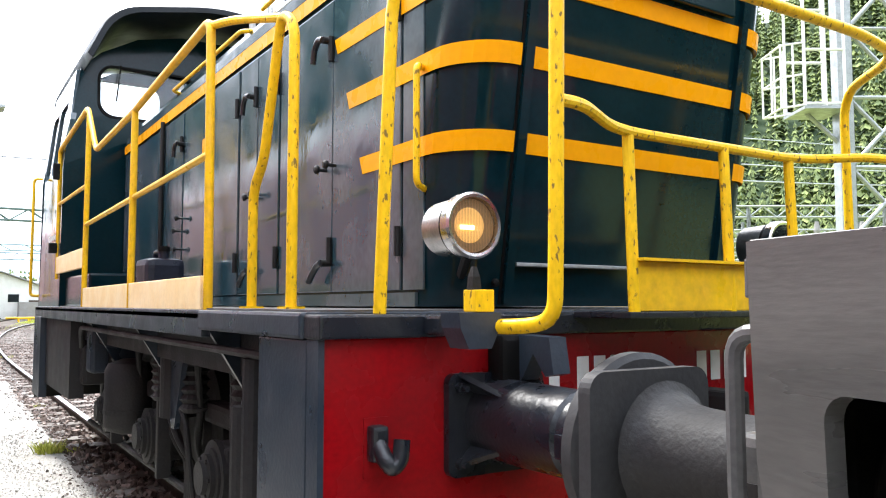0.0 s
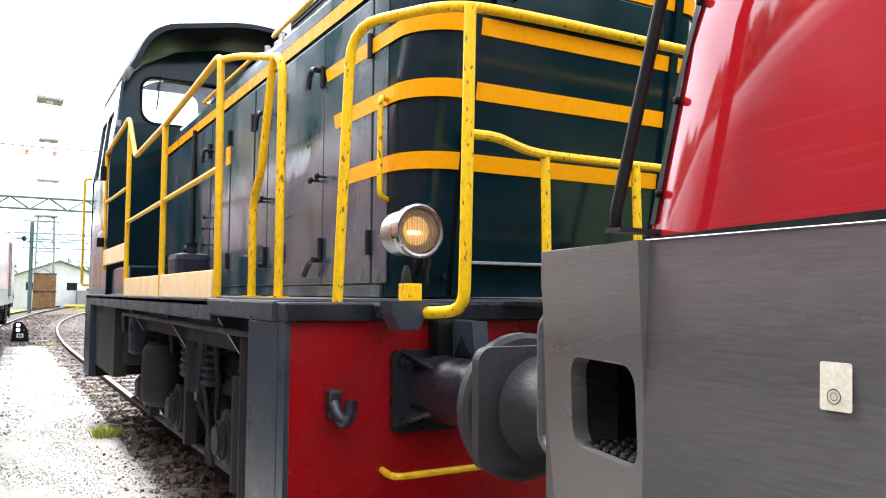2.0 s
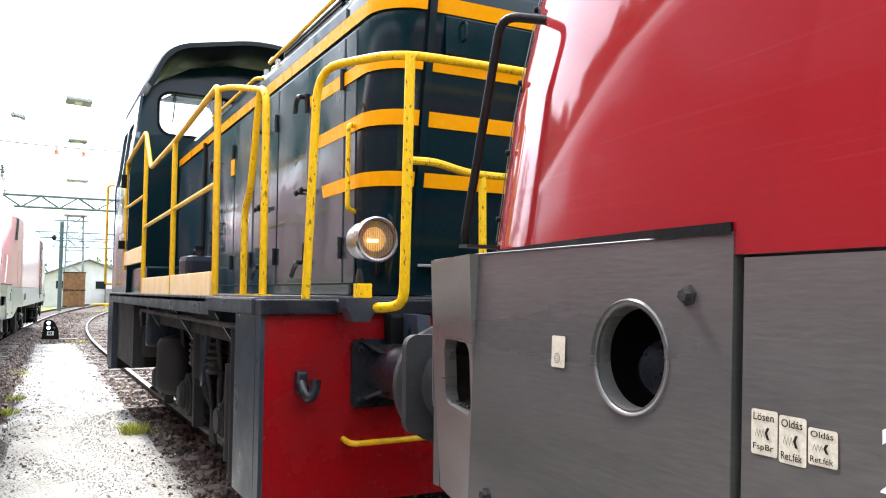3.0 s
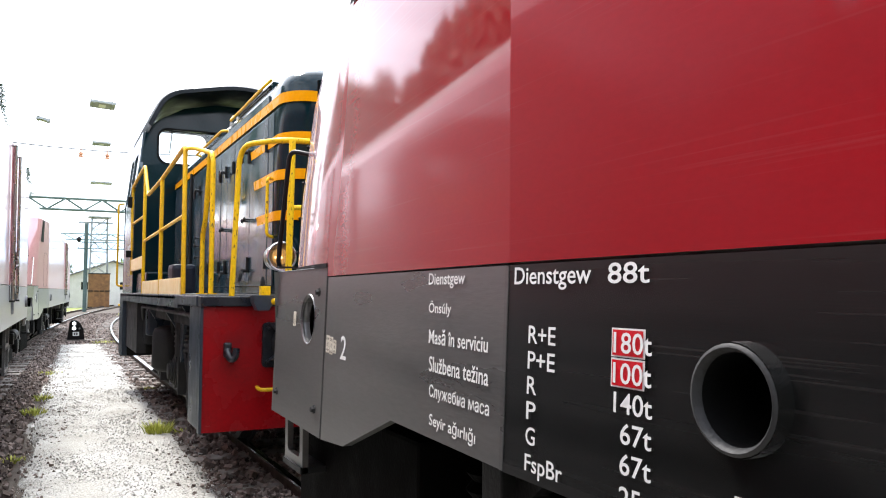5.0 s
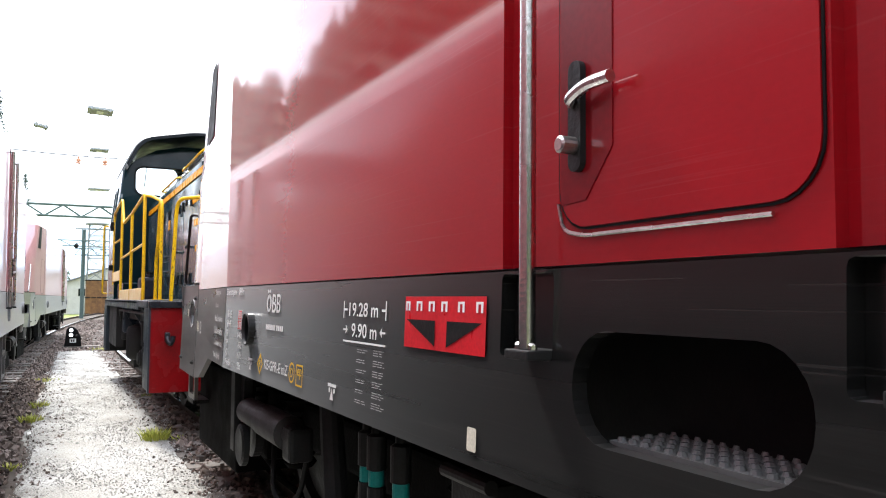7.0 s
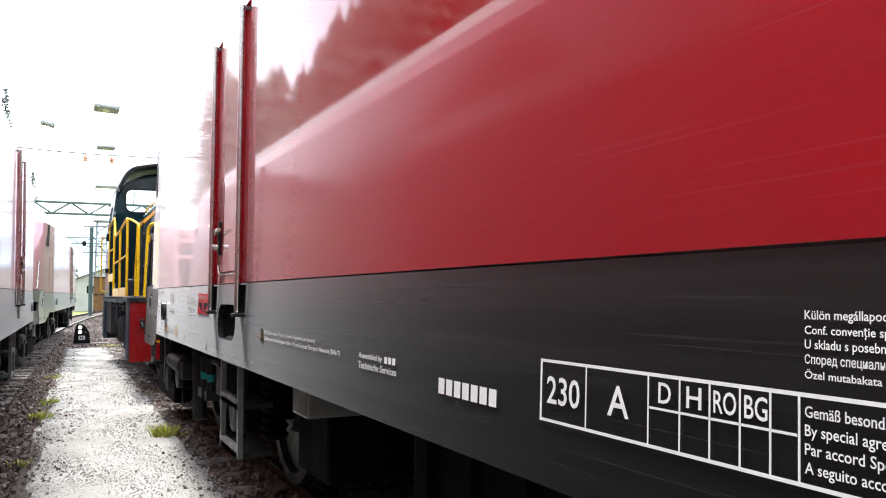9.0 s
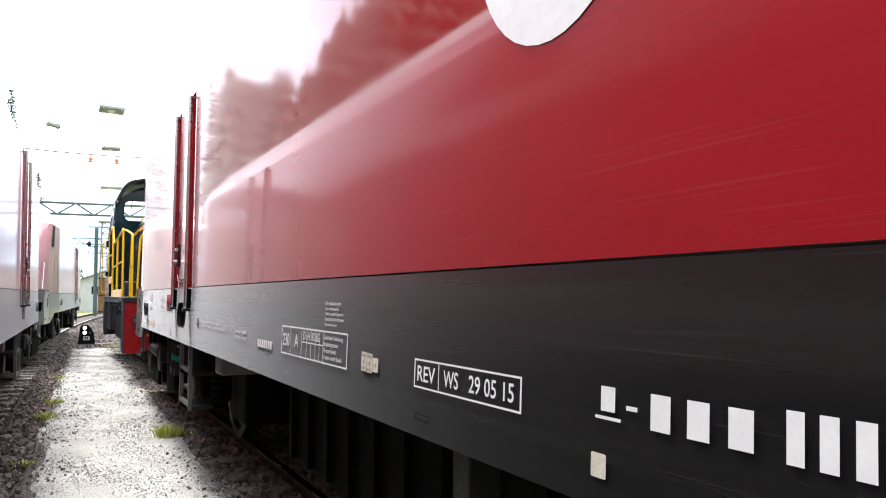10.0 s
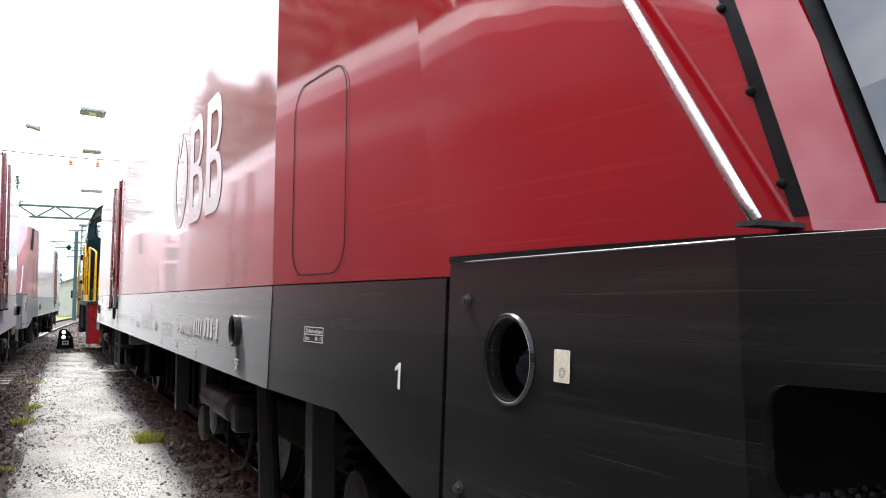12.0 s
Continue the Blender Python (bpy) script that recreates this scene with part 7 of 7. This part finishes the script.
        part("filter_housing", rod(bmesh.new(), (side * 1.18, 2.65, 0.75), (side * 1.18, 2.65, 1.2), 0.11, 18), GEAR, S)
        part("brake_rod", pipe(bmesh.new(), [(side * 1.1, 0.6, 0.3), (side * 1.1, 6.2, 0.28)], 0.025, 0), GEAR, S)
        part("slant_stay", sheet([(0.95, 1.28), (1.25, 1.28), (1.42, 0.62), (1.32, 0.60)], [], lambda u, v: (side * 1.22, u, v), (side * 0.03, 0, 0)), FRAME, S)
        part("slant_stay", sheet([(2.25, 1.28), (2.75, 1.28), (2.55, 0.70), (2.48, 0.70)], [], lambda u, v: (side * 1.22, u, v), (side * 0.03, 0, 0)), FRAME, S)
    for side in (-1, 1):
        for k in range(4):
            d = 0.05 * k
            part("air_pipe", pipe(bmesh.new(), [(side * 1.24, 2.75 + d, 1.28), (side * 1.24, 2.72 + d, 0.95), (side * (1.22 - 0.02 * k), 2.35 + d, 0.78 - d), (side * 1.18, 2.30 + d, 0.30)], 0.016, 0.12, 8), GEAR, S)
        for y in (1.50, 2.40, 3.08, 4.45):
            part("coil_spring", lathe(bmesh.new(), (side * 1.16, y, 0.80), (0, 0, 1), tuple((0.026 * k, 0.085 if k % 2 else 0.062) for k in range(12)), 16), GEAR, S)
            part("spring_cap", rod(bmesh.new(), (side * 1.16, y, 1.09), (side * 1.16, y, 1.13), 0.10, 16), GEAR, S)
        for y in (1.62, 3.14, 4.66):
            part("guide_plate", boxed(*sorted((side * 1.10, side * 1.19)), y - 0.03, y + 0.03, 0.30, 1.10, bevel=0.008), GEAR, S)
        for y in (1.98, 3.50, 5.02):
            part("hub_ring", lathe(bmesh.new(), (side * 1.145, y, 0.52), (side, 0, 0), ((0, 0.185), (0.03, 0.185), (0.032, 0.15)), 24), GEAR, S)
        part("conduit", pipe(bmesh.new(), [(side * 1.40, 0.55, 1.22), (side * 1.40, 4.9, 1.22), (side * 1.36, 5.1, 1.05)], 0.018, 0.1, 8), GEAR, S)
        part("relay_box", boxed(*sorted((side * 1.22, side * 1.36)), 4.62, 4.86, 0.86, 1.20, bevel=0.03), FRAME, S)
        part("upright_pipe", pipe(bmesh.new(), [(side * 1.38, 0.80, 0.38), (side * 1.38, 0.80, 1.2)], 0.045, 0, 14), GEAR, S)
    return S


def jerrycan():
    j = thing("jerrycan", "dark blue plastic jerrycan standing on the shunter's walkway", "canister")
    part("body", boxed(-0.13, 0.13, -0.15, 0.15, 0, 0.33, bevel=0.05), PLASTIC, j)
    part("neck", rod(bmesh.new(), (0.0, -0.08, 0.32), (0.0, -0.08, 0.38), 0.035, 14), PLASTIC, j)
    part("cap", rod(bmesh.new(), (0.0, -0.08, 0.375), (0.0, -0.08, 0.41), 0.042, 14), BLACK, j)
    part("handle", pipe(bmesh.new(), [(0, -0.03, 0.31), (0, -0.02, 0.38), (0, 0.10, 0.38), (0, 0.12, 0.31)], 0.018, 0.03), PLASTIC, j)
    return j


electric = red_loco("red and anthracite electric locomotive coupled to the shunter", True, RED, SKIRT, NOSE_GREY)
FLIP[0] = True
standing = red_loco("red electric locomotive with pale pinkish paint standing on the siding", False, SIDING_RED, SIDING_GREY, SIDING_GREY)
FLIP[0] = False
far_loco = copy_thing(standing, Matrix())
diesel = shunter()
can = jerrycan()


def rest_on(ob, centre, y, half):
    """Stands a vehicle on a curved track by two points under it."""
    a, b = y - half, y + half
    yaw = -math.degrees(math.atan2(centre(b) - centre(a), 2 * half))
    ob.matrix_world = pose((centre(a) + centre(b)) / 2, y, 0, 0, 0, yaw)


rest_on(standing, side_track, 7.95, 4.95)
rest_on(far_loco, side_track, 27.3, 4.95)
far_loco["label"] = "red electric locomotive standing farther along the siding"


def motions():
    """The shunter pulls the red locomotive away; the jerrycan rides on its deck."""
    loco, shunt, ride = [], [], []
    slack = dict(SLACK)
    for t, s in TRAVEL:
        loco.append((t, pose(2.41, s - 8.22 + slack.get(t, 0.0), 0)))
        y0 = 2.167 + s
        a, b = y0 + 2.0, y0 + 5.0
        yaw = math.atan2(own_track(b) - own_track(a), 3.0)
        m = pose(own_track(a) - 2.0 * math.sin(yaw), y0, 0, 0, 0, -math.degrees(yaw))
        shunt.append((t, m))
        ride.append((t, m @ pose(-1.13, 3.42, 1.387, 0, 0, 4)))
    walk(electric, loco)
    walk(diesel, shunt)
    walk(can, ride)


motions()
